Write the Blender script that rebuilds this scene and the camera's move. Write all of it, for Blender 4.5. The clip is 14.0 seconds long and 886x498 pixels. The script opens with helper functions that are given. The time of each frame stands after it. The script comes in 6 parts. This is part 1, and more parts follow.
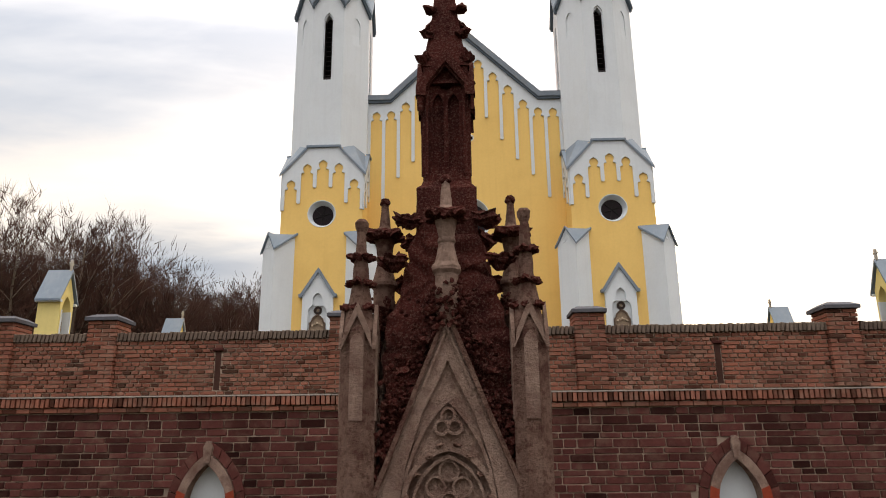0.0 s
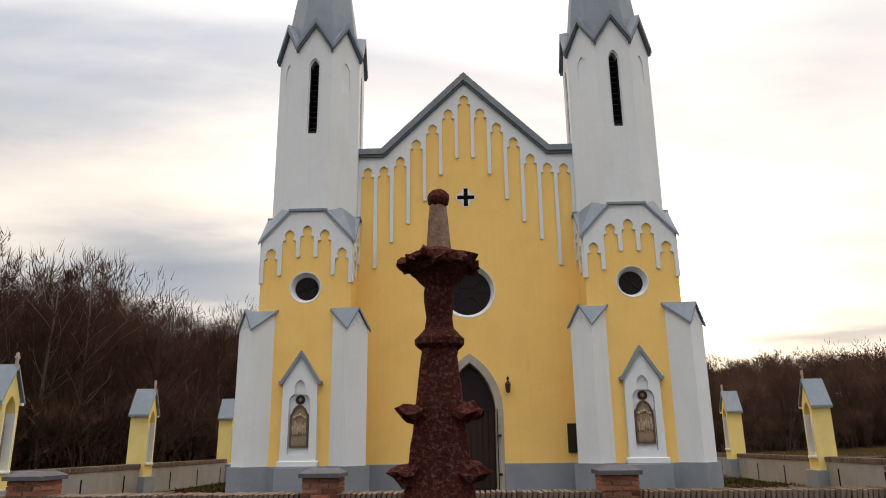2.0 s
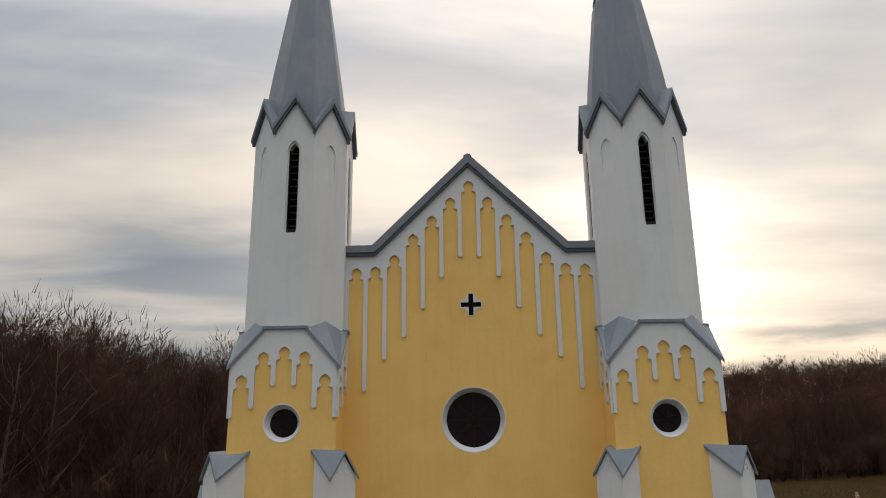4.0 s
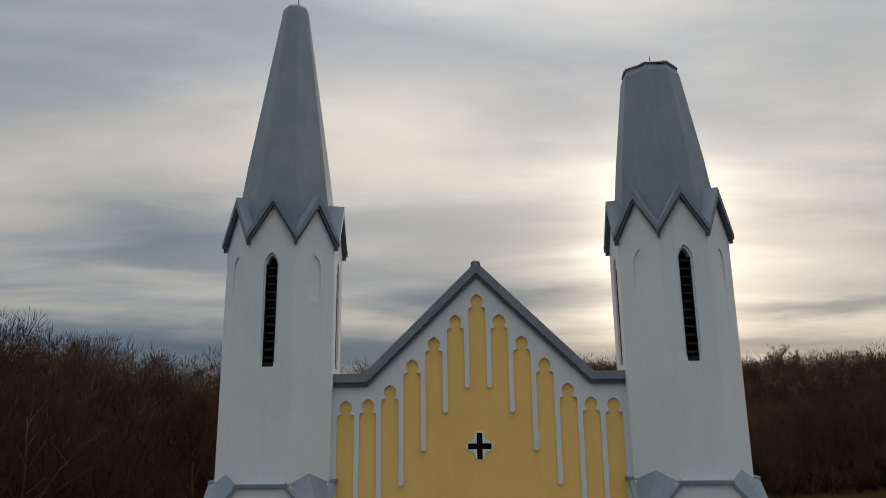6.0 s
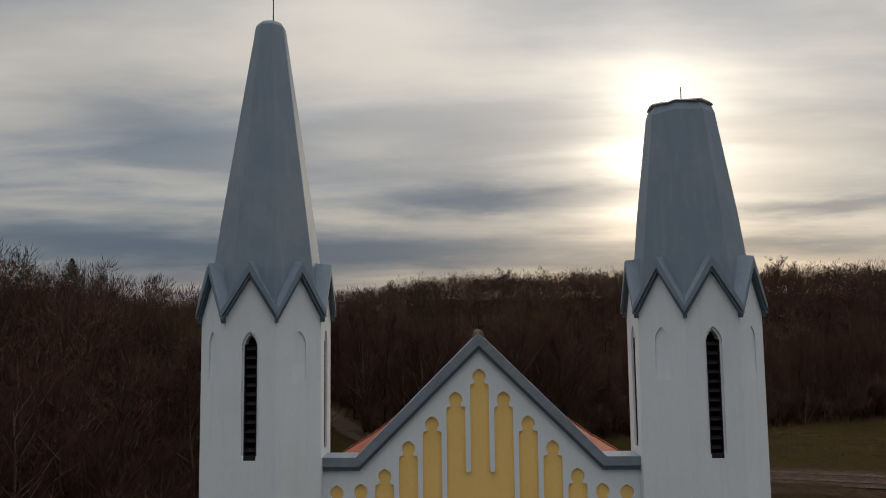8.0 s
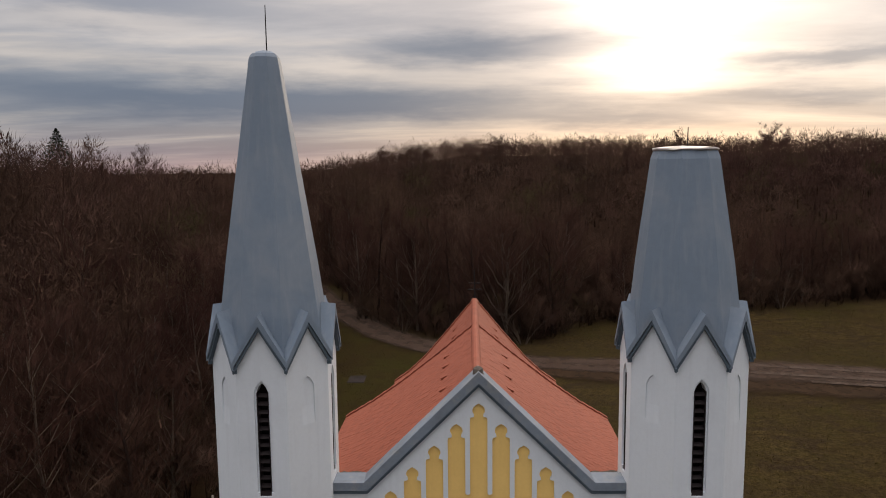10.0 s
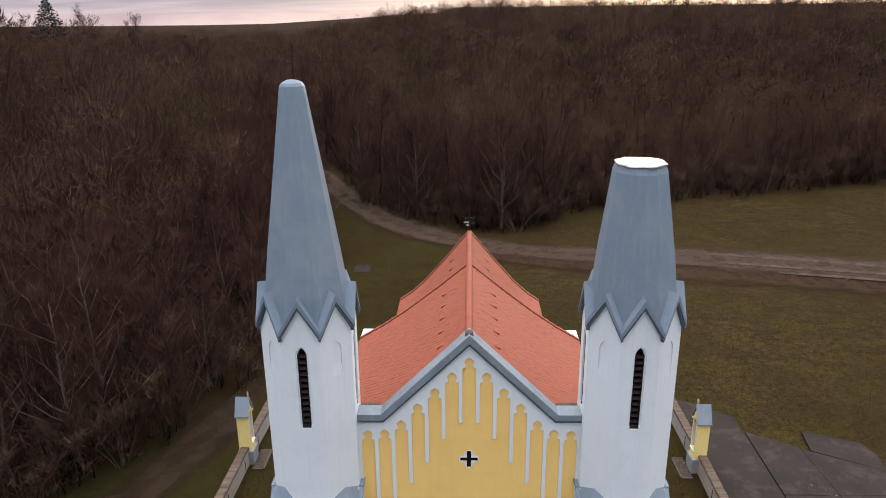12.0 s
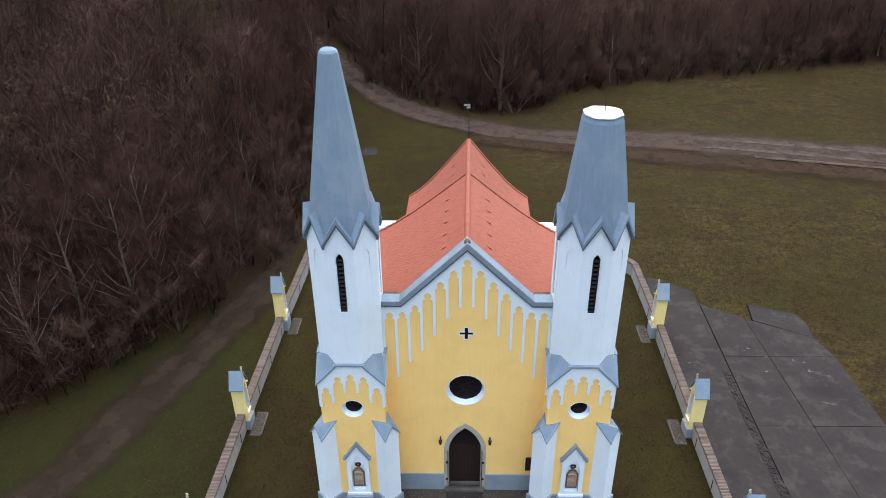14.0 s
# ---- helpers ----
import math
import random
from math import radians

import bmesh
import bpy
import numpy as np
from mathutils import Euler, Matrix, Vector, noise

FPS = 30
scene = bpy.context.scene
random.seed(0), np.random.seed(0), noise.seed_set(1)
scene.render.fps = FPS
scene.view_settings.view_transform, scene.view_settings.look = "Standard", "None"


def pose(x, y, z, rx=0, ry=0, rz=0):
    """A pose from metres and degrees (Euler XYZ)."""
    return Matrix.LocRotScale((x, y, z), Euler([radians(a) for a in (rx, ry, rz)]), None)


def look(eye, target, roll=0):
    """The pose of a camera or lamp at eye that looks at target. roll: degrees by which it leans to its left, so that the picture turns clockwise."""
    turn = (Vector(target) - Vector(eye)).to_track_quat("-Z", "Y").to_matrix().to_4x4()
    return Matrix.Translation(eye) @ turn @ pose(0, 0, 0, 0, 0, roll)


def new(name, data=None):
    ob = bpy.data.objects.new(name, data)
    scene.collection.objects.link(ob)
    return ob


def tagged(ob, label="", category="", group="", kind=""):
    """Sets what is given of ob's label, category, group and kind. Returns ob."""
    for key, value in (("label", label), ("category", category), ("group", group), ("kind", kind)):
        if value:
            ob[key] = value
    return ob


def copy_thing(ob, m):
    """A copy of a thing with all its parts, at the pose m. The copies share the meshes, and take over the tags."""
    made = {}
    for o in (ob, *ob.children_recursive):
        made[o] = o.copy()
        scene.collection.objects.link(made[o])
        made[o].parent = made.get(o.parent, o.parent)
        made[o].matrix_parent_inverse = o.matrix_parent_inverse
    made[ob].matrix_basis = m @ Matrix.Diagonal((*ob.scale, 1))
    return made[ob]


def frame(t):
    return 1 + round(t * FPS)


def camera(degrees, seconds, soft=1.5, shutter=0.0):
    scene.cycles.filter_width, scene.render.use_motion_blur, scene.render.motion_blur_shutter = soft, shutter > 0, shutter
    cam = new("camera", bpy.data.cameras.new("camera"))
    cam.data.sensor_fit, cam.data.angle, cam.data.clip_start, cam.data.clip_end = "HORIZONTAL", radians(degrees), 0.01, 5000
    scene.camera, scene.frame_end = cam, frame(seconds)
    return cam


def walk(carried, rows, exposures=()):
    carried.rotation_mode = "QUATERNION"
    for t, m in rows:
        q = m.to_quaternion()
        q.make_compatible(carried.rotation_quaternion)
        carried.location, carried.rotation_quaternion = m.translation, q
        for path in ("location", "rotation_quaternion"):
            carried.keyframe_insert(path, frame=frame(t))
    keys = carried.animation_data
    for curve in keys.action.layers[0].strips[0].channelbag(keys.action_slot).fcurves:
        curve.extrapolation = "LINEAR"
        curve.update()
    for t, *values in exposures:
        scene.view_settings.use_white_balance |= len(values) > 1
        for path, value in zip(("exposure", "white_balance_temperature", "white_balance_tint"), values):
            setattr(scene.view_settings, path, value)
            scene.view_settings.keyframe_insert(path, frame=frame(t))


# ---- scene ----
cam = camera(64.2, 14.0, 1.0)
METRES, EYE, TILT, LEAN, TURN = 30.0, -1.2, 15.5, 0.6, 2.0
ROWS = [
    (0.0, 0.0, 0.0, 0.0, 0.0, 0.0, -0.0),
    (0.2, 0.0, 0.0057, 0.0051, -0.01, 0.0, 0.02),
    (0.5, -0.0, 0.0169, 0.0152, -0.03, 0.01, 0.05),
    (1.0, 0.0006, 0.035, 0.0313, -0.05, 0.01, 0.05),
    (1.5, 0.0009, 0.0548, 0.049, -0.07, 0.01, 0.08),
    (2.0, 0.0007, 0.076, 0.069, -0.06, 0.02, 0.03),
    (2.5, 0.0003, 0.0986, 0.0901, -0.1, -0.02, 0.08),
    (3.0, 0.0001, 0.1222, 0.1132, -0.11, -0.12, 0.13),
    (3.5, -0.0001, 0.1488, 0.1408, -0.1, -0.24, 0.09),
    (4.0, -0.0007, 0.1752, 0.1697, -0.11, -0.45, 0.12),
    (6.5, -0.0028, 0.2859, 0.3061, -0.02, -3.59, 0.02),
    (7.0, -0.0027, 0.3039, 0.3337, -0.04, -5.33, -0.02),
    (7.5, -0.0025, 0.3212, 0.3613, -0.08, -7.75, 0.01),
    (8.0, -0.0027, 0.3371, 0.3886, -0.14, -10.51, 0.06),
    (10.5, -0.0116, 0.371, 0.5474, -0.94, -25.35, -0.35),
    (11.0, -0.0102, 0.3544, 0.5845, -0.9, -28.21, -0.38),
    (11.5, -0.0104, 0.3343, 0.6229, -0.91, -31.07, -0.35),
    (12.0, -0.0117, 0.3121, 0.662, -0.88, -33.95, -0.37),
    (12.5, -0.0138, 0.288, 0.701, -0.85, -36.81, -0.4),
    (13.0, -0.0154, 0.2628, 0.7413, -0.85, -39.68, -0.42),
    (13.5, -0.0176, 0.2374, 0.7812, -0.84, -42.47, -0.45),
    (14.0, -0.0194, 0.2126, 0.8217, -0.83, -45.28, -0.46),
]
EXPOSURES = [(0.0, 0.96, 7300, 15), (2.0, 0.69, 7300, 15), (3.0, 0.45, 7300, 14), (4.0, 0.17, 7200, 14), (6.5, -0.30, 6650, 10), (8.0, -0.32, 6700, 11), (10.5, 0.34, 6900, 19), (11.0, 0.46, 6850, 19), (12.0, 0.98, 6350, 15), (13.0, 1.25, 5900, 12), (14.0, 1.30, 5550, 9)]
walk(cam, [(t, pose(0, 0, EYE, TILT, LEAN, TURN) @ pose(METRES * x, METRES * y, METRES * z, 90 + pitch, roll, yaw)) for t, x, y, z, yaw, pitch, roll in ROWS], EXPOSURES)

# ---- world and sun ----
SUN_AZ, SUN_EL = radians(15.6), radians(12.6)      # to the right of +y, above the horizon
SUN_DIR = Vector((math.sin(SUN_AZ) * math.cos(SUN_EL), math.cos(SUN_AZ) * math.cos(SUN_EL), math.sin(SUN_EL)))


class Graph:
    """A small writer of node graphs."""

    def __init__(self, tree, fresh=True):
        self.t = tree
        if fresh:
            tree.nodes.clear()

    def n(self, kind, **props):
        node = self.t.nodes.new(kind)
        for k, v in props.items():
            if k == "operation":
                node.operation = v
            elif k == "blend":
                node.data_type, node.blend_type = "RGBA", v
            elif k == "noise_dim":
                node.noise_dimensions = v
            elif k == "sky":
                node.sky_type = v
            elif k == "attr":
                node.attribute_name = v
            elif k == "feature":
                node.feature = v
            elif k == "bands":
                node.bands_direction = v
        return node

    def put(self, socket, value):
        if isinstance(value, bpy.types.NodeSocket):
            self.t.links.new(value, socket)
        else:
            socket.default_value = value

    def math(self, op, a, b=0.0, c=0.0, clamp=False):
        m = self.n("ShaderNodeMath", operation=op)
        m.use_clamp = clamp
        for s, v in zip(m.inputs, (a, b, c)):
            self.put(s, v)
        return m.outputs[0]

    def vmath(self, op, a, b=(0, 0, 0), scale=None):
        m = self.n("ShaderNodeVectorMath", operation=op)
        self.put(m.inputs[0], a)
        self.put(m.inputs[1], b)
        if scale is not None:
            self.put(m.inputs["Scale"], scale)
        return m.outputs["Value"] if op in ("DOT_PRODUCT", "LENGTH") else m.outputs["Vector"]

    def noise(self, vec, scale, detail=4.0, rough=0.55, out="Fac", distort=0.0):
        m = self.n("ShaderNodeTexNoise")
        self.put(m.inputs["Vector"], vec)
        m.inputs["Scale"].default_value, m.inputs["Detail"].default_value = scale, detail
        m.inputs["Roughness"].default_value, m.inputs["Distortion"].default_value = rough, distort
        return m.outputs[out]

    def ramp(self, fac, *stops):
        m = self.n("ShaderNodeValToRGB")
        self.put(m.inputs[0], fac)
        e = m.color_ramp.elements
        while len(e) < len(stops):
            e.new(0.5)
        for el, (p, c) in zip(e, stops):
            el.position, el.color = p, (*c, 1) if not isinstance(c, float) else (c, c, c, 1)
        return m.outputs[0]

    def mix(self, fac, a, b, blend="MIX"):
        m = self.n("ShaderNodeMix", blend=blend)
        self.put(m.inputs[0], fac)
        self.put(m.inputs[6], (*a, 1) if isinstance(a, tuple) else a)
        self.put(m.inputs[7], (*b, 1) if isinstance(b, tuple) else b)
        return m.outputs[2]


SKY_GAIN = 1.1
world = bpy.data.worlds.new("sky")
scene.world = world
world.use_nodes = True
g = Graph(world.node_tree)
way = g.n("ShaderNodeTexCoord").outputs["Generated"]
nishita = g.n("ShaderNodeTexSky", sky="NISHITA")
nishita.sun_disc, nishita.sun_elevation, nishita.sun_rotation = False, SUN_EL, SUN_AZ
sep = g.n("ShaderNodeSeparateXYZ")
g.put(sep.inputs[0], way)
up = g.math("MAXIMUM", sep.outputs[2], 0.0)
den = g.math("ADD", up, 0.09)
flat = g.n("ShaderNodeCombineXYZ")
g.put(flat.inputs[0], g.math("DIVIDE", sep.outputs[0], den))
g.put(flat.inputs[1], g.math("DIVIDE", sep.outputs[1], den))
streak = g.vmath("MULTIPLY", flat.outputs[0], (0.42, 1.0, 1.0))
c1 = g.noise(g.vmath("ADD", streak, (3.1, 1.7, 0.0)), 0.75, 5.0, 0.5, distort=0.6)
c2 = g.noise(g.vmath("ADD", streak, (9.0, 4.2, 0.0)), 2.2, 6.0, 0.55, distort=0.3)
cloud = g.math("ADD", g.math("MULTIPLY", c1, 0.7), g.math("MULTIPLY", c2, 0.3))
tone = g.ramp(cloud, (0.40, (0.205, 0.235, 0.28)), (0.48, (0.325, 0.345, 0.37)), (0.56, (0.50, 0.48, 0.445)), (0.66, (0.66, 0.62, 0.56)))
# long banks of cloud and the brighter gaps between them: bearing, height, half width and half depth in degrees
bearing = g.math("MULTIPLY", g.math("ARCTAN2", sep.outputs[0], sep.outputs[1]), 180 / math.pi)
rise = g.math("MULTIPLY", g.math("ARCSINE", sep.outputs[2]), 180 / math.pi)
wisp = g.vmath("MULTIPLY", way, (3.0, 3.0, 16.0))
ragged = g.math("MULTIPLY_ADD", g.noise(wisp, 1.6, 5.0, 0.55, distort=0.5), 5.0, -2.5)
bearing = g.math("MULTIPLY_ADD", ragged, 1.8, bearing)
rise = g.math("MULTIPLY_ADD", g.math("MULTIPLY_ADD", g.noise(wisp, 2.6, 5.0, 0.6), 5.0, -2.5), 0.55, rise)


def bank_of_cloud(az, el, wide_deg, deep_deg, amount):
    a = g.math("DIVIDE", g.math("SUBTRACT", bearing, az), wide_deg)
    e = g.math("DIVIDE", g.math("SUBTRACT", rise, el), deep_deg)
    r2 = g.math("ADD", g.math("MULTIPLY", a, a), g.math("MULTIPLY", e, e))
    return g.math("MULTIPLY", g.math("POWER", 2.718, g.math("MULTIPLY", r2, -1.0)), amount)


bank = 0.0
for spec in ((1.5, 8.8, 10.0, 1.6, 1.0), (-3.0, 4.6, 19.0, 1.7, 0.85), (14.0, 3.2, 9.0, 1.1, 0.6), (-24.0, 14.5, 8.0, 2.2, 0.62), (-25.0, 5.2, 16.0, 2.0, 0.75), (27.0, 7.2, 6.0, 0.8, 0.7), (26.0, 4.6, 8.0, 0.7, 0.5), (-18.0, 0.6, 30.0, 1.5, 0.55), (-40.0, 24.0, 16.0, 5.0, 0.35), (31.0, 27.0, 13.0, 7.0, 0.5)):
    bank = g.math("ADD", bank, bank_of_cloud(*spec), clamp=True)
gap = 0.0
for spec in ((-25.0, 10.0, 8.0, 0.9, 0.7), (-9.0, 7.6, 5.0, 0.7, 0.8), (-7.0, 22.0, 12.0, 6.0, 1.0), (26.0, 11.5, 9.0, 3.0, 0.7), (-9.0, 13.0, 6.0, 1.5, 0.5)):
    gap = g.math("ADD", gap, bank_of_cloud(*spec), clamp=True)
tone = g.mix(bank, tone, (0.18, 0.25, 0.34))
tone = g.mix(g.math("MULTIPLY", gap, 0.75), tone, (0.68, 0.64, 0.57))
# bluer and duller low down, away from the sun
away = g.math("SUBTRACT", 1.0, g.math("MULTIPLY", g.math("POWER", g.math("MAXIMUM", g.vmath("DOT_PRODUCT", g.vmath("NORMALIZE", way), tuple(SUN_DIR)), 0.0), 4.0), 1.15), clamp=True)
dull = g.math("MULTIPLY", g.math("MULTIPLY", away, g.math("POWER", g.math("SUBTRACT", 1.0, up), 7.0)), 0.9)
tone = g.mix(dull, tone, g.mix(1.0, tone, (0.66, 0.80, 0.96), "MULTIPLY"))
# overcast brightens towards the zenith; the fourth power adds unseen light for the facade
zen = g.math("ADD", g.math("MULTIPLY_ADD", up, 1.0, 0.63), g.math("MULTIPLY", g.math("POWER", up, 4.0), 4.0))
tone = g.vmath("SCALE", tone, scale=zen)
# the veiled sun
near = g.math("MAXIMUM", g.vmath("DOT_PRODUCT", g.vmath("NORMALIZE", way), tuple(SUN_DIR)), 0.0)
halo = g.math("POWER", near, 60.0)
wide = g.math("POWER", near, 5.0)
core = g.math("POWER", near, 320.0)
veil = g.math("MULTIPLY", g.math("MULTIPLY_ADD", cloud, 1.6, -0.25, clamp=True), g.math("SUBTRACT", 1.0, g.math("MULTIPLY", bank, 0.8)))
halo = g.math("MULTIPLY", halo, g.math("MULTIPLY", veil, 0.62))
core = g.math("MULTIPLY", core, g.math("MULTIPLY", g.math("POWER", veil, 2.0), 5.0))
glow = g.vmath("ADD", g.vmath("SCALE", (1.0, 0.93, 0.80), scale=halo), g.vmath("SCALE", (1.0, 0.92, 0.74), scale=core))
glow = g.vmath("ADD", glow, g.vmath("SCALE", (1.0, 0.94, 0.84), scale=g.math("MULTIPLY", g.math("MULTIPLY", wide, g.math("MULTIPLY_ADD", veil, 0.17, 0.08)), g.math("MINIMUM", g.math("MULTIPLY_ADD", up, 2.6, 0.36), 0.86))))
low = g.math("POWER", g.math("SUBTRACT", 1.0, up), 40.0)
warm = g.vmath("SCALE", (0.17, 0.075, 0.05), scale=low)
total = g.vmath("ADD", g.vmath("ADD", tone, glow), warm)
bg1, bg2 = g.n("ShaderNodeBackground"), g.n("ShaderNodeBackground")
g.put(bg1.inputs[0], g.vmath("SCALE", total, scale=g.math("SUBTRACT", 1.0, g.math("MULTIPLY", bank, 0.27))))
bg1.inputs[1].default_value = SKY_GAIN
g.put(bg2.inputs[0], nishita.outputs[0])
g.put(bg2.inputs[1], g.math("MULTIPLY_ADD", bank, -0.008, 0.011))
add = g.n("ShaderNodeAddShader")
g.put(add.inputs[0], bg1.outputs[0])
g.put(add.inputs[1], bg2.outputs[0])
g.put(g.n("ShaderNodeOutputWorld").inputs[0], add.outputs[0])

sun_data = bpy.data.lights.new("sun", "SUN")
sun_data.energy, sun_data.angle, sun_data.color = 0.6, radians(12), (1.0, 0.88, 0.7)
sun = new("sun", sun_data)
sun.matrix_world = look(SUN_DIR * 200, (0, 0, 0))

# ---- materials ----


def material(name, colour, rough=0.85, grain=(8.0, 0.12), stain=(0.6, 0.15), bump=0.15, bump_scale=30.0, stain_colour=None, metal=0.0, per_object=0.0, per_island=0.0, per_tree=0.0, soft=0, spec=None, streaks=0.0, lichen=None):
    """Base colour with fine grain, broad stains, optional rain streaks and lichen, and a relief."""
    m = bpy.data.materials.new(name)
    m.use_nodes = True
    q = Graph(m.node_tree)
    pos = q.n("ShaderNodeNewGeometry")
    p = pos.outputs["Position"]
    col = colour
    dark = stain_colour or tuple(c * 0.45 for c in colour)
    if grain:
        fine = q.noise(p, grain[0], 5.0, 0.6)
        col = q.mix(q.ramp(fine, (0.25, grain[1] * 1.6), (0.6, 0.0)), colour, tuple(c * 0.55 for c in colour))
    if stain:
        wide = q.noise(p, stain[0], 6.0, 0.6, distort=0.4)
        col = q.mix(q.ramp(wide, (0.45, 0.0), (0.75, stain[1] * 2.0)), col, dark)
    if streaks:
        tall = q.vmath("MULTIPLY", p, (5.0, 5.0, 0.25))
        run = q.noise(tall, 1.6, 5.0, 0.6)
        col = q.mix(q.ramp(run, (0.5, 0.0), (0.8, streaks)), col, dark)
    if lichen:
        spot = q.noise(p, lichen[1], 6.0, 0.7)
        col = q.mix(q.ramp(spot, (0.5, 0.0), (0.62, lichen[2])), col, lichen[0])
    if per_object or per_island:
        r = q.n("ShaderNodeObjectInfo").outputs["Random"] if per_object else pos.outputs["Random Per Island"]
        a = per_object or per_island
        col = q.mix(1.0, col, q.ramp(r, (0.0, 1.0 - a), (0.28, 1.0 - a * 0.42), (1.0, 1.0)), "MULTIPLY")
    if per_tree:
        r = q.n("ShaderNodeAttribute", attr="tone").outputs["Fac"]
        col = q.mix(1.0, col, q.ramp(r, (0.0, (1 - per_tree, 1 - per_tree, 1 - per_tree)), (0.8, (1.0, 1.0, 1.0)), (0.93, (1.35, 1.45, 1.5)), (0.95, (1.0, 1.0, 1.0)), (1.0, (0.62, 1.0, 0.55))), "MULTIPLY")
    b = q.n("ShaderNodeBsdfPrincipled")
    q.put(b.inputs["Base Color"], (*col, 1) if isinstance(col, tuple) else col)
    b.inputs["Roughness"].default_value, b.inputs["Metallic"].default_value = rough, metal
    b.inputs["Specular IOR Level"].default_value = spec if spec is not None else (0.03 if rough >= 0.85 else 0.25)
    if bump:
        bp = q.n("ShaderNodeBump")
        bp.inputs["Strength"].default_value, bp.inputs["Distance"].default_value = bump, 0.02
        q.put(bp.inputs["Height"], q.noise(p, bump_scale, 6.0, 0.65))
        q.put(b.inputs["Normal"], bp.outputs[0])
    if soft:
        nrm = q.n("ShaderNodeAttribute", attr="soft").outputs["Vector"]
        if soft == 2:
            turn = q.n("ShaderNodeVectorTransform")
            turn.vector_type, turn.convert_from, turn.convert_to = "NORMAL", "OBJECT", "WORLD"
            q.put(turn.inputs[0], nrm)
            nrm = turn.outputs[0]
        q.put(b.inputs["Normal"], q.vmath("NORMALIZE", nrm))
    q.put(q.n("ShaderNodeOutputMaterial").inputs[0], b.outputs[0])
    return m


WHITE = material("white_limewash", (0.70, 0.745, 0.775), 0.9, (14, 0.05), (0.9, 0.06), 0.12, 40, streaks=0.10)
YELLOW = material("yellow_limewash", (0.90, 0.60, 0.205), 0.9, (14, 0.06), (0.7, 0.10), 0.12, 40, stain_colour=(0.56, 0.30, 0.08), streaks=0.12)
PALE_YELLOW = material("pale_yellow_limewash", (0.80, 0.66, 0.27), 0.9, (14, 0.06), (1.3, 0.10), 0.12, 40, streaks=0.15)
SLATE = material("blue_grey_sheet", (0.165, 0.215, 0.27), 0.6, (6, 0.10), (0.8, 0.20), 0.10, 25, stain_colour=(0.30, 0.32, 0.34), streaks=0.35, spec=0.4)
PLINTH = material("grey_plinth_plaster", (0.25, 0.28, 0.32), 0.85, (10, 0.10), (0.9, 0.2), 0.15, 30)
GREY_PLASTER = material("grey_wall_plaster", (0.33, 0.32, 0.32), 0.9, (9, 0.12), (0.8, 0.22), 0.2, 25, streaks=0.25)
TEAL = material("teal_sheet_edge", (0.085, 0.115, 0.14), 0.5, (8, 0.1), None, 0.05, 30)
STONE = material("door_frame_stone", (0.42, 0.38, 0.32), 0.9, (16, 0.2), (1.5, 0.25), 0.25, 35)
GLASS = material("dark_window_glass", (0.012, 0.008, 0.010), 0.3, None, (6.0, 0.3), 0.0, 1, stain_colour=(0.03, 0.010, 0.016), spec=0.12)
DARK_WOOD = material("dark_brown_wood", (0.026, 0.014, 0.011), 0.55, (20, 0.25), (2.5, 0.2), 0.15, 50)
LOUVRE = material("weathered_louvre_wood", (0.019, 0.013, 0.013), 0.7, (20, 0.25), None, 0.15, 50)
IRON = material("black_iron", (0.014, 0.011, 0.011), 0.6, (20, 0.2), None, 0.1, 60, spec=0.2)
BLACK = material("unlit_inside", (0.012, 0.010, 0.010), 0.9, (4, 0.2), None, 0.0, 1)
TILE = material("red_clay_tile", (0.285, 0.080, 0.045), 0.8, (9, 0.22), (0.9, 0.08), 0.2, 40, stain_colour=(0.25, 0.075, 0.05), per_object=0.16)
TILE_JOINED = material("red_clay_tiles", (0.285, 0.080, 0.045), 0.8, (9, 0.22), (0.9, 0.08), 0.2, 40, stain_colour=(0.25, 0.075, 0.05), per_island=0.16)
MORTAR = material("lime_mortar", (0.42, 0.32, 0.25), 0.95, (25, 0.2), (1.2, 0.3), 0.3, 60)
BRICK = material("red_brick", (0.36, 0.138, 0.092), 0.9, (22, 0.25), (1.0, 0.35), 0.3, 50, stain_colour=(0.10, 0.055, 0.05), per_object=0.80, lichen=((0.38, 0.23, 0.17), 3.5, 0.5))
BRICK_JOINED = material("red_bricks", (0.36, 0.138, 0.092), 0.9, (22, 0.25), (1.0, 0.35), 0.3, 50, stain_colour=(0.10, 0.055, 0.05), per_island=0.80, lichen=((0.38, 0.23, 0.17), 3.5, 0.5))
WEATHERED = material("weathered_coping_brick", (0.195, 0.148, 0.118), 0.95, (22, 0.3), (1.0, 0.35), 0.3, 50, stain_colour=(0.12, 0.07, 0.06), per_object=0.4)
WEATHERED_JOINED = material("weathered_coping_bricks", (0.195, 0.148, 0.118), 0.95, (22, 0.3), (1.0, 0.35), 0.3, 50, stain_colour=(0.12, 0.07, 0.06), per_island=0.4)
OLD_STONE = material("brown_rubble", (0.145, 0.050, 0.043), 0.92, (18, 0.4), (0.9, 0.5), 0.35, 45, per_object=0.8, lichen=((0.22, 0.13, 0.10), 4.0, 0.4))
OLD_STONE_JOINED = material("brown_rubble_stones", (0.145, 0.050, 0.043), 0.92, (18, 0.4), (0.9, 0.5), 0.35, 45, per_island=0.8, lichen=((0.22, 0.13, 0.10), 4.0, 0.4))
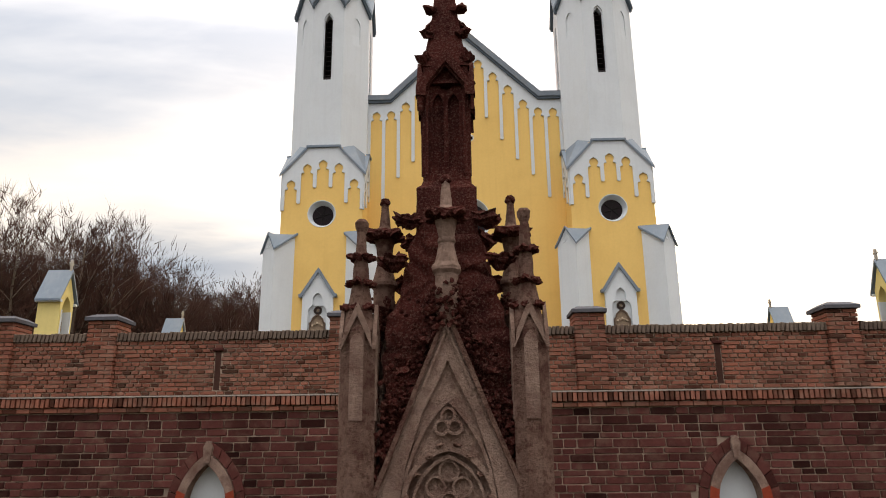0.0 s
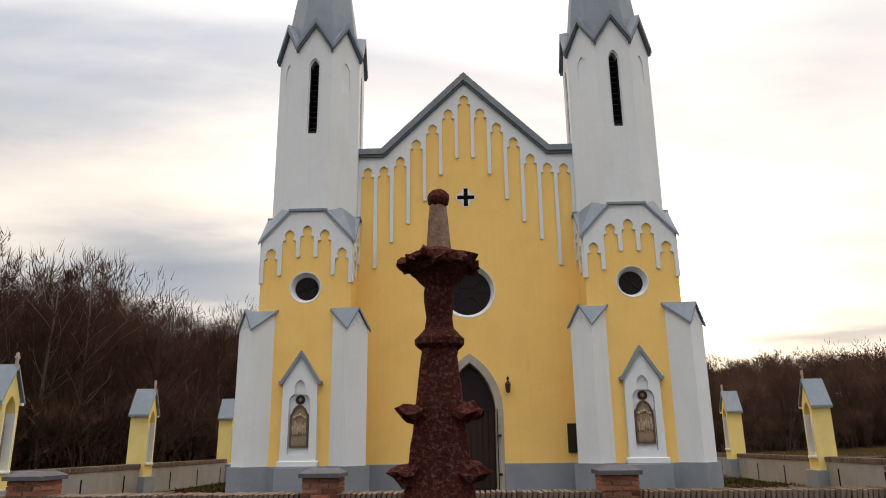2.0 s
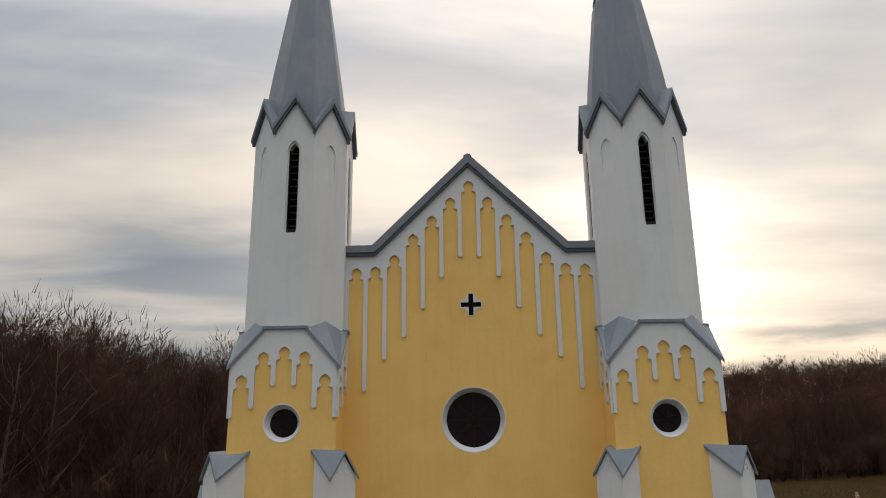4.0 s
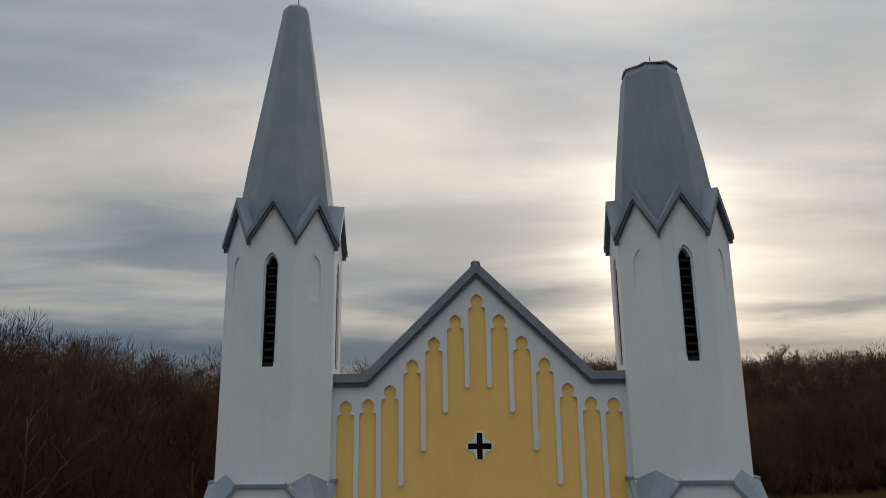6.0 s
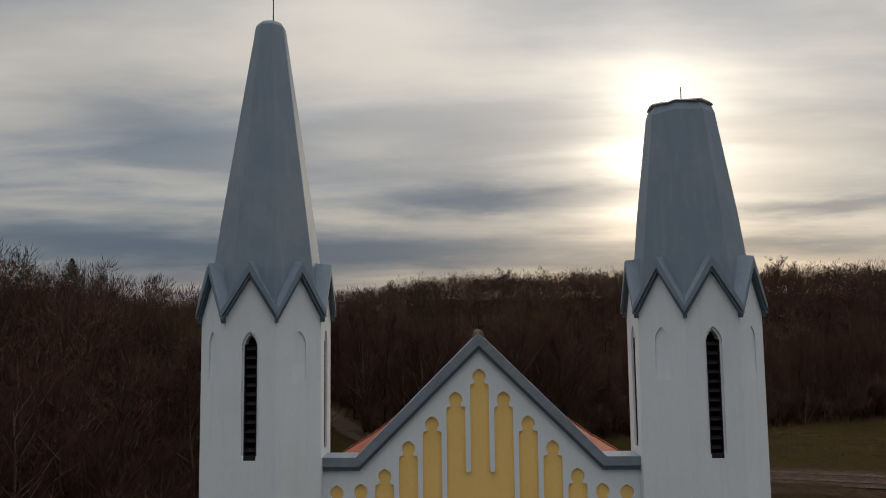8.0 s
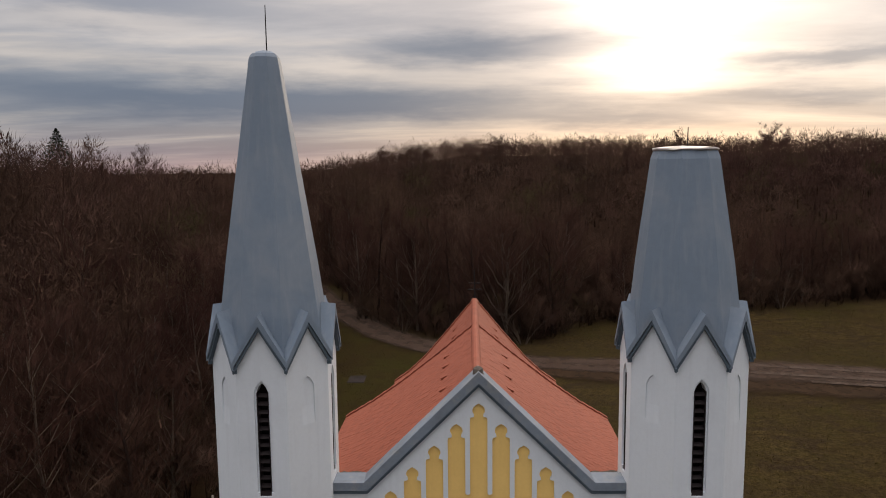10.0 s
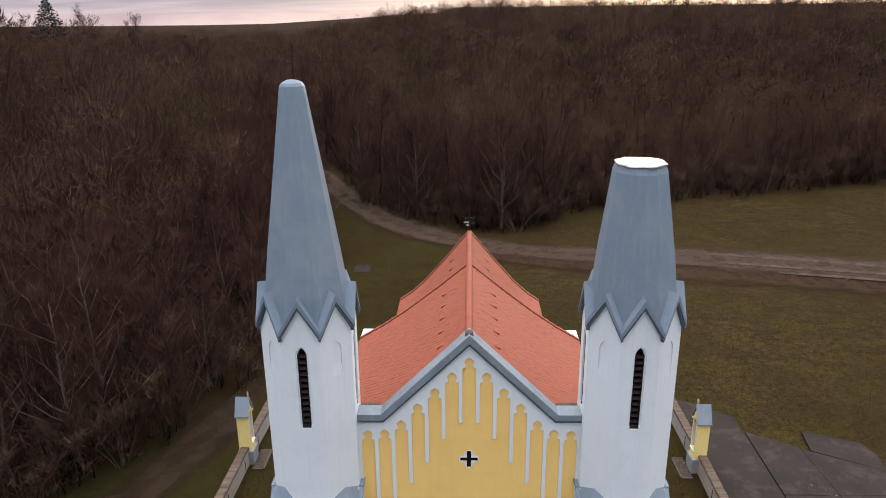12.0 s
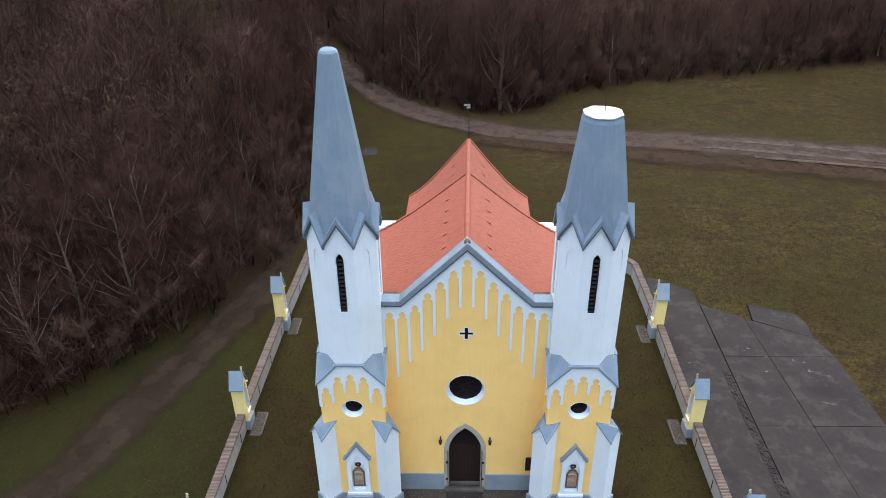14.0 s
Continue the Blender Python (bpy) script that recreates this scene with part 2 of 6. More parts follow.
CAP_STONE = material("dark_grey_cap_stone", (0.115, 0.118, 0.135), 0.95, (14, 0.3), (1.5, 0.35), 0.3, 40, stain_colour=(0.06, 0.045, 0.04))
MOSSY = material("blackened_sandstone", (0.080, 0.022, 0.018), 0.95, (60, 0.5), (4.5, 0.45), 0.9, 90, stain_colour=(0.022, 0.007, 0.007), lichen=((0.24, 0.145, 0.115), 75.0, 0.36))
PALE_STONE = material("pale_sandstone", (0.32, 0.22, 0.175), 0.95, (40, 0.4), (3.5, 0.35), 0.8, 70, stain_colour=(0.09, 0.042, 0.034), lichen=((0.12, 0.055, 0.042), 9.0, 0.45), streaks=0.3)
MID_STONE = material("lichened_sandstone", (0.20, 0.125, 0.097), 0.95, (50, 0.4), (6.0, 0.5), 0.8, 80, stain_colour=(0.06, 0.022, 0.018), lichen=((0.07, 0.028, 0.022), 30.0, 0.7), streaks=0.3)
CONCRETE = material("stained_concrete", (0.036, 0.029, 0.026), 0.85, (5, 0.2), (0.35, 0.35), 0.2, 20, stain_colour=(0.018, 0.015, 0.015), lichen=((0.060, 0.048, 0.041), 0.9, 0.5))
DIRT = material("dirt_track", (0.062, 0.042, 0.032), 0.95, (3, 0.45), (0.5, 0.5), 0.4, 12, stain_colour=(0.046, 0.029, 0.020))
SAND = material("pale_sandy_rut", (0.088, 0.064, 0.050), 0.95, (4, 0.4), (0.6, 0.4), 0.3, 14, stain_colour=(0.06, 0.04, 0.03))
TRACK = material("dark_earth_track", (0.030, 0.020, 0.013), 0.95, (4, 0.3), (0.35, 0.35), 0.3, 12, stain_colour=(0.012, 0.008, 0.005))
GRAVEL = material("brown_gravel", (0.075, 0.058, 0.047), 0.95, (25, 0.5), (2.0, 0.2), 0.8, 45)
BARK = material("grey_brown_bark", (0.048, 0.032, 0.026), 0.95, (6, 0.3), None, 0.0, 8, per_object=0.5)
PEBBLE = material("mixed_pebbles", (0.16, 0.135, 0.11), 0.9, (20, 0.3), None, 0.1, 40, per_island=0.75)
PALE_BARK = material("pale_bark", (0.135, 0.102, 0.078), 0.95, (5, 0.3), None, 0.0, 8, per_object=0.4)
TWIG = material("bare_twigs", (0.061, 0.030, 0.022), 0.95, None, (0.05, 0.3), 0.0, 1, stain_colour=(0.046, 0.020, 0.018), per_object=0.45, soft=2)
WOOD_STUFF = material("bare_woodland", (0.082, 0.047, 0.032), 0.95, None, (0.022, 0.45), 0.0, 1, stain_colour=(0.070, 0.032, 0.029), per_tree=0.55, soft=1)
SHRUB_WOOD = material("pale_shrub_stems", (0.105, 0.078, 0.058), 0.95, (5, 0.3), None, 0.0, 8, per_object=0.55)
NEEDLE = material("dark_spruce_needles", (0.018, 0.028, 0.016), 0.9, (1.5, 0.3), None, 0.0, 1)
SLOT_DARK = material("dark_drain_plaster", (0.075, 0.038, 0.030), 0.95, (18, 0.3), (1.5, 0.3), 0.2, 40)
DIRTY_SLAB = material("dirty_slab", (0.040, 0.033, 0.030), 0.95, (6, 0.4), (0.8, 0.4), 0.3, 20)
RIM = material("dark_carved_rim", (0.13, 0.085, 0.060), 0.8, (30, 0.3), None, 0.3, 50)
CARVED = material("carved_relief_shapes", (0.44, 0.34, 0.25), 0.8, (30, 0.3), None, 0.5, 50)
RELIEF = material("carved_relief_plaque", (0.32, 0.235, 0.165), 0.8, (30, 0.3), (6.0, 0.3), 0.5, 50)
BARE_METAL = material("bright_new_sheet", (0.50, 0.46, 0.42), 0.45, (5, 0.3), (2.0, 0.3), 0.1, 20, metal=0.2)
LAMP_GLASS = material("rusty_red_lantern", (0.055, 0.024, 0.017), 0.6, (20, 0.3), None, 0.2, 50)

MUD = material("muddy_track", (0.040, 0.024, 0.014), 0.95, (4, 0.25), (0.35, 0.35), 0.3, 12, stain_colour=(0.016, 0.011, 0.007))


def fray(m, patchy=1.5, scale=1.3, soft=(0.25, 0.75)):
    """Let a strip's edge break up into the ground beside it, by its 'edge' attribute."""
    q = Graph(m.node_tree, False)
    out = next(n for n in q.t.nodes if n.type == "OUTPUT_MATERIAL")
    shader = out.inputs[0].links[0].from_socket
    p = q.n("ShaderNodeNewGeometry").outputs["Position"]
    e = q.n("ShaderNodeAttribute", attr="edge").outputs["Fac"]
    f = q.math("ADD", e, q.math("MULTIPLY_ADD", q.noise(p, scale, 6.0, 0.7), patchy, -0.5 * patchy))
    mixer = q.n("ShaderNodeMixShader")
    q.put(mixer.inputs[0], q.ramp(f, (soft[0], 0.0), (soft[1], 1.0)))
    q.put(mixer.inputs[1], q.n("ShaderNodeBsdfTransparent").outputs[0])
    q.put(mixer.inputs[2], shader)
    q.put(out.inputs[0], mixer.outputs[0])
    return m


fray(DIRT, 1.6, 0.7, (0.1, 1.0)), fray(MUD, 1.6, 0.8, (0.15, 1.6)), fray(SAND, 1.9, 0.7, (0.3, 1.3)), fray(TRACK, 2.1, 0.6, (0.1, 1.6))
KERB = material("dull_kerb_stone", (0.12, 0.105, 0.09), 0.95, (16, 0.3), (1.5, 0.3), 0.3, 35)
SCRAPE = material("pale_scraped_concrete", (0.17, 0.15, 0.135), 0.9, (9, 0.5), (2.5, 0.5), 0.2, 25, stain_colour=(0.06, 0.05, 0.05))
OLD_SHEET = material("lichened_coping_sheet", (0.205, 0.245, 0.29), 0.75, (6, 0.15), (1.2, 0.3), 0.25, 25, stain_colour=(0.13, 0.14, 0.15), lichen=((0.27, 0.27, 0.25), 3.0, 0.45))
fray(SCRAPE, 2.2, 3.5, (-0.10, 0.30))
DRY_GRASS = material("dry_grass_blades", (0.058, 0.041, 0.013), 0.95, None, (0.12, 0.4), 0.0, 1, stain_colour=(0.042, 0.040, 0.008), per_island=0.6)

# ---- builders ----


def finish(name, bm, mat, parent=None, label="", smooth=False, category="", kind="", group="", recalc=True):
    if recalc:
        bmesh.ops.recalc_face_normals(bm, faces=bm.faces)
    me = bpy.data.meshes.new(name)
    bm.to_mesh(me)
    bm.free()
    for m in (mat if isinstance(mat, (list, tuple)) else [mat]):
        me.materials.append(m)
    if smooth:
        me.shade_smooth()
    ob = new(name, me)
    if parent:
        ob.parent = parent
    return tagged(ob, label, category, group, kind)


def part(name, bm, mat, parent, label="", smooth=False):
    return finish(name, bm, mat, parent, label, smooth)


def shared(name, mesh, m, parent=None):
    ob = new(name, mesh)
    ob.parent = parent
    ob.matrix_basis = m
    return ob


def thing(name, place, label, category, group="", turn=0.0):
    ob = new(name)
    ob.empty_display_size = 0.2
    ob.matrix_basis = pose(*place, 0, 0, turn)
    return tagged(ob, label, category, group)


def box(bm, x0, x1, y0, y1, z0, z1, bevel=0.0):
    vs = [bm.verts.new((x, y, z)) for z in (z0, z1) for y in (y0, y1) for x in (x0, x1)]
    fs = [bm.faces.new([vs[i] for i in f]) for f in ((0, 2, 3, 1), (4, 5, 7, 6), (0, 1, 5, 4), (1, 3, 7, 5), (3, 2, 6, 7), (2, 0, 4, 6))]
    if bevel:
        bmesh.ops.bevel(bm, geom=list({e for f in fs for e in f.edges}), offset=bevel, segments=1, affect="EDGES")
    return bm


def prism(bm, outline, to3, depth):
    """Extrude a flat outline: to3(u, v, d) gives the place at depth d."""
    a = [bm.verts.new(to3(u, v, 0)) for u, v in outline]
    b = [bm.verts.new(to3(u, v, depth)) for u, v in outline]
    bm.faces.new(a)
    bm.faces.new(b[::-1])
    for i in range(len(a)):
        j = (i + 1) % len(a)
        bm.faces.new((a[j], a[i], b[i], b[j]))
    return bm


def lathe(bm, profile, sides=8, cx=0.0, cy=0.0, turn=0.0, close=True):
    rings = []
    for r, z in profile:
        rings.append([bm.verts.new((cx + r * math.cos(turn + 2 * math.pi * i / sides), cy + r * math.sin(turn + 2 * math.pi * i / sides), z)) for i in range(sides)])
    for a, b in zip(rings, rings[1:]):
        for i in range(sides):
            bm.faces.new((a[i], a[(i + 1) % sides], b[(i + 1) % sides], b[i]))
    if close:
        bm.faces.new(rings[0][::-1])
        bm.faces.new(rings[-1])
    return bm


def arch(hw, z0, spring, apex, n=8):
    """Pointed-arch outline, from the lower left round to the lower right."""
    h = apex - spring
    r = (hw * hw + h * h) / (2 * hw)
    pts = [(-hw, z0)]
    a1 = math.asin(min(1, h / r))
    for i in range(n + 1):
        a = a1 * i / n
        pts.append((-hw + r - r * math.cos(a), spring + r * math.sin(a)))
    return pts + [(-u, v) for u, v in reversed(pts[:-1])]


def circle(cx, cz, r, n=40):
    return [(cx + r * math.cos(2 * math.pi * i / n), cz + r * math.sin(2 * math.pi * i / n)) for i in range(n)]


def cut(ob, cutters):
    """Cut the meshes of bmeshes out of ob's mesh."""
    bpy.context.view_layer.update()
    for bm in cutters:
        bmesh.ops.recalc_face_normals(bm, faces=bm.faces)
        me = bpy.data.meshes.new("cutter")
        bm.to_mesh(me)
        bm.free()
        c = new("cutter", me)
        c.matrix_world = ob.matrix_world
        mod = ob.modifiers.new("cut", "BOOLEAN")
        mod.operation, mod.solver, mod.object = "DIFFERENCE", "EXACT", c
        done = bpy.data.meshes.new_from_object(ob.evaluated_get(bpy.context.evaluated_depsgraph_get()))
        ob.modifiers.clear()
        ob.data = done
        bpy.data.objects.remove(c)
    return ob


def roughen(bm, amount, scale, cuts=0, seed=0.0):
    if cuts:
        bmesh.ops.subdivide_edges(bm, edges=bm.edges, cuts=cuts, use_grid_fill=True)
    for v in bm.verts:
        v.co += noise.noise_vector(v.co * scale + Vector((seed, seed, seed))) * amount
    return bm


def smooth01(a, b, x):
    t = min(1.0, max(0.0, (x - a) / (b - a)))
    return t * t * (3 - 2 * t)


# ---- ground ----
CX = 0.07                      # the church's axis
WALL_Y = 12.2                  # front face of the retaining wall
WALL_L, WALL_R = -10.48, 11.0  # middle lines of the side walls


def left_edge(y):
    pts = ((-40, -34), (10, -28.5), (20, -25.5), (25, -22.8), (28.5, -19.5), (32, -17.0), (35, -15.2), (40, -12.7), (50, -12.2), (60, -12.2), (75, -15.0), (90, -22.0))
    for (ya, xa), (yb, xb) in zip(pts, pts[1:]):
        if ya <= y <= yb:
            return xa + (xb - xa) * (y - ya) / (yb - ya)
    return -22.0 if y > 90 else -34.0


def back_edge(x):
    pts = ((-16, 96), (-11, 81), (-6, 75), (2.6, 70), (8, 71), (11.6, 77), (25, 82), (45, 86), (80, 90), (140, 84), (400, 80))
    for (xa, ya), (xb, yb) in zip(pts, pts[1:]):
        if xa <= x <= xb:
            return ya + (yb - ya) * (x - xa) / (xb - xa)
    return 96.0 if x < 0 else 80.0


def in_wood(x, y):
    """Metres inside the wood's edge (negative outside)."""
    a = left_edge(y) - x
    b = y - back_edge(x) if x > -16 else y - 97.0
    return max(a, b)


def height(x, y):
    d = math.hypot(x, y)
    ridge = 5.0 + 8.5 * smooth01(-60, 0, x)
    z = ridge * smooth01(75, 225, d) if y > -20 else 2.0 * smooth01(60, 260, d)
    z += 7.4 * smooth01(28, 75, -x) * smooth01(-10, 25, y) * (1 - smooth01(105, 170, y))
    z += noise.noise(Vector((x * 0.02, y * 0.02, 0))) * 1.5 * smooth01(60, 140, d)
    z += 5.0 * smooth01(225, 420, d) * smooth01(-60, 0, x) + (45.0 * smooth01(-0.30, 0.02, x / max(d, 1.0)) - 25.0) * smooth01(330, 2600, d)
    out = max(WALL_L - 0.3 - x, x - WALL_R - 0.3)
    if out <= 0:
        if y < WALL_Y + 0.25:
            z = -4.0
        elif y < 41:
            z = 0.02 * noise.noise(Vector((x * 0.6, y * 0.6, 3)))
    else:
        drop = 1 - smooth01(4.0, 16.0, y)
        z = z * (1 - drop) - 4.0 * drop + (0.06 * noise.noise(Vector((x * 0.35, y * 0.35, 7))) - 0.1) * (1 - smooth01(41, 52, y))
    return z


def ticks(*spans):
    out = []
    for a, b, n in spans:
        out += [a + (b - a) * i / n for i in range(n)]
    return out + [spans[-1][1]]


def build_ground():
    xs = ticks((-3200, -500, 9), (-500, -160, 10), (-160, -40, 24), (-40, WALL_L - 0.2, 22), (WALL_L - 0.2, WALL_R + 0.2, 28), (WALL_R + 0.2, 45, 28), (45, 180, 26), (180, 500, 9), (500, 3200, 9))
    ys = ticks((-600, -60, 9), (-60, 0, 12), (0, WALL_Y + 0.1, 10), (WALL_Y + 0.1, WALL_Y + 0.4, 1), (WALL_Y + 0.4, 42, 34), (42, 100, 46), (100, 260, 36), (260, 600, 10), (600, 3200, 9))
    verts = [(x, y, height(x, y)) for y in ys for x in xs]
    w = len(xs)
    faces = [(j * w + i, j * w + i + 1, (j + 1) * w + i + 1, (j + 1) * w + i) for j in range(len(ys) - 1) for i in range(w - 1)]
    me = bpy.data.meshes.new("ground")
    me.from_pydata(verts, [], faces)
    lay = me.attributes.new("litter", "FLOAT", "POINT")
    lay.data.foreach_set("value", [smooth01(-2.0, 2.5, in_wood(x, y)) for x, y, z in verts])
    m = bpy.data.materials.new("winter_grass")
    m.use_nodes = True
    q = Graph(m.node_tree)
    p = q.n("ShaderNodeNewGeometry").outputs["Position"]
    fine, mid, wide = q.noise(p, 7.0, 9.0, 0.8), q.noise(p, 0.9, 6.0, 0.65), q.noise(p, 0.13, 5.0, 0.6, distort=0.5)
    grass = q.mix(q.ramp(wide, (0.38, 0.0), (0.62, 1.0)), (0.032, 0.0235, 0.0065), (0.025, 0.0155, 0.006))
    grass = q.mix(q.ramp(mid, (0.42, 0.0), (0.62, 0.85)), grass, (0.020, 0.011, 0.005))
    moss = q.ramp(q.noise(p, 0.21, 5.0, 0.65, distort=0.8), (0.44, 0.0), (0.66, 0.62))
    grass = q.mix(moss, grass, (0.030, 0.033, 0.005))
    straw = q.mix(q.ramp(fine, (0.46, 0.0), (0.66, 0.85)), grass, (0.053, 0.036, 0.014))
    straw = q.mix(q.ramp(q.noise(p, 24.0, 5.0, 0.8), (0.38, 0.85), (0.54, 0.0)), straw, (0.015, 0.012, 0.006))
    side = q.n("ShaderNodeSeparateXYZ")
    q.put(side.inputs[0], p)
    # the open field is drier and yellower, the strip beside the wood mossy and dimmed
    field = q.math("MULTIPLY", q.ramp(q.math("MULTIPLY_ADD", side.outputs[0], 0.02, q.math("MULTIPLY_ADD", side.outputs[1], 0.008, 0.02)), (0.45, 0.0), (0.62, 1.0)), q.ramp(q.noise(p, 0.10, 5.0, 0.65, distort=0.6), (0.36, 0.15), (0.6, 1.0)))
    dry = q.mix(q.ramp(q.math("MULTIPLY_ADD", fine, 0.55, q.math("MULTIPLY", q.noise(p, 2.2, 7.0, 0.75), 0.45)), (0.43, 0.0), (0.57, 1.0)), (0.019, 0.0125, 0.0045), (0.068, 0.047, 0.018))
    straw = q.mix(q.math("MULTIPLY", field, 0.75), straw, dry)
    bare = q.math("MULTIPLY", field, q.ramp(q.noise(q.vmath("MULTIPLY", p, (1.0, 1.7, 1.0)), 0.42, 7.0, 0.7, distort=0.8), (0.46, 0.0), (0.60, 0.9)))
    straw = q.mix(bare, straw, q.mix(q.ramp(fine, (0.35, 0.0), (0.65, 1.0)), (0.014, 0.0085, 0.005), (0.036, 0.024, 0.014)))
    # moss green, plus lens falloff painted darker towards the near left
    mossy_dim = q.ramp(q.math("MULTIPLY_ADD", side.outputs[0], -0.05, q.math("MULTIPLY_ADD", side.outputs[1], -0.012, 0.4)), (0.50, 0.0), (0.72, 0.6))
    straw = q.mix(mossy_dim, straw, q.mix(q.ramp(fine, (0.35, 0.0), (0.7, 1.0)), (0.010, 0.011, 0.003), (0.024, 0.025, 0.008)))
    leaf = q.mix(q.ramp(fine, (0.3, 0.0), (0.7, 1.0)), (0.012, 0.006, 0.004), (0.034, 0.018, 0.011))
    edge = q.math("ADD", q.n("ShaderNodeAttribute", attr="litter").outputs["Fac"], q.math("MULTIPLY_ADD", mid, 0.8, -0.4), clamp=True)
    col = q.mix(edge, straw, leaf)
    b = q.n("ShaderNodeBsdfPrincipled")
    q.put(b.inputs["Base Color"], col)
    b.inputs["Roughness"].default_value, b.inputs["Specular IOR Level"].default_value = 0.95, 0.02
    bp = q.n("ShaderNodeBump")
    bp.inputs["Strength"].default_value, bp.inputs["Distance"].default_value = 0.7, 0.08
    q.put(bp.inputs["Height"], q.math("ADD", fine, q.math("MULTIPLY", mid, 1.5)))
    q.put(b.inputs["Normal"], bp.outputs[0])
    q.put(q.n("ShaderNodeOutputMaterial").inputs[0], b.outputs[0])
    me.materials.append(m)
    me.shade_smooth()
    return tagged(new("ground", me), "winter grass and leaf litter on gently rising ground", "ground", "", "structure")


ground = build_ground()


def ribbon(name, line, half, mat, lift, label, category):
    """A strip of surface that follows the ground along a line."""
    bm = bmesh.new()
    fine = []
    for (xa, ya), (xb, yb) in zip(line, line[1:]):
        n = max(2, int(math.hypot(xb - xa, yb - ya) / 1.2))
        fine += [(xa + (xb - xa) * i / n, ya + (yb - ya) * i / n) for i in range(n)]
    for _ in range(12):
        fine = [fine[0]] + [((a[0] + 2 * b[0] + c[0]) / 4, (a[1] + 2 * b[1] + c[1]) / 4) for a, b, c in zip(fine, fine[1:], fine[2:])] + [fine[-1]]
    rows, edge = [], []
    for i, (x, y) in enumerate(fine):
        a, b = fine[max(0, i - 1)], fine[min(len(fine) - 1, i + 1)]
        d = Vector((b[0] - a[0], b[1] - a[1])).normalized()
        row = []
        for k in range(9):
            edge.append((0.0, 0.35, 1.0, 1.0, 0.8, 1.0, 1.0, 0.35, 0.0)[k])
            s = (k / 4 - 1) * half * (1 + 0.45 * smooth01(4, 26, x)) * (1 + 0.22 * noise.noise(Vector((x * 0.25, y * 0.25, k * 0.1))))
            px, py = x - d.y * s, y + d.x * s
            rut = -0.03 if k in (2, 6) else 0.0
            row.append(bm.verts.new((px, py, height(px, py) + lift + rut)))
        rows.append(row)
    for a, b in zip(rows, rows[1:]):
        for k in range(8):
            bm.faces.new((a[k], a[k + 1], b[k + 1], b[k]))
    ob = finish(name, bm, mat, None, label, True, category, "structure")
    ob.data.attributes.new("edge", "FLOAT", "POINT").data.foreach_set("value", edge)
    return ob


ribbon("road", [(-30, 118), (-20, 97), (-13.5, 84), (-7, 72.5), (0.5, 66), (9, 62.8), (20, 62.3), (37, 58.5), (60, 50), (95, 38)], 2.5, DIRT, 0.15, "rutted dirt road across winter grass", "road")
ribbon("road_verge", [(2, 64.0), (12, 60.9), (22, 59.6), (38, 55.6), (60, 47), (95, 34)], 3.6, MUD, 0.09, "churned mud along the dirt road", "road")
for dx, dy in ((0.0, 1.3), (0.0, -0.9), (4.0, -3.4)):
    ribbon("wheel_rut", [(22 + dx, 61.6 + dy), (37 + dx, 58.0 + dy), (60 + dx, 49.6 + dy), (95 + dx, 37.6 + dy)], 0.30, SAND, 0.19, "pale sandy wheel rut along the dirt road", "road")
ribbon("track", [(-11.2, 46), (-11.5, 39.5), (-12.6, 35.7), (-13.8, 33.1), (-15.0, 29.7), (-16.1, 26.9), (-16.9, 24.1), (-18.0, 21.0), (-20.5, 14)], 1.9, TRACK, 0.05, "muddy earth track beside the churchyard wall", "track")

# ---- church ----
church = thing("church", (CX, 0, 0), "yellow and white limewashed twin-towered Gothic Revival church", "church")
FY = 21.0      # front of the gable wall
TX = 4.33      # tower axis, either side
TY, TH = 21.17, 1.225   # tower axis and half side
PL = 0.93      # plinth height


def fy(u, v, d):
    return (u, FY + d, v)


gable_outline = [(-3.2, PL), (3.2, PL), (3.2, 9.70), (2.40, 9.70), (0, 12.06), (-2.40, 9.70), (-3.2, 9.70)]
CROSS = [(-0.25, 8.26), (-0.06, 8.26), (-0.06, 8.05), (0.06, 8.05), (0.06, 8.26), (0.25, 8.26), (0.25, 8.38), (0.06, 8.38), (0.06, 8.60), (-0.06, 8.60), (-0.06, 8.38), (-0.25, 8.38)]
facade = part("gable_wall", prism(bmesh.new(), gable_outline, fy, 0.55), YELLOW, church)
cut(facade, [prism(bmesh.new(), arch(0.72, -0.1, 2.25, 3.58), lambda u, v, d: fy(u, v, d - 0.1), 0.9),
             prism(bmesh.new(), circle(0, 5.55, 0.752), lambda u, v, d: fy(u, v, d - 0.1), 0.9),
             prism(bmesh.new(), CROSS,
                   lambda u, v, d: fy(u, v, d - 0.1), 0.6)])


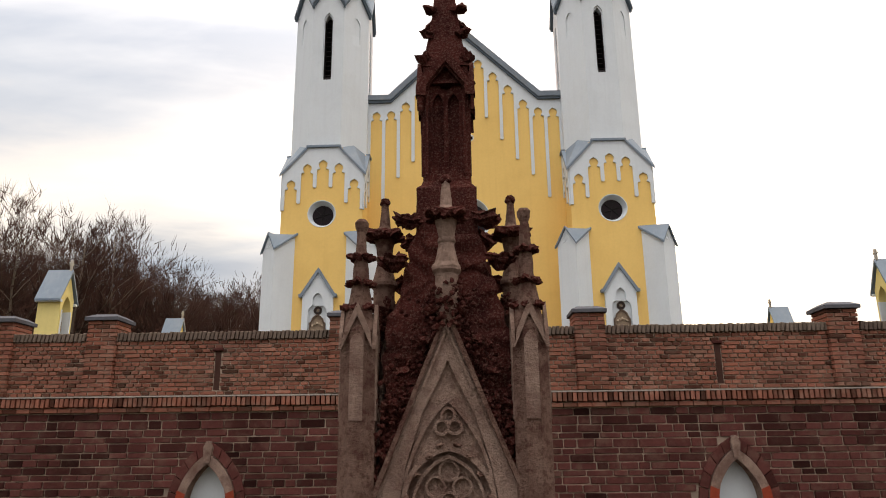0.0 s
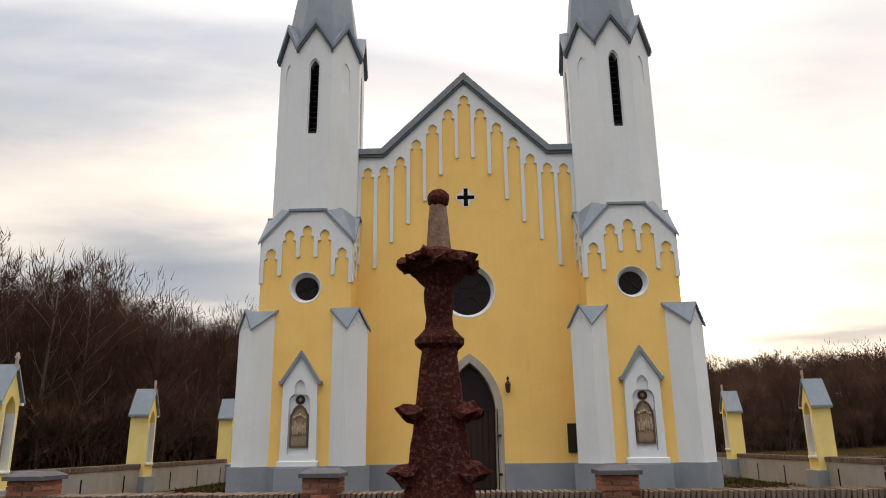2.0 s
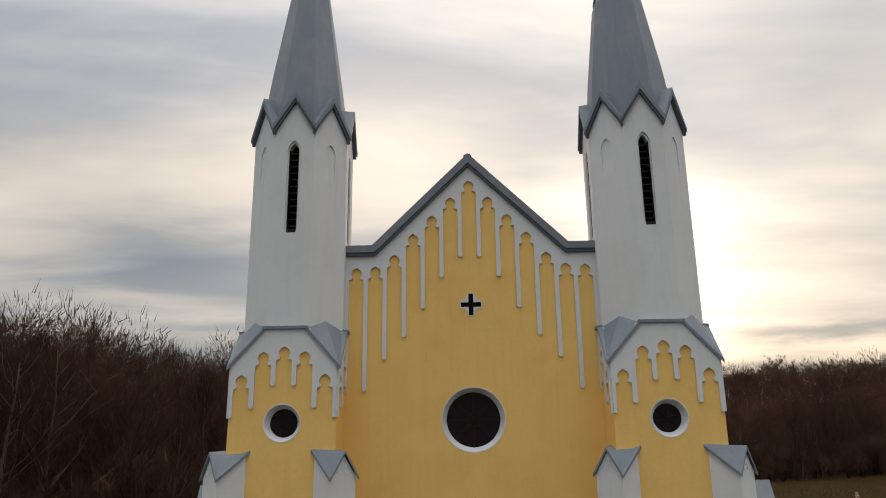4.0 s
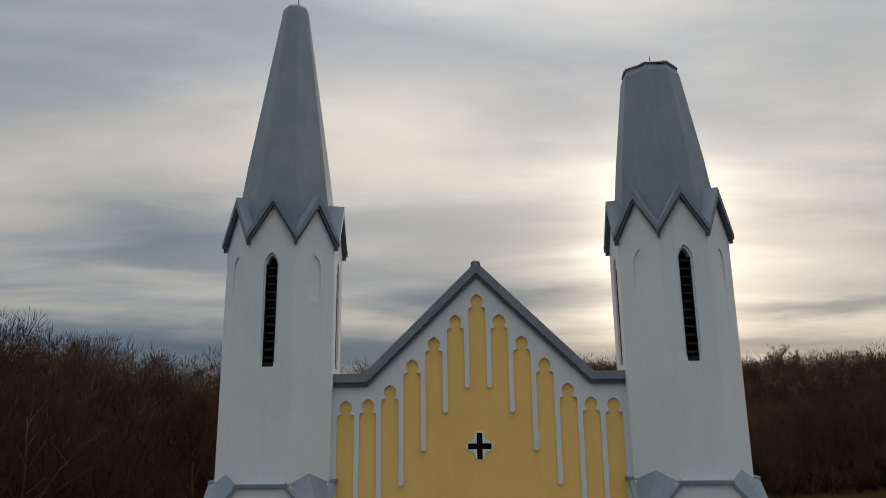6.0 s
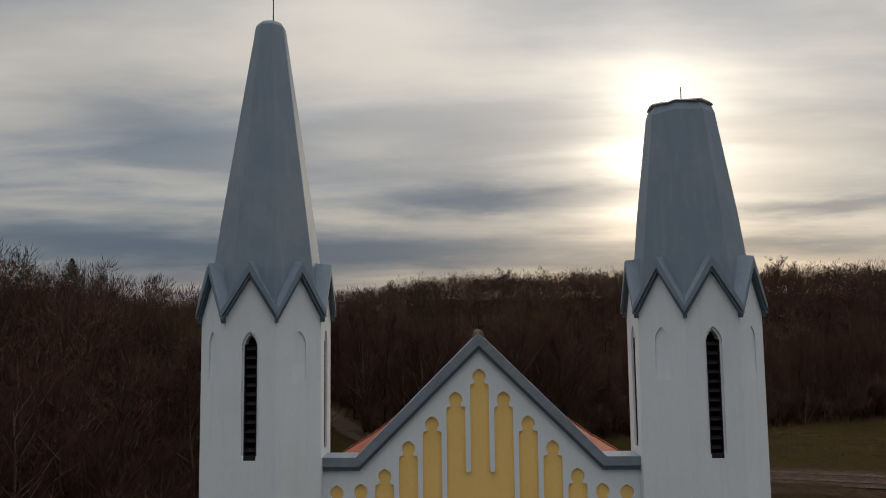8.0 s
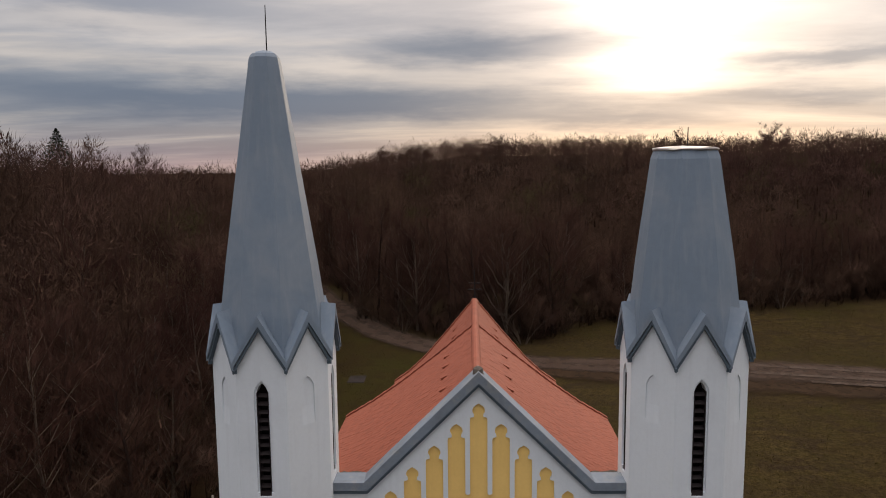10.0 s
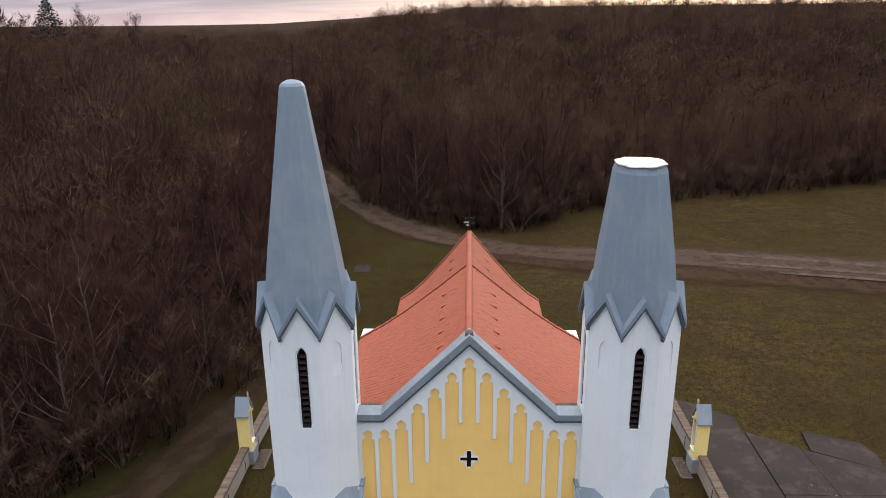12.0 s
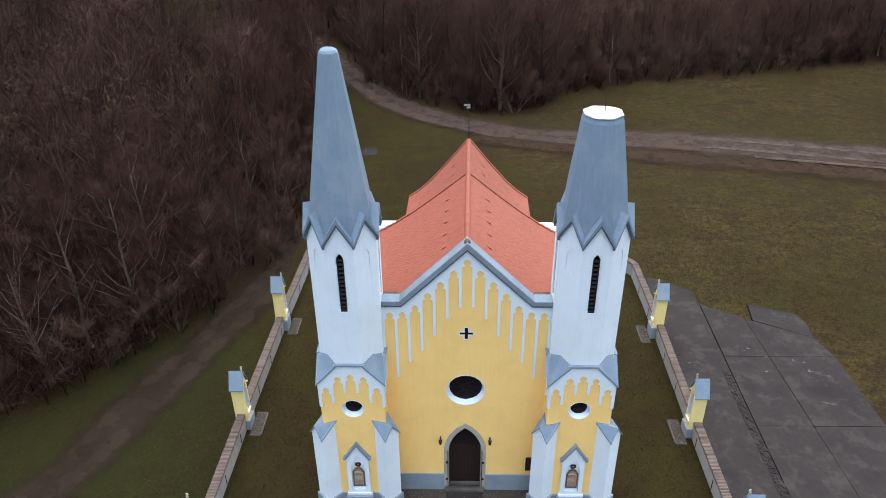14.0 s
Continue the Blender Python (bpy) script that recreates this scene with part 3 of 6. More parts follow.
def comb(centres, tops, bar_ends, slot, outer, lift, to3, lip):
    """The white plate of a blind arcade: slots with trefoil heads between hanging bars. outer: the upper outline from right to left."""
    pts = []
    hw, r = slot / 2, slot * 0.365
    left_end, right_end = outer[-1][0], outer[0][0]
    n = len(centres)
    pts.append((left_end, bar_ends[0]))
    for i, (c, top) in enumerate(zip(centres, tops)):
        shoulder, zc = top - 2 * r * 1.02, top - r * 0.98
        e = bar_ends[i]
        bx = c - hw
        pts += [(bx - 0.025, e - 0.03), (bx, e)] if i else [(bx, e)]
        pts.append((bx, shoulder - 0.05))
        pts.append((bx + 0.012, shoulder - 0.01))
        pts.append((c - r * 0.72, shoulder + 0.012))
        for k in range(11):
            a = math.radians(222 - 264 * k / 10)
            sharp = 0.02 if k == 5 else 0.0
            pts.append((c + r * math.cos(a), zc + r * math.sin(a) + sharp))
        pts += [(c + r * 0.72, shoulder + 0.012), (c + hw - 0.012, shoulder - 0.01), (c + hw, shoulder - 0.05)]
        e = bar_ends[i + 1]
        pts += [(c + hw, e), (c + hw + 0.025, e - 0.03)] if i < n - 1 else [(c + hw, e)]
    pts.append((right_end, bar_ends[-1]))
    pts += outer
    clean = [pts[0]]
    for p in pts[1:]:
        if math.hypot(p[0] - clean[-1][0], p[1] - clean[-1][1]) > 1e-4:
            clean.append(p)
    bm = bmesh.new()
    prism(bm, clean, to3, lift)
    return bm


step = 0.477
centres = [step * (i - 6) for i in range(13)]
tops = [9.28, 9.31, 9.60, 10.14, 10.62, 11.10, 11.55]
tops += tops[-2::-1]
ends = [6.20, 6.27, 7.03, 7.57, 8.26, 9.05, 9.57]
ends = ends + ends[::-1]
part("arcade_plate", comb(centres, tops, ends, 0.375, [(3.17, 9.72), (2.39, 9.72), (0, 12.07), (-2.39, 9.72), (-3.17, 9.72)], 0.05, lambda u, v, d: (u, FY - 0.05 + d, v), 0), WHITE, church, "white blind arcade with trefoil heads")

# coping of the gable, a sheet-covered band with a teal drip edge
def band(outer, inner, y0, y1):
    bm = bmesh.new()
    pts = outer + inner[::-1]
    return prism(bm, pts, lambda u, v, d: (u, y0 + d, v), y1 - y0)


cop_out = [(-3.24, 9.86), (-2.47, 9.86), (0, 12.29), (2.47, 9.86), (3.24, 9.86)]
cop_in = [(-3.24, 9.68), (-2.40, 9.68), (0, 12.04), (2.40, 9.68), (3.24, 9.68)]
part("gable_coping", band(cop_out, cop_in, FY - 0.16, FY + 0.36), OLD_SHEET, church, "weathered blue-grey gable coping")
part("drip_edge", band([(x, z - 0.155) for x, z in cop_out], [(x, z - 0.085) for x, z in cop_in], FY - 0.125, FY - 0.058), TEAL, church)
bm = bmesh.new()
lathe(bm, [(0.12, 12.18), (0.10, 12.31), (0.04, 12.35)], 8, 0, FY + 0.05)
part("apex_stone", roughen(bm, 0.03, 12, 1), KERB, church, "lichened stone at the gable apex")
for s in (-1, 1):
    bm = box(bmesh.new(), min(s * 2.55, s * 3.2), max(s * 2.55, s * 3.2), FY + 0.37, FY + 0.72, 9.55, 9.72)
    part("rubble_ledge", roughen(bm, 0.05, 7, 6), KERB, church, "crumbling rubble behind the coping")

# rose window
def ring(r0, r1, z, y0, y1, n=40, splay=0.0):
    bm = bmesh.new()
    loops = []
    for r, y in ((r1, y0), (r1, y1), (r0 - splay, y1), (r0, y0)):
        loops.append([bm.verts.new((u, y, v)) for u, v in circle(0, z, r, n)])
    for k in range(4):
        a, b = loops[k], loops[(k + 1) % 4]
        for i in range(n):
            bm.faces.new((a[i], a[(i + 1) % n], b[(i + 1) % n], b[i]))
    return bm


rose = part("rose_window", ring(0.745, 0.765, 5.55, FY - 0.006, FY + 0.24, splay=0.105), WHITE, church, "round window in a white splayed reveal")
part("pane", prism(bmesh.new(), circle(0, 5.55, 0.70), lambda u, v, d: (u, FY + 0.225 + d, v), 0.02), GLASS, rose, "dark stained glass")
for k in range(8):
    bm = box(bmesh.new(), -0.018, 0.018, FY + 0.198, FY + 0.222, 0.16, 0.65)
    bmesh.ops.rotate(bm, verts=bm.verts, matrix=Matrix.Rotation(k * math.pi / 4, 3, "Y"))
    bmesh.ops.translate(bm, verts=bm.verts, vec=(0, 0, 5.55))
    part("glazing_bar", bm, IRON, rose)
bm = ring(0.15, 0.18, 5.55, FY + 0.195, FY + 0.222, 20)
part("glazing_ring", bm, IRON, rose)

# cross-shaped light with a white quatrefoil surround
bm = bmesh.new()
q4 = []
for k in range(4):
    a0 = math.pi / 2 * k
    for i in range(9):
        a = a0 - 1.75 + 3.5 * i / 8
        q4.append((0.18 * math.cos(a0) + 0.11 * math.cos(a), 8.325 + 0.195 * math.sin(a0) + 0.11 * math.sin(a)))
prism(bm, q4, lambda u, v, d: (u, FY - 0.012 + d, v), 0.012)
quatrefoil = part("quatrefoil", bm, WHITE, church, "white quatrefoil round the cross-shaped light")
cut(quatrefoil, [prism(bmesh.new(), CROSS,
                       lambda u, v, d: fy(u, v, d - 0.2), 0.6)])
part("cross_light", box(bmesh.new(), -0.3, 0.3, FY + 0.03, FY + 0.06, 8.0, 8.65), BLACK, church)

# portal
bm = bmesh.new()
outer, inner = arch(0.88, 0.0, 2.25, 3.80, 12), arch(0.685, 0.0, 2.25, 3.56, 12)
inner_back = arch(0.665, 0.0, 2.25, 3.52, 12)
loops = [[bm.verts.new((u, FY - 0.03, v)) for u, v in outer], [bm.verts.new((u, FY - 0.03, v)) for u, v in inner], [bm.verts.new((u, FY + 0.34, v)) for u, v in inner_back], [bm.verts.new((u, FY + 0.34, v)) for u, v in outer]]
for k in range(4):
    a, b = loops[k], loops[(k + 1) % 4]
    for i in range(len(a) - 1):
        bm.faces.new((a[i], a[i + 1], b[i + 1], b[i]))
part("door_frame", bm, STONE, church, "grey stone pointed door frame")
door = part("door", prism(bmesh.new(), arch(0.662, 0.18, 2.25, 3.51, 12), lambda u, v, d: (u, FY + 0.30 + d, v), 0.05), DARK_WOOD, church, "dark brown wooden double door")
for s in (-1, 1):
    for k in range(4):
        x = s * (0.083 + 0.160 * k)
        part("plank", box(bmesh.new(), x - 0.074, x + 0.074, FY + 0.275, FY + 0.298, 0.22, 2.28, 0.006), DARK_WOOD, door)
part("transom", box(bmesh.new(), -0.655, 0.655, FY + 0.262, FY + 0.30, 2.29, 2.37), DARK_WOOD, door)
bm = prism(bmesh.new(), [(u * 0.9, v) for u, v in arch(0.66, 2.40, 2.41, 3.42, 10)], lambda u, v, d: (u, FY + 0.285 + d, v), 0.012)
part("fanlight", bm, material("dusty_fanlight_glass", (0.020, 0.012, 0.013), 0.3, (4, 0.3), None, 0.0, 1, spec=0.15), door, "dusty pointed fanlight")
for s in (-1, 1):
    gate = part("gate_leaf", box(bmesh.new(), s * 0.715 - 0.014, s * 0.715 + 0.014, FY - 0.10, FY - 0.075, 0.2, 2.32), IRON, church, "black iron gate post")
    part("hinge", box(bmesh.new(), s * 0.76 - 0.05, s * 0.76 + 0.05, FY - 0.09, FY - 0.03, 1.60, 1.66), IRON, gate)
    part("hinge", box(bmesh.new(), s * 0.76 - 0.05, s * 0.76 + 0.05, FY - 0.09, FY - 0.03, 0.62, 0.68), IRON, gate)
low_gate = part("low_gate", box(bmesh.new(), -0.64, 0.64, FY - 0.10, FY - 0.08, 0.30, 0.325), IRON, church, "low black iron railing across the doorway")
for i in range(15):
    x = -0.60 + 1.2 * i / 14
    part("bar", lathe(bmesh.new(), [(0.008, 0.16), (0.008, 0.40), (0.001, 0.44)], 5, x, FY - 0.09), IRON, low_gate)
part("doorstep", box(bmesh.new(), -0.84, 0.84, FY - 0.22, FY + 0.3, -0.1, 0.16, 0.015), KERB, church, "worn stone doorstep")
part("doorstep", box(bmesh.new(), -0.80, 0.80, FY - 0.95, FY - 0.222, -0.1, 0.05, 0.015), DIRTY_SLAB, church, "worn stone doorstep")
for s in (-1, 1):
    part("plinth", box(bmesh.new(), min(s * 0.872, s * 3.12), max(s * 0.872, s * 3.12), FY - 0.06, FY + 0.5, -0.3, PL, 0.012), PLINTH, church, "blue-grey painted plinth")
part("notice_board", box(bmesh.new(), 2.55, 2.98, FY - 0.06, FY - 0.002, 1.18, 1.92, 0.01), DARK_WOOD, church, "dark brown notice board")
for s in (-1, 1):
    lantern = part("wall_lantern", lathe(bmesh.new(), [(0.015, 2.72), (0.055, 2.76), (0.075, 2.95), (0.08, 2.96), (0.02, 3.05)], 6, s * 1.02, FY - 0.13), LAMP_GLASS, church, "rust-brown wall lantern beside the door")
    part("bracket", box(bmesh.new(), s * 1.02 - 0.012, s * 1.02 + 0.012, FY - 0.13, FY + 0.0, 3.03, 3.06), IRON, lantern)
    part("cap", lathe(bmesh.new(), [(0.01, 3.05), (0.035, 3.08), (0.035, 3.12), (0.005, 3.17)], 6, s * 1.02, FY - 0.13), IRON, lantern)


def octagon(a, z):
    """Corners of an octagon with apothem a, a flat face towards -y first."""
    r = a / math.cos(math.pi / 8)
    return [(r * math.cos(-math.pi / 2 - math.pi / 8 + k * math.pi / 4), r * math.sin(-math.pi / 2 - math.pi / 8 + k * math.pi / 4), z) for k in range(8)]


def turned(bm, k, quarter=math.pi / 4):
    bmesh.ops.rotate(bm, verts=bm.verts, matrix=Matrix.Rotation(k * quarter, 3, "Z"))
    return bm


def moved(bm, x, y, z=0.0):
    bmesh.ops.translate(bm, verts=bm.verts, vec=(x, y, z))
    return bm


OA = 1.20            # apothem of the belfry octagon
Z_LOW, Z_TOP = 6.86, 7.64   # foot and head of the corner roofs


def build_tower(sx, top_z, top_r, lean, rod):
    ox = sx * TX
    # square stage
    bm = bmesh.new()
    h = TH
    base = [(-h, -h), (h, -h), (h, h), (-h, h)]
    lo = [bm.verts.new((x, y, PL)) for x, y in base]
    mid = [bm.verts.new((x, y, Z_LOW)) for x, y in base]
    e = h * math.tan(math.pi / 8)
    top = [bm.verts.new((x, y, Z_TOP)) for x, y in ((-e, -h), (e, -h), (h, -e), (h, e), (e, h), (-e, h), (-h, e), (-h, -e))]
    bm.faces.new(lo[::-1])
    bm.faces.new(top)
    for i in range(4):
        j = (i + 1) % 4
        bm.faces.new((lo[i], lo[j], mid[j], mid[i]))
        bm.faces.new((mid[i], mid[j], top[(2 * i + 1) % 8], top[2 * i]))
        bm.faces.new((mid[i], top[2 * i], top[(2 * i - 1) % 8]))
    moved(bm, ox, TY)
    tower = part("tower", bm, YELLOW, church, "yellow square tower stage")
    cut(tower, [prism(bmesh.new(), circle(ox, 5.50, 0.415, 32), lambda u, v, d: (u, TY - TH - 0.1 + d, v), 0.5)])
    bm = moved(ring(0.408, 0.428, 5.50, TY - TH - 0.006, TY - TH + 0.22, 32, 0.10), ox, 0)
    eye = part("round_window", bm, WHITE, tower, "small round window in a white reveal")
    part("pane", prism(bmesh.new(), circle(ox, 5.50, 0.35, 32), lambda u, v, d: (u, TY - TH + 0.20 + d, v), 0.02), GLASS, eye)
    for k in range(3):
        b = box(bmesh.new(), -0.012, 0.012, -0.012, 0.012, -0.30, 0.30)
        bmesh.ops.rotate(b, verts=b.verts, matrix=Matrix.Rotation(k * math.pi / 3 + 0.2, 3, "Y"))
        part("glazing_bar", moved(b, ox, TY - TH + 0.18, 5.50), IRON, eye)
    # plinth, white arcade plates on three sides
    part("tower_plinth", moved(box(bmesh.new(), -h - 0.06, h + 0.06, -h - 0.06, h + 0.06, -0.3, PL, 0.012), ox, TY), PLINTH, tower, "blue-grey painted plinth")
    cs = [0.48 * (i - 2) for i in range(5)]
    tp = [6.56, 7.08, 7.20, 7.08, 6.56]
    en = [5.62, 5.86, 6.36, 6.36, 5.86, 5.62]
    outer = [(h + 0.002, Z_LOW), (e, Z_TOP - 0.01), (-e, Z_TOP - 0.01), (-h - 0.002, Z_LOW)]
    for k in (0, 1, 3):
        bm = comb(cs, tp, en, 0.372, outer, 0.045, lambda u, v, d: (u, -h - 0.045 + d, v), 0)
        part("arcade_plate", moved(turned(bm, k, math.pi / 2), ox, TY), WHITE, tower, "white blind arcade with trefoil heads")
    # corner roofs
    for k in range(4):
        bm = bmesh.new()
        o = 0.09
        c = Vector((-h - o, -h - o, Z_LOW - 0.10))
        a, b = Vector((-e + 0.02, -h - o, Z_TOP + 0.03)), Vector((-h - o, -e + 0.02, Z_TOP + 0.03))
        m = Vector((-(h + e) / 2 + 0.02, -(h + e) / 2 + 0.02, Z_TOP + 0.22))
        a2, b2 = Vector((-e + 0.05, -h + 0.06, Z_TOP + 0.10)), Vector((-h + 0.06, -e + 0.05, Z_TOP + 0.10))
        low = [p - Vector((0, 0, 0.09)) for p in (c, a, b)]
        vs = [bm.verts.new(p) for p in (c, a, b, m, a2, b2, *low)]
        for f in ((0, 1, 4, 3), (0, 3, 5, 2), (0, 6, 7, 1), (0, 2, 8, 6), (6, 8, 7)):
            bm.faces.new([vs[i] for i in f])
        part("corner_roof", moved(turned(bm, k, math.pi / 2), ox, TY), SLATE, tower, "blue-grey hipped corner roof")
    for k in range(4):
        bm = box(bmesh.new(), -e - 0.02, e + 0.02, -h - 0.10, -h + 0.02, Z_TOP - 0.02, Z_TOP + 0.05)
        part("ledge", moved(turned(bm, k, math.pi / 2), ox, TY), SLATE, tower)
    # belfry
    bm = bmesh.new()
    z0, zc, za = Z_TOP - 0.3, 12.78, 13.50
    b0, b1 = octagon(OA, z0), octagon(OA, zc)
    v0, v1 = [bm.verts.new(p) for p in b0], [bm.verts.new(p) for p in b1]
    mids = [bm.verts.new(((b1[k][0] + b1[(k + 1) % 8][0]) / 2, (b1[k][1] + b1[(k + 1) % 8][1]) / 2, za)) for k in range(8)]
    bm.faces.new(v0[::-1])
    hub = bm.verts.new((0, 0, zc))
    for k in range(8):
        j = (k + 1) % 8
        bm.faces.new((v0[k], v0[j], v1[j], mids[k], v1[k]))
        bm.faces.new((mids[k], v1[j], hub))
        bm.faces.new((v1[k], mids[k], hub))
    moved(bm, ox, TY)
    belfry = part("belfry", bm, WHITE, church, "white octagonal belfry")
    cutters = []
    for k in range(8):
        if k % 2 == 0:
            c = prism(bmesh.new(), arch(0.158, 10.05, 12.10, 12.39, 6), lambda u, v, d: (u, -OA - 0.1 + d, v + (max(0.0, d - 0.1) * 0.3 if v < 10.5 else 0.0)), 0.145)
            cutters.append(moved(turned(c, k), ox, TY))
            c = prism(bmesh.new(), arch(0.120, 9.98, 12.08, 12.33, 6), lambda u, v, d: (u, -OA - 0.1 + d, v), 0.42)
            cutters.append(moved(turned(c, k), ox, TY))
        else:
            c = prism(bmesh.new(), arch(0.15, 10.02, 12.10, 12.38, 6), lambda u, v, d: (u, -OA - 0.1 + d, v + (max(0.0, d - 0.1) * 62.0 if v < 10.5 else 0.0)), 0.128)
            cutters.append(moved(turned(c, k), ox, TY))
    cut(belfry, cutters)
    for k in (0, 2, 6):
        # dark boards added so that the opening's sill and jambs read as shaded
        c = box(bmesh.new(), -0.119, 0.119, -OA + 0.03, -OA + 0.268, 9.985, 10.07)
        part("sill_board", moved(turned(c, k), ox, TY), LOUVRE, belfry, "dark board added as shade on the sill")
        for side in (-1, 1):
            c = box(bmesh.new(), side * 0.1115 - 0.008, side * 0.1115 + 0.008, -OA + 0.035, -OA + 0.268, 10.072, 12.14)
            part("jamb_board", moved(turned(c, k), ox, TY), LOUVRE, belfry, "dark board added as shade on the jamb")
        c = box(bmesh.new(), -0.14, 0.14, -OA + 0.27, -OA + 0.29, 9.97, 12.36)
        part("backing", moved(turned(c, k), ox, TY), BLACK, belfry)
        for i in range(12):
            c = box(bmesh.new(), -0.103, 0.103, -0.05, 0.05, -0.008, 0.008)
            bmesh.ops.rotate(c, verts=c.verts, matrix=Matrix.Rotation(radians(35), 3, "X"))
            part("slat", moved(turned(moved(c, 0, -OA + 0.105, 10.17 + 0.172 * i), k), ox, TY), LOUVRE, belfry)
    # gablets and spire
    spire_base = 12.75
    for k in range(8):
        bm = bmesh.new()
        w = (OA + 0.1) * math.tan(math.pi / 8) + 0.015
        y = -OA - 0.11
        yi = -OA + 0.75
        ap, ev = za + 0.21, zc - 0.02
        f = [(-w, y, ev), (0, y, ap), (w, y, ev), (w, y, ev - 0.13), (0, y, ap - 0.20), (-w, y, ev - 0.13)]
        back = [(-w * 0.75, yi, ev + 0.05), (0, yi, ap + 0.10), (w * 0.75, yi, ev + 0.05)]
        vs = [bm.verts.new(p) for p in f + back]
        for q in ((0, 1, 4, 5), (1, 2, 3, 4), (0, 6, 7, 1), (1, 7, 8, 2)):
            bm.faces.new([vs[i] for i in q])
        u = [bm.verts.new(p) for p in ((-w, y + 0.12, ev - 0.13), (0, y + 0.12, ap - 0.20), (w, y + 0.12, ev - 0.13))]
        bm.faces.new((vs[5], vs[4], u[1], u[0]))
        bm.faces.new((vs[4], vs[3], u[2], u[1]))
        gb = part("gablet", moved(turned(bm, k), ox, TY), SLATE, belfry, "blue-grey gablet over the belfry face")
        t = bmesh.new()
        prism(t, [(-w + 0.02, ev - 0.135), (0, ap - 0.205), (w - 0.02, ev - 0.135), (w - 0.02, ev - 0.215), (0, ap - 0.295), (-w + 0.02, ev - 0.215)], lambda a, b, d: (a, -OA - 0.085 + d, b), 0.09)
        part("drip_edge", moved(turned(t, k), ox, TY), TEAL, gb)
    bm = bmesh.new()
    rings = []
    levels = ((12.60, 1.17, 0.0), (13.0, 1.07, 0.0), (13.6, 0.985, 0.03), (14.6, 0.84, 0.15), (top_z - 0.18, top_r * 1.03, 0.95), (top_z, top_r * 0.93, 1.0))
    for z, a, t in levels:
        if t and z < top_z - 0.3:
            f = (z - 13.0) / (top_z - 13.0)
            a = 1.07 + (top_r * 1.03 - 1.07) * f + 0.02
            t = f
        rings.append([bm.verts.new((x + lean * t, y, zz)) for x, y, zz in octagon(a, z)])
    if top_r < 0.4:
        rings.append([bm.verts.new((x + lean, y, zz)) for x, y, zz in octagon(top_r * 0.78, top_z + 0.075)])
        rings.append([bm.verts.new((x + lean, y, zz)) for x, y, zz in octagon(top_r * 0.50, top_z + 0.125)])
        rings.append([bm.verts.new((x + lean, y, zz)) for x, y, zz in octagon(top_r * 0.18, top_z + 0.15)])
    for a, b in zip(rings, rings[1:]):
        for i in range(8):
            bm.faces.new((a[i], a[(i + 1) % 8], b[(i + 1) % 8], b[i]))
    bm.faces.new(rings[0][::-1])
    bm.faces.new(rings[-1])
    bmesh.ops.bevel(bm, geom=[ed for ed in bm.edges if abs(ed.verts[0].co.z - ed.verts[1].co.z) > 0.2], offset=0.02, segments=1, affect="EDGES")
    spire = part("spire", moved(bm, ox, TY), SLATE, church, "blue-grey sheet-clad truncated spire" if top_r > 0.4 else "blue-grey sheet-clad tapering spire")
    if top_r > 0.4:
        bm = bmesh.new()
        rr = [[bm.verts.new((x + lean, y, zz)) for x, y, zz in octagon(r, z)] for r, z in ((top_r * 0.95, top_z - 0.015), (top_r * 1.0, top_z + 0.01), (top_r * 0.98, top_z + 0.035))]
        for a, b in zip(rr, rr[1:]):
            for i in range(8):
                bm.faces.new((a[i], a[(i + 1) % 8], b[(i + 1) % 8], b[i]))
        c = bm.verts.new((lean - 0.05, 0, top_z + 0.10))
        for i in range(8):
            bm.faces.new((rr[2][i], rr[2][(i + 1) % 8], c))
        roughen(bm, 0.035, 5, 2)
        part("cover_plate", moved(bm, ox, TY), BARE_METAL, spire, "bright sheet-metal cover on the cut spire")
    part("lightning_rod", lathe(bmesh.new(), [(0.014, top_z), (0.009, top_z + rod)], 5, ox + lean + 0.05, TY), IRON, spire, "thin lightning rod")
    # diagonal buttresses with gabled sheet caps
    for k, (cx, cy) in enumerate(((-h, -h), (h, -h), (h, h), (-h, h))):
        if (k == 2 and sx < 0) or (k == 3 and sx > 0):
            continue
        bm = bmesh.new()
        w, L = 0.325, 0.34
        # local: u along the diagonal outwards, v across
        def P(u, v, z, k=k, cx=cx, cy=cy):
            du = Vector((math.copysign(1, cx), math.copysign(1, cy))) / math.sqrt(2)
            dv = Vector((-du.y, du.x))
            q = Vector((cx, cy)) + du * u + dv * v
            return (ox + q.x, TY + q.y, z)
        ze, zr, zi = 4.34, 4.85, 4.86
        bpts = [(-0.45, -w), (L, -w), (L, w), (-0.45, w)]
        lo = [bm.verts.new(P(u, v, PL)) for u, v in bpts]
        hi = [bm.verts.new(P(-0.45, -w, zi)), bm.verts.new(P(L, -w, ze)), bm.verts.new(P(L, w, ze)), bm.verts.new(P(-0.45, w, zi))]
        rg = [bm.verts.new(P(-0.45, 0, 4.70)), bm.verts.new(P(L, 0, zr - 0.05))]
        for f in ((lo[0], lo[1], hi[1], hi[0]), (lo[1], lo[2], hi[2], rg[1], hi[1]), (lo[2], lo[3], hi[3], hi[2]), (lo[3], lo[0], hi[0], rg[0], hi[3]), (hi[0], hi[1], rg[1], rg[0]), (hi[2], hi[3], rg[0], rg[1]), tuple(lo[::-1])):
            bm.faces.new(f)
        bt = part("buttress", bm, WHITE, tower, "white diagonal buttress")
        bm = bmesh.new()
        o = 0.06
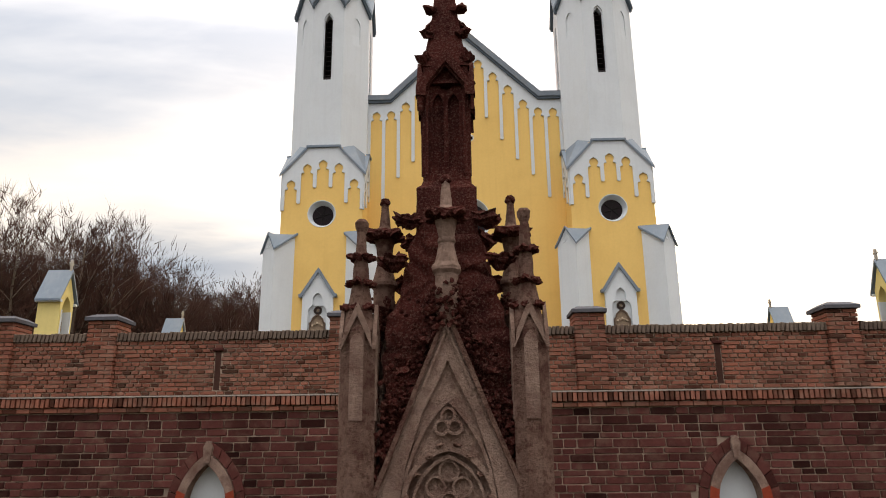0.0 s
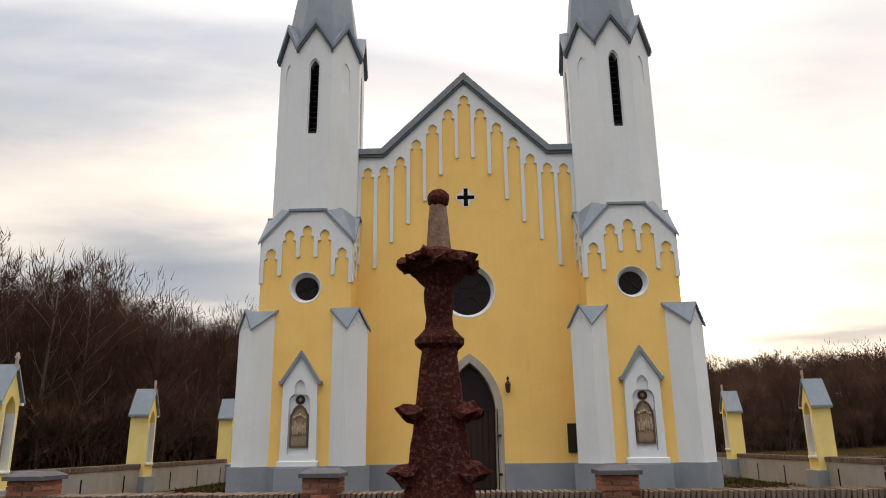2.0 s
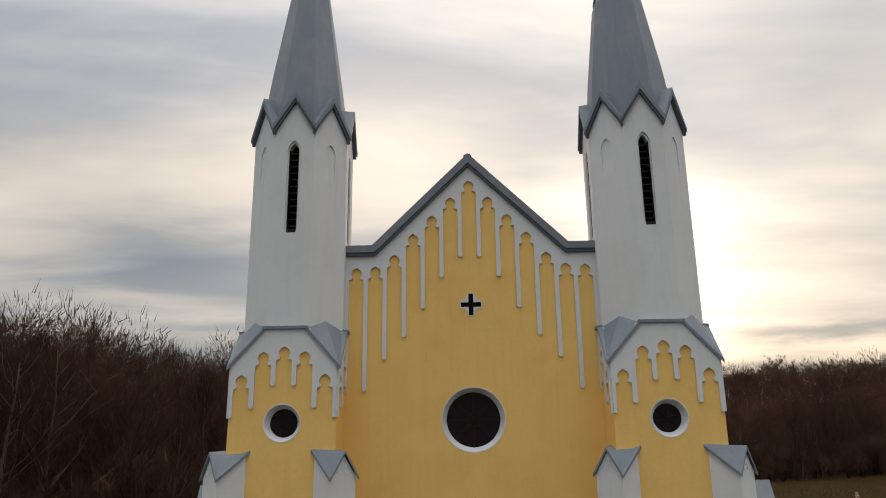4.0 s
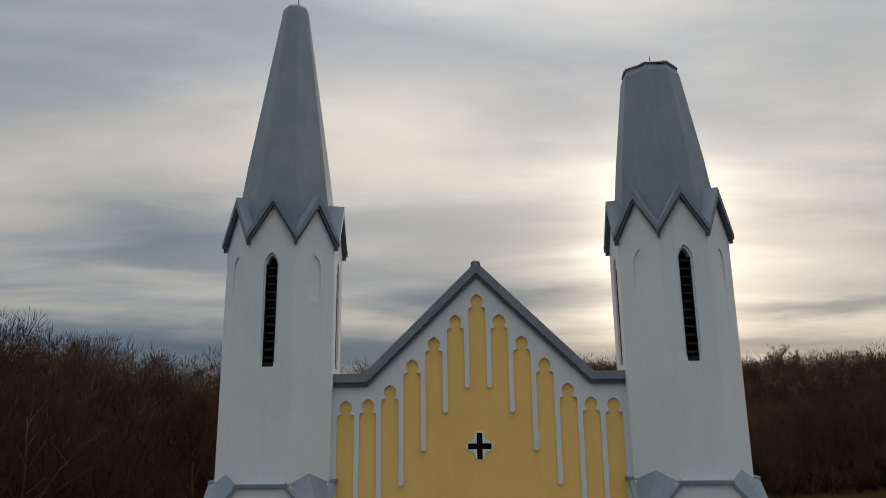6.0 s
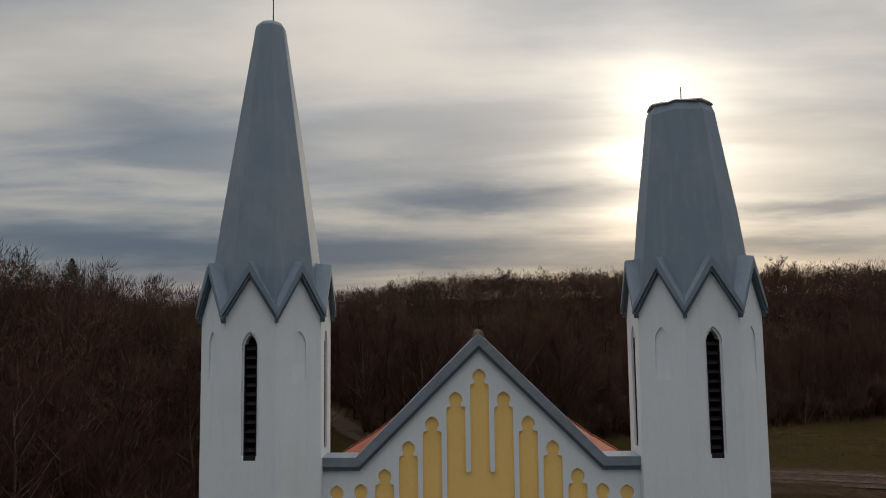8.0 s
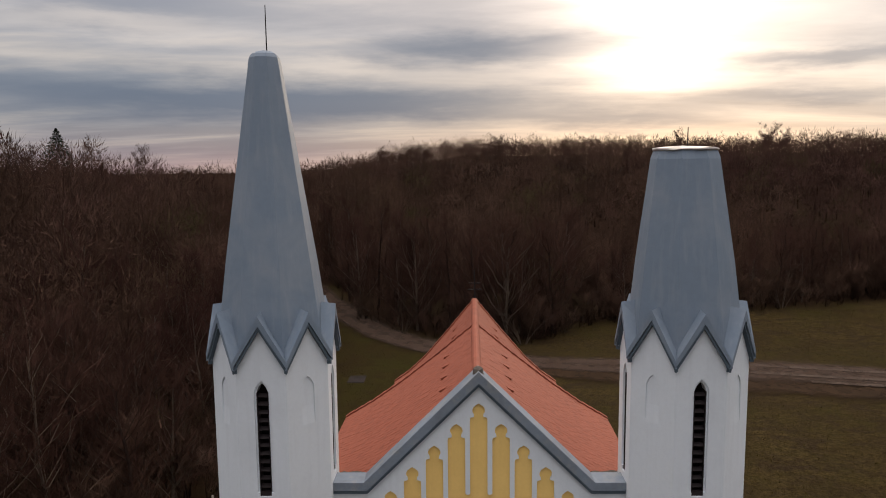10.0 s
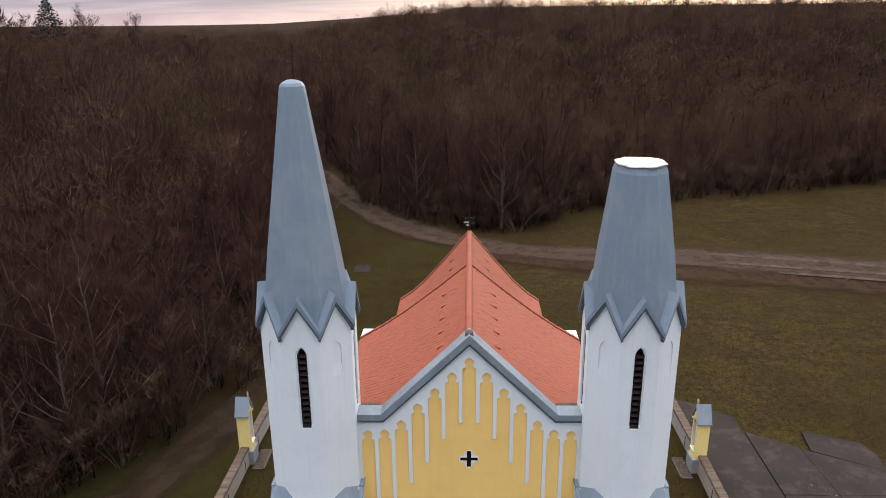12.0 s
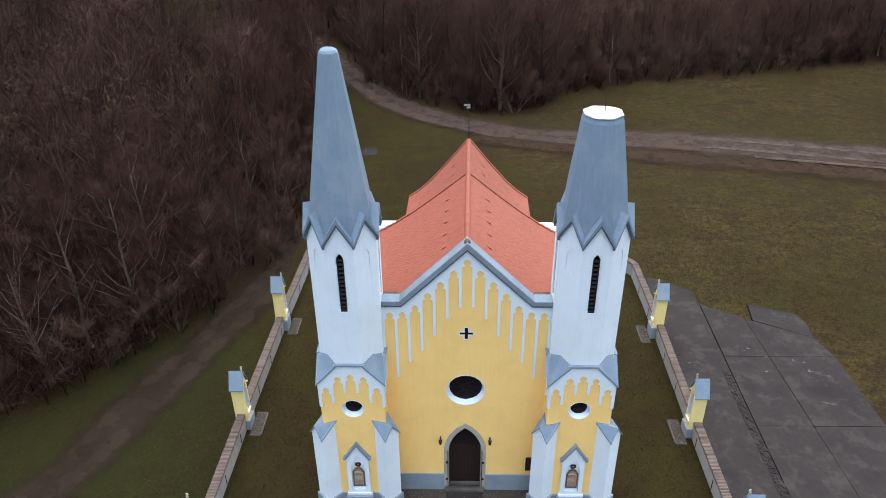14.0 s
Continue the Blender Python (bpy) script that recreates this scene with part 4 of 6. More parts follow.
        ps = [(-0.40, -w - o, 4.90), (L + o, -w - o, ze - 0.05), (L + o, 0, zr + 0.01), (-0.10, 0, 4.78), (L + o, w + o, ze - 0.05), (-0.40, w + o, 4.90)]
        up = [bm.verts.new(P(u, v, z + 0.03)) for u, v, z in ps]
        dn = [bm.verts.new(P(u, v, z - 0.035)) for u, v, z in ps]
        for q in ((0, 1, 2, 3), (3, 2, 4, 5)):
            bm.faces.new([up[i] for i in q])
            bm.faces.new([dn[i] for i in q[::-1]])
        for i, j in ((0, 1), (1, 2), (2, 4), (4, 5)):
            bm.faces.new((up[i], dn[i], dn[j], up[j]))
        part("buttress_cap", bm, SLATE, bt, "blue-grey gabled cap")
        bm = bmesh.new()
        bpts = [(-0.4, -w - 0.07), (L + 0.07, -w - 0.07), (L + 0.07, w + 0.07), (-0.4, w + 0.07)]
        lo = [bm.verts.new(P(u, v, -0.3)) for u, v in bpts]
        hi = [bm.verts.new(P(u, v, PL + 0.004)) for u, v in bpts]
        bm.faces.new(hi)
        bm.faces.new(lo[::-1])
        for i in range(4):
            bm.faces.new((lo[i], lo[(i + 1) % 4], hi[(i + 1) % 4], hi[i]))
        part("buttress_plinth", bm, PLINTH, bt)
        # little trefoil sunk in the gable end
        for u0, z0, r in ((0.0, 4.60, 0.075), (-0.09, 4.47, 0.075), (0.09, 4.47, 0.075)):
            t = ring(r * 0.75, r, 0, 0, 0.012, 14)
            for v in t.verts:
                v.co = Vector(P(L + 0.012 - v.co.y, v.co.x + u0, v.co.z + z0))
            part("trefoil_moulding", t, WHITE, bt)
    # aedicule with a niche and relief
    fy0 = TY - TH
    bm = prism(bmesh.new(), [(-0.46, 0.98), (0.46, 0.98), (0.44, 2.92), (0.50, 2.96), (0.0, 3.66), (-0.50, 2.96), (-0.44, 2.92)], lambda u, v, d: (ox + u, fy0 - 0.12 + d, v), 0.2)
    nic = part("aedicule", bm, WHITE, tower, "white gabled niche with a carved relief")
    cut(nic, [prism(bmesh.new(), arch(0.27, 1.22, 2.50, 2.70, 6), lambda u, v, d: (ox + u, fy0 - 0.2 + d, v), 0.19),
              prism(bmesh.new(), arch(0.14, 2.68, 2.86, 3.06, 6), lambda u, v, d: (ox + u, fy0 - 0.2 + d, v), 0.15)])
    part("niche_plinth", box(bmesh.new(), ox - 0.52, ox + 0.52, fy0 - 0.17, fy0, PL - 0.02, PL + 0.13, 0.02), WHITE, nic)
    part("niche_plinth", box(bmesh.new(), ox - 0.56, ox + 0.56, fy0 - 0.24, fy0, -0.3, PL - 0.022, 0.012), PLINTH, nic)
    bm = bmesh.new()
    prism(bm, [(-0.55, 2.94), (-0.46, 2.94), (0, 3.66), (0.46, 2.94), (0.55, 2.94), (0.55, 3.02), (0.50, 3.03), (0, 3.81), (-0.50, 3.03), (-0.55, 3.02)], lambda u, v, d: (ox + u, fy0 - 0.18 + d, v), 0.18)
    part("niche_roof", bm, SLATE, nic, "blue-grey gable coping")
    pl = [(-0.21, 1.27), (0.21, 1.27), (0.21, 2.02), (0.17, 2.07), (0.14, 2.16), (0.08, 2.22), (0.0, 2.27), (-0.08, 2.22), (-0.14, 2.16), (-0.17, 2.07), (-0.21, 2.02)]
    rel = part("relief", prism(bmesh.new(), pl, lambda u, v, d: (ox + u, fy0 - 0.055 + d, v), 0.05), RELIEF, nic, "brown carved relief plaque")
    # raised dark rim of the plaque
    mid_u, mid_v = 0.0, 1.72
    rim = bmesh.new()
    inner_pl = [(u * 0.84, mid_v + (v - mid_v) * 0.91) for u, v in pl]
    lp = [[rim.verts.new((ox + u, y, v)) for u, v in pts] for pts, y in ((pl, fy0 - 0.05), (pl, fy0 - 0.085), (inner_pl, fy0 - 0.085), (inner_pl, fy0 - 0.05))]
    for aa, bb in zip(lp, lp[1:]):
        for i in range(len(pl)):
            j = (i + 1) % len(pl)
            rim.faces.new((aa[i], aa[j], bb[j], bb[i]))
    part("relief_frame", rim, RIM, rel, "dark carved rim")
    part("title_strip", box(bmesh.new(), ox - 0.165, ox + 0.165, fy0 - 0.072, fy0 - 0.05, 1.34, 1.46), RELIEF, rel)
    for i in range(6):
        b = bmesh.new()
        bmesh.ops.create_icosphere(b, subdivisions=2, radius=0.05)
        for v in b.verts:
            v.co = Vector((v.co.x * 0.62, v.co.y * 0.7, v.co.z * (3.2 if i % 2 else 2.6)))
        part("carving", moved(roughen(b, 0.022, 26, seed=i), ox - 0.14 + 0.056 * i, fy0 - 0.062, 1.66 + 0.05 * (i % 2)), CARVED, rel, "paler carved shape")
    for i in range(5):
        b = bmesh.new()
        bmesh.ops.create_icosphere(b, subdivisions=2, radius=0.035)
        part("carving", moved(roughen(b, 0.02, 30, seed=i), ox - 0.12 + 0.06 * i, fy0 - 0.06, 1.96 + 0.05 * (2 - abs(i - 2)) * 0.6), CARVED, rel)
    rel.matrix_basis = Matrix.Translation((ox, 0, 1.38)) @ Matrix.Diagonal((1.10, 1, 1.07, 1)) @ Matrix.Translation((-ox, 0, -1.27))
    part("medallion", moved(ring(0.05, 0.12, 2.56, fy0 - 0.04, fy0, 20), ox, 0), DARK_WOOD, nic, "dark round medallion")
    b = moved(ring(0.015, 0.04, 2.56, fy0 - 0.045, fy0, 12), ox, 0)
    part("medallion_boss", b, RELIEF, nic)


build_tower(-1, 18.80, 0.31, 0.0, 1.05)
build_tower(1, 16.86, 0.62, -0.08, 0.46)

# ---- nave and choir behind the towers ----
nave = new("nave")
nave.parent = church
nave.matrix_basis = Matrix.Translation((0, 22.0, 0)) @ pose(0, 0, 0, 0, 0, -1.1)
PROFILE = [(0.0, 11.5), (1.2, 10.50), (2.4, 9.56), (3.3, 8.93), (4.22, 8.38)]
PROFILE_C = [(0.0, 11.5), (1.0, 10.28), (1.9, 9.24), (2.5, 8.68), (3.05, 8.30)]


def slope_point(prof, s):
    """Place and direction at length s down a slope."""
    for (xa, za), (xb, zb) in zip(prof, prof[1:]):
        d = math.hypot(xb - xa, zb - za)
        if s <= d or (xb, zb) == prof[-1]:
            f = s / d
            return xa + (xb - xa) * f, za + (zb - za) * f, math.atan2(za - zb, xb - xa)
        s -= d


def length(prof):
    return sum(math.hypot(b[0] - a[0], b[1] - a[1]) for a, b in zip(prof, prof[1:]))


def roof_deck(prof, y0, y1, thick=0.12):
    bm = bmesh.new()
    pts = [(-x, z) for x, z in prof[::-1]] + prof[1:]
    return prism(bm, pts + [(x, z - thick) for x, z in pts[::-1]], lambda u, v, d: (u, y0 + d, v - 0.03), y1 - y0)


nave_wall = part("nave_wall", box(bmesh.new(), -3.95, 3.95, 0.1, 6.62, -0.3, 8.40), YELLOW, nave, "yellow nave wall")
choir_wall = part("choir_wall", box(bmesh.new(), -2.9, 2.9, 6.55, 10.75, -0.3, 8.15), YELLOW, nave)
part("choir_gable", prism(bmesh.new(), [(-2.9, 8.15), (2.9, 8.15), (0, 11.3)], lambda u, v, d: (u, 10.5 + d, v), 0.24), YELLOW, nave)
roof = part("roof_deck", roof_deck(PROFILE, -0.45, 6.75), TILE_JOINED, nave)
part("choir_roof_deck", roof_deck(PROFILE_C, 6.76, 10.85), TILE_JOINED, nave)
for s in (-1, 1):
    pier = part("choir_buttress", box(bmesh.new(), min(s * 2.91, s * 4.75), max(s * 2.91, s * 4.75), 10.2, 10.9, -0.3, 6.66), WHITE, nave, "white choir buttress with a flat cap")
    part("cap", box(bmesh.new(), min(s * 2.92, s * 4.82), max(s * 2.92, s * 4.82), 10.12, 10.98, 6.665, 6.82, 0.02), WHITE, pier)
for y0, y1 in ((-0.4, 6.75), (6.77, 10.85)):
    bm = bmesh.new()
    n = int((y1 - y0) / 0.36)
    for i in range(n):
        a = y0 + (y1 - y0) * i / n
        lathe_pts = [(0.115, a), (0.125, a + (y1 - y0) / n + 0.03)]
        rr = []
        for r, y in lathe_pts:
            rr.append([bm.verts.new((r * math.cos(t), y, 11.44 + r * math.sin(t))) for t in [math.pi * j / 6 for j in range(7)]])
        for j in range(6):
            bm.faces.new((rr[0][j], rr[0][j + 1], rr[1][j + 1], rr[1][j]))
    tagged(part("ridge_tiles", bm, TILE_JOINED, nave, "light red ridge tiles"), kind="stuff")
for prof, y in ((PROFILE, 6.75), (PROFILE_C, 10.85)):
    for s in (-1, 1):
        bm = bmesh.new()
        n = int(length(prof) / 0.3)
        for i in range(n):
            x, z, a = slope_point(prof, length(prof) * (i + 0.5) / n)
            b = box(bmesh.new(), -0.17, 0.17, -0.07, 0.07, -0.05, 0.065)
            bmesh.ops.rotate(b, verts=b.verts, matrix=Matrix.Rotation(a + 0.06, 3, "Y"))
            moved(b, x, y - 0.02, z)
            if s < 0:
                for v in b.verts:
                    v.co.x *= -1
            me = bpy.data.meshes.new("tmp")
            b.to_mesh(me)
            b.free()
            bm.from_mesh(me)
            bpy.data.meshes.remove(me)
        tagged(part("verge_tiles", bm, TILE_JOINED, nave, "red verge tiles"), kind="stuff")
finial = part("roof_cross", lathe(bmesh.new(), [(0.035, 11.5), (0.025, 12.0), (0.016, 12.62)], 6, 0, 10.8), IRON, nave, "thin iron roof cross")
part("cross_arm", box(bmesh.new(), -0.22, 0.22, 10.785, 10.815, 12.12, 12.15), IRON, finial)
part("cross_arm", box(bmesh.new(), -0.26, 0.26, 10.785, 10.815, 11.88, 11.91), IRON, finial)

# ---- churchyard walls ----
CUBE = bpy.data.meshes.new("brick_block")
_b = bmesh.new()
bmesh.ops.create_cube(_b, size=1.0)
bmesh.ops.bevel(_b, geom=[e for e in _b.edges], offset=0.06, segments=1, affect="EDGES")
_b.to_mesh(CUBE)
_b.free()


def block_mesh(name, mat):
    me = CUBE.copy()
    me.name = name
    me.materials.append(mat)
    return me


class Pile:
    """Many small blocks gathered in one mesh."""

    def __init__(self):
        self.v, self.f = [], []
        self.cv = [v.co.copy() for v in CUBE.vertices]
        self.cf = [tuple(p.vertices) for p in CUBE.polygons]

    def add(self, m):
        n = len(self.v)
        self.v += [tuple(m @ c) for c in self.cv]
        self.f += [tuple(i + n for i in f) for f in self.cf]

    def done(self, name, mat, parent, label):
        me = bpy.data.meshes.new(name)
        me.from_pydata(self.v, [], self.f)
        me.materials.append(mat)
        ob = new(name, me)
        ob.parent = parent
        return tagged(ob, label, kind="stuff")


rng = random.Random(4)
front = finish("wall_front", box(bmesh.new(), -8.6, 8.6, WALL_Y + 0.03, WALL_Y + 0.42, -0.42, 0.62), MORTAR, None, "red brick parapet on a brown rubble retaining wall", False, "wall", "structure")
lower = finish("wall_lower", box(bmesh.new(), -10.6, 11.2, WALL_Y + 0.05, WALL_Y + 0.6, -4.3, -0.43), MORTAR, None, "brown rubble retaining wall with pointed niches", False, "wall", "structure")
cut(lower, [prism(bmesh.new(), arch(0.36, -3.4, -2.15, -1.45, 8), lambda u, v, d, s=s: (u + s * 4.36, WALL_Y - 0.2 + d, v), 0.55) for s in (-1, 1)])
for s in (-1, 1):
    bm = bmesh.new()
    box(bm, s * 9.6 - 1.0, s * 9.6 + 1.0, WALL_Y + 0.2, WALL_Y + 0.6, -0.42, 0.6)
    finish("wall_return", bm, MORTAR, None, "plastered end of the churchyard wall", False, "wall", "structure")

COP_STEP = 0.0735
cop_mesh = block_mesh("coping_brick", WEATHERED)
n = int(17.2 / COP_STEP)
rest = Pile()
for i in range(n):
    x = -8.6 + COP_STEP * (i + 0.5)
    m = Matrix.LocRotScale((x, WALL_Y + 0.21, 0.685 + rng.uniform(-0.008, 0.008)), Euler((0, radians(8 + rng.uniform(-3, 3)), 0)), (0.055, 0.50 + rng.uniform(-0.02, 0.02), 0.15))
    if abs(x) < 8.0:
        shared("coping_brick", cop_mesh, m, front)
    else:
        rest.add(m)
rest.done("coping_bricks", WEATHERED_JOINED, front, "bricks on edge along the coping")

# moulded band: bricks on edge over a stretcher course
den_mesh = block_mesh("band_brick", BRICK)
rest = Pile()
n = int(21.4 / 0.085)
for i in range(n):
    x = -10.4 + 0.085 * (i + 0.5)
    m = Matrix.LocRotScale((x, WALL_Y + 0.08, -0.445 + rng.uniform(-0.006, 0.006)), Euler((0, rng.uniform(-0.03, 0.03), 0)), (0.066, 0.30 + rng.uniform(-0.02, 0.02), 0.155))
    if abs(x) < 8.2:
        shared("band_brick", den_mesh, m, lower)
    else:
        rest.add(m)
for i in range(int(21.4 / 0.24)):
    x = -10.4 + 0.24 * (i + 0.5)
    rest.add(Matrix.LocRotScale((x, WALL_Y + 0.06, -0.575), None, (0.23, 0.18, 0.07)))
rest.done("band_bricks", BRICK_JOINED, lower, "stretcher course under the dentil band")
bm = bmesh.new()
box(bm, -10.6, 11.2, WALL_Y - 0.075, WALL_Y + 0.2, -0.368, -0.345)
finish("ledge", roughen(bm, 0.016, 5, 6), material("lime_bedding", (0.40, 0.35, 0.31), 0.95, (20, 0.3), (1.5, 0.4), 0.3, 50), None, "pale mortar ledge over the brick band", False, "ledge", "structure")

# parapet bricks
SLOTS = (-4.33, 4.27, 0.0)
PIERS = (-8.25, -6.40, -2.12, 2.12, 6.40, 8.25)
brick_mesh = block_mesh("brick", BRICK)
rest = Pile()
z, course = -0.335, 0
while z < 0.58:
    x = -8.6 + (0.0 if course % 2 else 0.075)
    while x < 8.6:
        lng = rng.choice((0.145, 0.145, 0.145, 0.145, 0.29))
        mid = x + lng / 2
        spans = [(x, x + lng)]
        if -0.27 < z < 0.42:
            for s in SLOTS[:2]:
                spans = [q for a, b in spans for q in ((a, min(b, s - 0.055)), (max(a, s + 0.055), b)) if q[1] - q[0] > 0.03]
        for a, b in spans:
            mid, w = (a + b) / 2, b - a
            m = Matrix.LocRotScale((mid, WALL_Y + 0.10 + rng.uniform(-0.008, 0.008), z + 0.036), Euler((rng.uniform(-0.02, 0.02), rng.uniform(-0.012, 0.012), rng.uniform(-0.02, 0.02))), (w - 0.018, 0.20, 0.054))
            if -6.0 < mid < -2.4:
                shared("brick", brick_mesh, m, front)
            else:
                rest.add(m)
        x += lng
    z += 0.0725
    course += 1
rest.done("bricks", BRICK_JOINED, front, "weathered red bricks of the parapet")
for s in SLOTS[:2]:
    # shallow dark brown plate stands in for the slot's depth
    finish("drain_slot", box(bmesh.new(), s - 0.05, s + 0.05, WALL_Y + 0.024, WALL_Y + 0.05, -0.25, 0.42), SLOT_DARK, None, "dark narrow slot in the parapet", False, "slot", "structure")
    finish("slot_stone", box(bmesh.new(), s - 0.09, s + 0.09, WALL_Y - 0.02, WALL_Y + 0.1, 0.42, 0.47, 0.01), OLD_STONE, None, "stone over the drain slot", False, "slot", "structure")

# piers
def build_pier(x, hw=0.27):
    pr = thing("wall_pier", (x, WALL_Y + 0.2, 0.0), "red brick wall pier with a grey stone cap", "pier", "piers of the churchyard wall")
    part("core", box(bmesh.new(), -hw + 0.03, hw - 0.03, -0.25, 0.25, -0.33, 0.98), MORTAR, pr)
    z, c = -0.33, 0
    while z < 0.92:
        if c % 2:
            cuts = ((-hw, 0.0), (0.0, hw))
        else:
            cuts = ((-hw, -hw / 2), (-hw / 2, hw / 2), (hw / 2, hw))
        for a, b in cuts:
            shared("brick", brick_mesh, Matrix.LocRotScale(((a + b) / 2, rng.uniform(-0.006, 0.006), z + 0.036), Euler((0, rng.uniform(-0.02, 0.02), 0)), (b - a - 0.012, 0.56, 0.060)), pr)
        z += 0.0725
        c += 1
    bm = bmesh.new()
    lo, hi = hw + 0.03, hw + 0.0
    pts = [[(-lo, -0.34, 0.975), (lo, -0.34, 0.975), (lo, 0.34, 0.975), (-lo, 0.34, 0.975)], [(-lo, -0.34, 1.035), (lo, -0.34, 1.035), (lo, 0.34, 1.035), (-lo, 0.34, 1.035)], [(-hi * 0.7, -0.2, 1.10), (hi * 0.7, -0.2, 1.10), (hi * 0.7, 0.2, 1.10), (-hi * 0.7, 0.2, 1.10)]]
    rr = [[bm.verts.new(p) for p in row] for row in pts]
    for a, b in zip(rr, rr[1:]):
        for i in range(4):
            bm.faces.new((a[i], a[(i + 1) % 4], b[(i + 1) % 4], b[i]))
    bm.faces.new(rr[0][::-1])
    bm.faces.new(rr[-1])
    part("cap", bm, CAP_STONE, pr, "dark grey stone cap")


for x in PIERS:
    build_pier(x)

# rubble of the lower wall, round two pointed niches
stone_mesh = block_mesh("stone", OLD_STONE)
rest = Pile()
z = -4.2
while z < -0.63:
    hgt = min(rng.choice((0.10, 0.125, 0.15)), -0.615 - z)
    x = -10.4
    while x < 11.0:
        lng = rng.uniform(0.18, 0.46)
        mid = x + lng / 2
        u = min(abs(mid - 4.36), abs(mid + 4.36))
        if not (u < 0.62 and z < -2.1) and not (u < 0.68 - 0.72 * max(0, z + 2.1) and -2.11 < z < -1.12):
            m = Matrix.LocRotScale((mid, WALL_Y + 0.12 + rng.uniform(-0.015, 0.012), z + hgt / 2), Euler((rng.uniform(-0.03, 0.03), rng.uniform(-0.02, 0.02), rng.uniform(-0.03, 0.03))), (lng - 0.020, 0.20, hgt - 0.018))
            if -7.3 < mid < -2.6 and z > -2.1:
                shared("stone", stone_mesh, m, lower)
            else:
                rest.add(m)
        x += lng
    z += hgt
rest.done("stones", OLD_STONE_JOINED, lower, "brown rubble stones in pale mortar")
RED_STONE = material("red_painted_stone", (0.30, 0.055, 0.03), 0.85, (18, 0.25), (2, 0.3), 0.25, 40)
for s in (-1, 1):
    nx = s * 4.36
    niche = thing("wall_niche", (nx, WALL_Y, -2.4), "pointed stone niche with a white back in the rubble wall", "niche", "niches of the retaining wall")
    bm = bmesh.new()
    o, i2 = arch(0.50, -1.0, 0.25, 1.10, 8), arch(0.355, -1.0, 0.25, 0.93, 8)
    loops = [[bm.verts.new((u, y, v)) for u, v in pts] for pts, y in ((o, -0.05), (i2, -0.05), (i2, 0.22), (o, 0.22))]
    for k in range(4):
        a, b = loops[k], loops[(k + 1) % 4]
        for i in range(len(a) - 1):
            bm.faces.new((a[i], a[i + 1], b[i + 1], b[i]))
    part("frame", roughen(bm, 0.012, 7), PALE_STONE, niche, "weathered stone arch")
    part("keystone", roughen(prism(bmesh.new(), [(-0.05, 0.95), (0.05, 0.95), (0.075, 1.20), (0.03, 1.30), (-0.03, 1.30), (-0.075, 1.20)], lambda u, v, d: (u, -0.09 + d, v), 0.12), 0.012, 9), PALE_STONE, niche, "carved pale keystone")
    part("back", prism(bmesh.new(), arch(0.37, -1.0, 0.25, 0.95, 8), lambda u, v, d: (u, 0.23 + d, v), 0.02), WHITE, niche, "white painted niche back")
    for t in (-1, 1):
        bm = prism(bmesh.new(), [(t * 0.36, 0.22), (t * 0.52, 0.22), (t * 0.47, 0.52), (t * 0.335, 0.46)], lambda u, v, d: (u, -0.06 + d, v), 0.012)
        part("voussoir", bm, RED_STONE, niche, "red painted arch stone")
        for k in range(5):
            oa, ia = arch(0.665, -1.0, 0.25, 1.31, 5), arch(0.51, -1.0, 0.25, 1.12, 5)
            quad = [oa[k + 1], oa[k + 2], ia[k + 2], ia[k + 1]]
            cu, cv = sum(p[0] for p in quad) / 4, sum(p[1] for p in quad) / 4
            quad = [(-t * (cu + (u - cu) * 0.93), cv + (v - cv) * 0.93) for u, v in quad]
            part("arch_stone", prism(bmesh.new(), quad, lambda u, v, d: (u, -0.01 + d, v), 0.2), OLD_STONE, niche)

# side walls: grey plaster, brick-on-edge coping, drain slots
def side_wall(line, name):
    for (xa, ya), (xb, yb) in zip(line, line[1:]):
        d = Vector((xb - xa, yb - ya))
        L = d.length
        ang = math.degrees(math.atan2(d.y, d.x))
        w = finish(name, box(bmesh.new(), 0, L, -0.165, 0.165, -0.5, 0.82, 0.01), GREY_PLASTER, None, "grey plastered churchyard wall with brick coping", False, "wall", "structure")
        w.matrix_basis = pose(xa, ya, 0, 0, 0, ang)
        n = int(L / 0.078)
        rest = Pile()
        for i in range(n):
            m = Matrix.LocRotScale((L * (i + 0.5) / n, rng.uniform(-0.01, 0.01), 0.865), Euler((0, 0.1 + rng.uniform(-0.05, 0.05), 0)), (0.055, 0.38, 0.15))
            if name == "wall_left" and 18 < ya + d.y * i / n < 32 and i % 1 == 0:
                shared("coping_brick", cop_mesh, m, w)
            else:
                rest.add(m)
        rest.done("coping_bricks", WEATHERED_JOINED, w, "bricks on edge along the coping")
        s = 0.9
        while s < L - 0.5:
            for side in (-1, 1):
                part("drain_slot", box(bmesh.new(), s - 0.035, s + 0.035, side * 0.170 - 0.004, side * 0.170 + 0.004, 0.05, 0.62), BLACK, w, "dark narrow drain slot")
            s += 2.45


side_wall([(WALL_L + 0.02, 12.8), (WALL_L, 26.0), (WALL_L + 0.1, 33.0), (WALL_L + 0.35, 40.2), (WALL_L + 2.2, 43.5)], "wall_left")
side_wall([(WALL_R - 0.25, 12.8), (WALL_R - 0.1, 24.0), (WALL_R + 0.1, 33.0), (WALL_R + 0.12, 38.6), (WALL_R - 1.3, 40.6), (WALL_R - 3.2, 41.6)], "wall_right")
side_wall([(WALL_L + 2.2, 43.5), (0, 44.6), (WALL_R - 3.2, 41.6)], "wall_back")


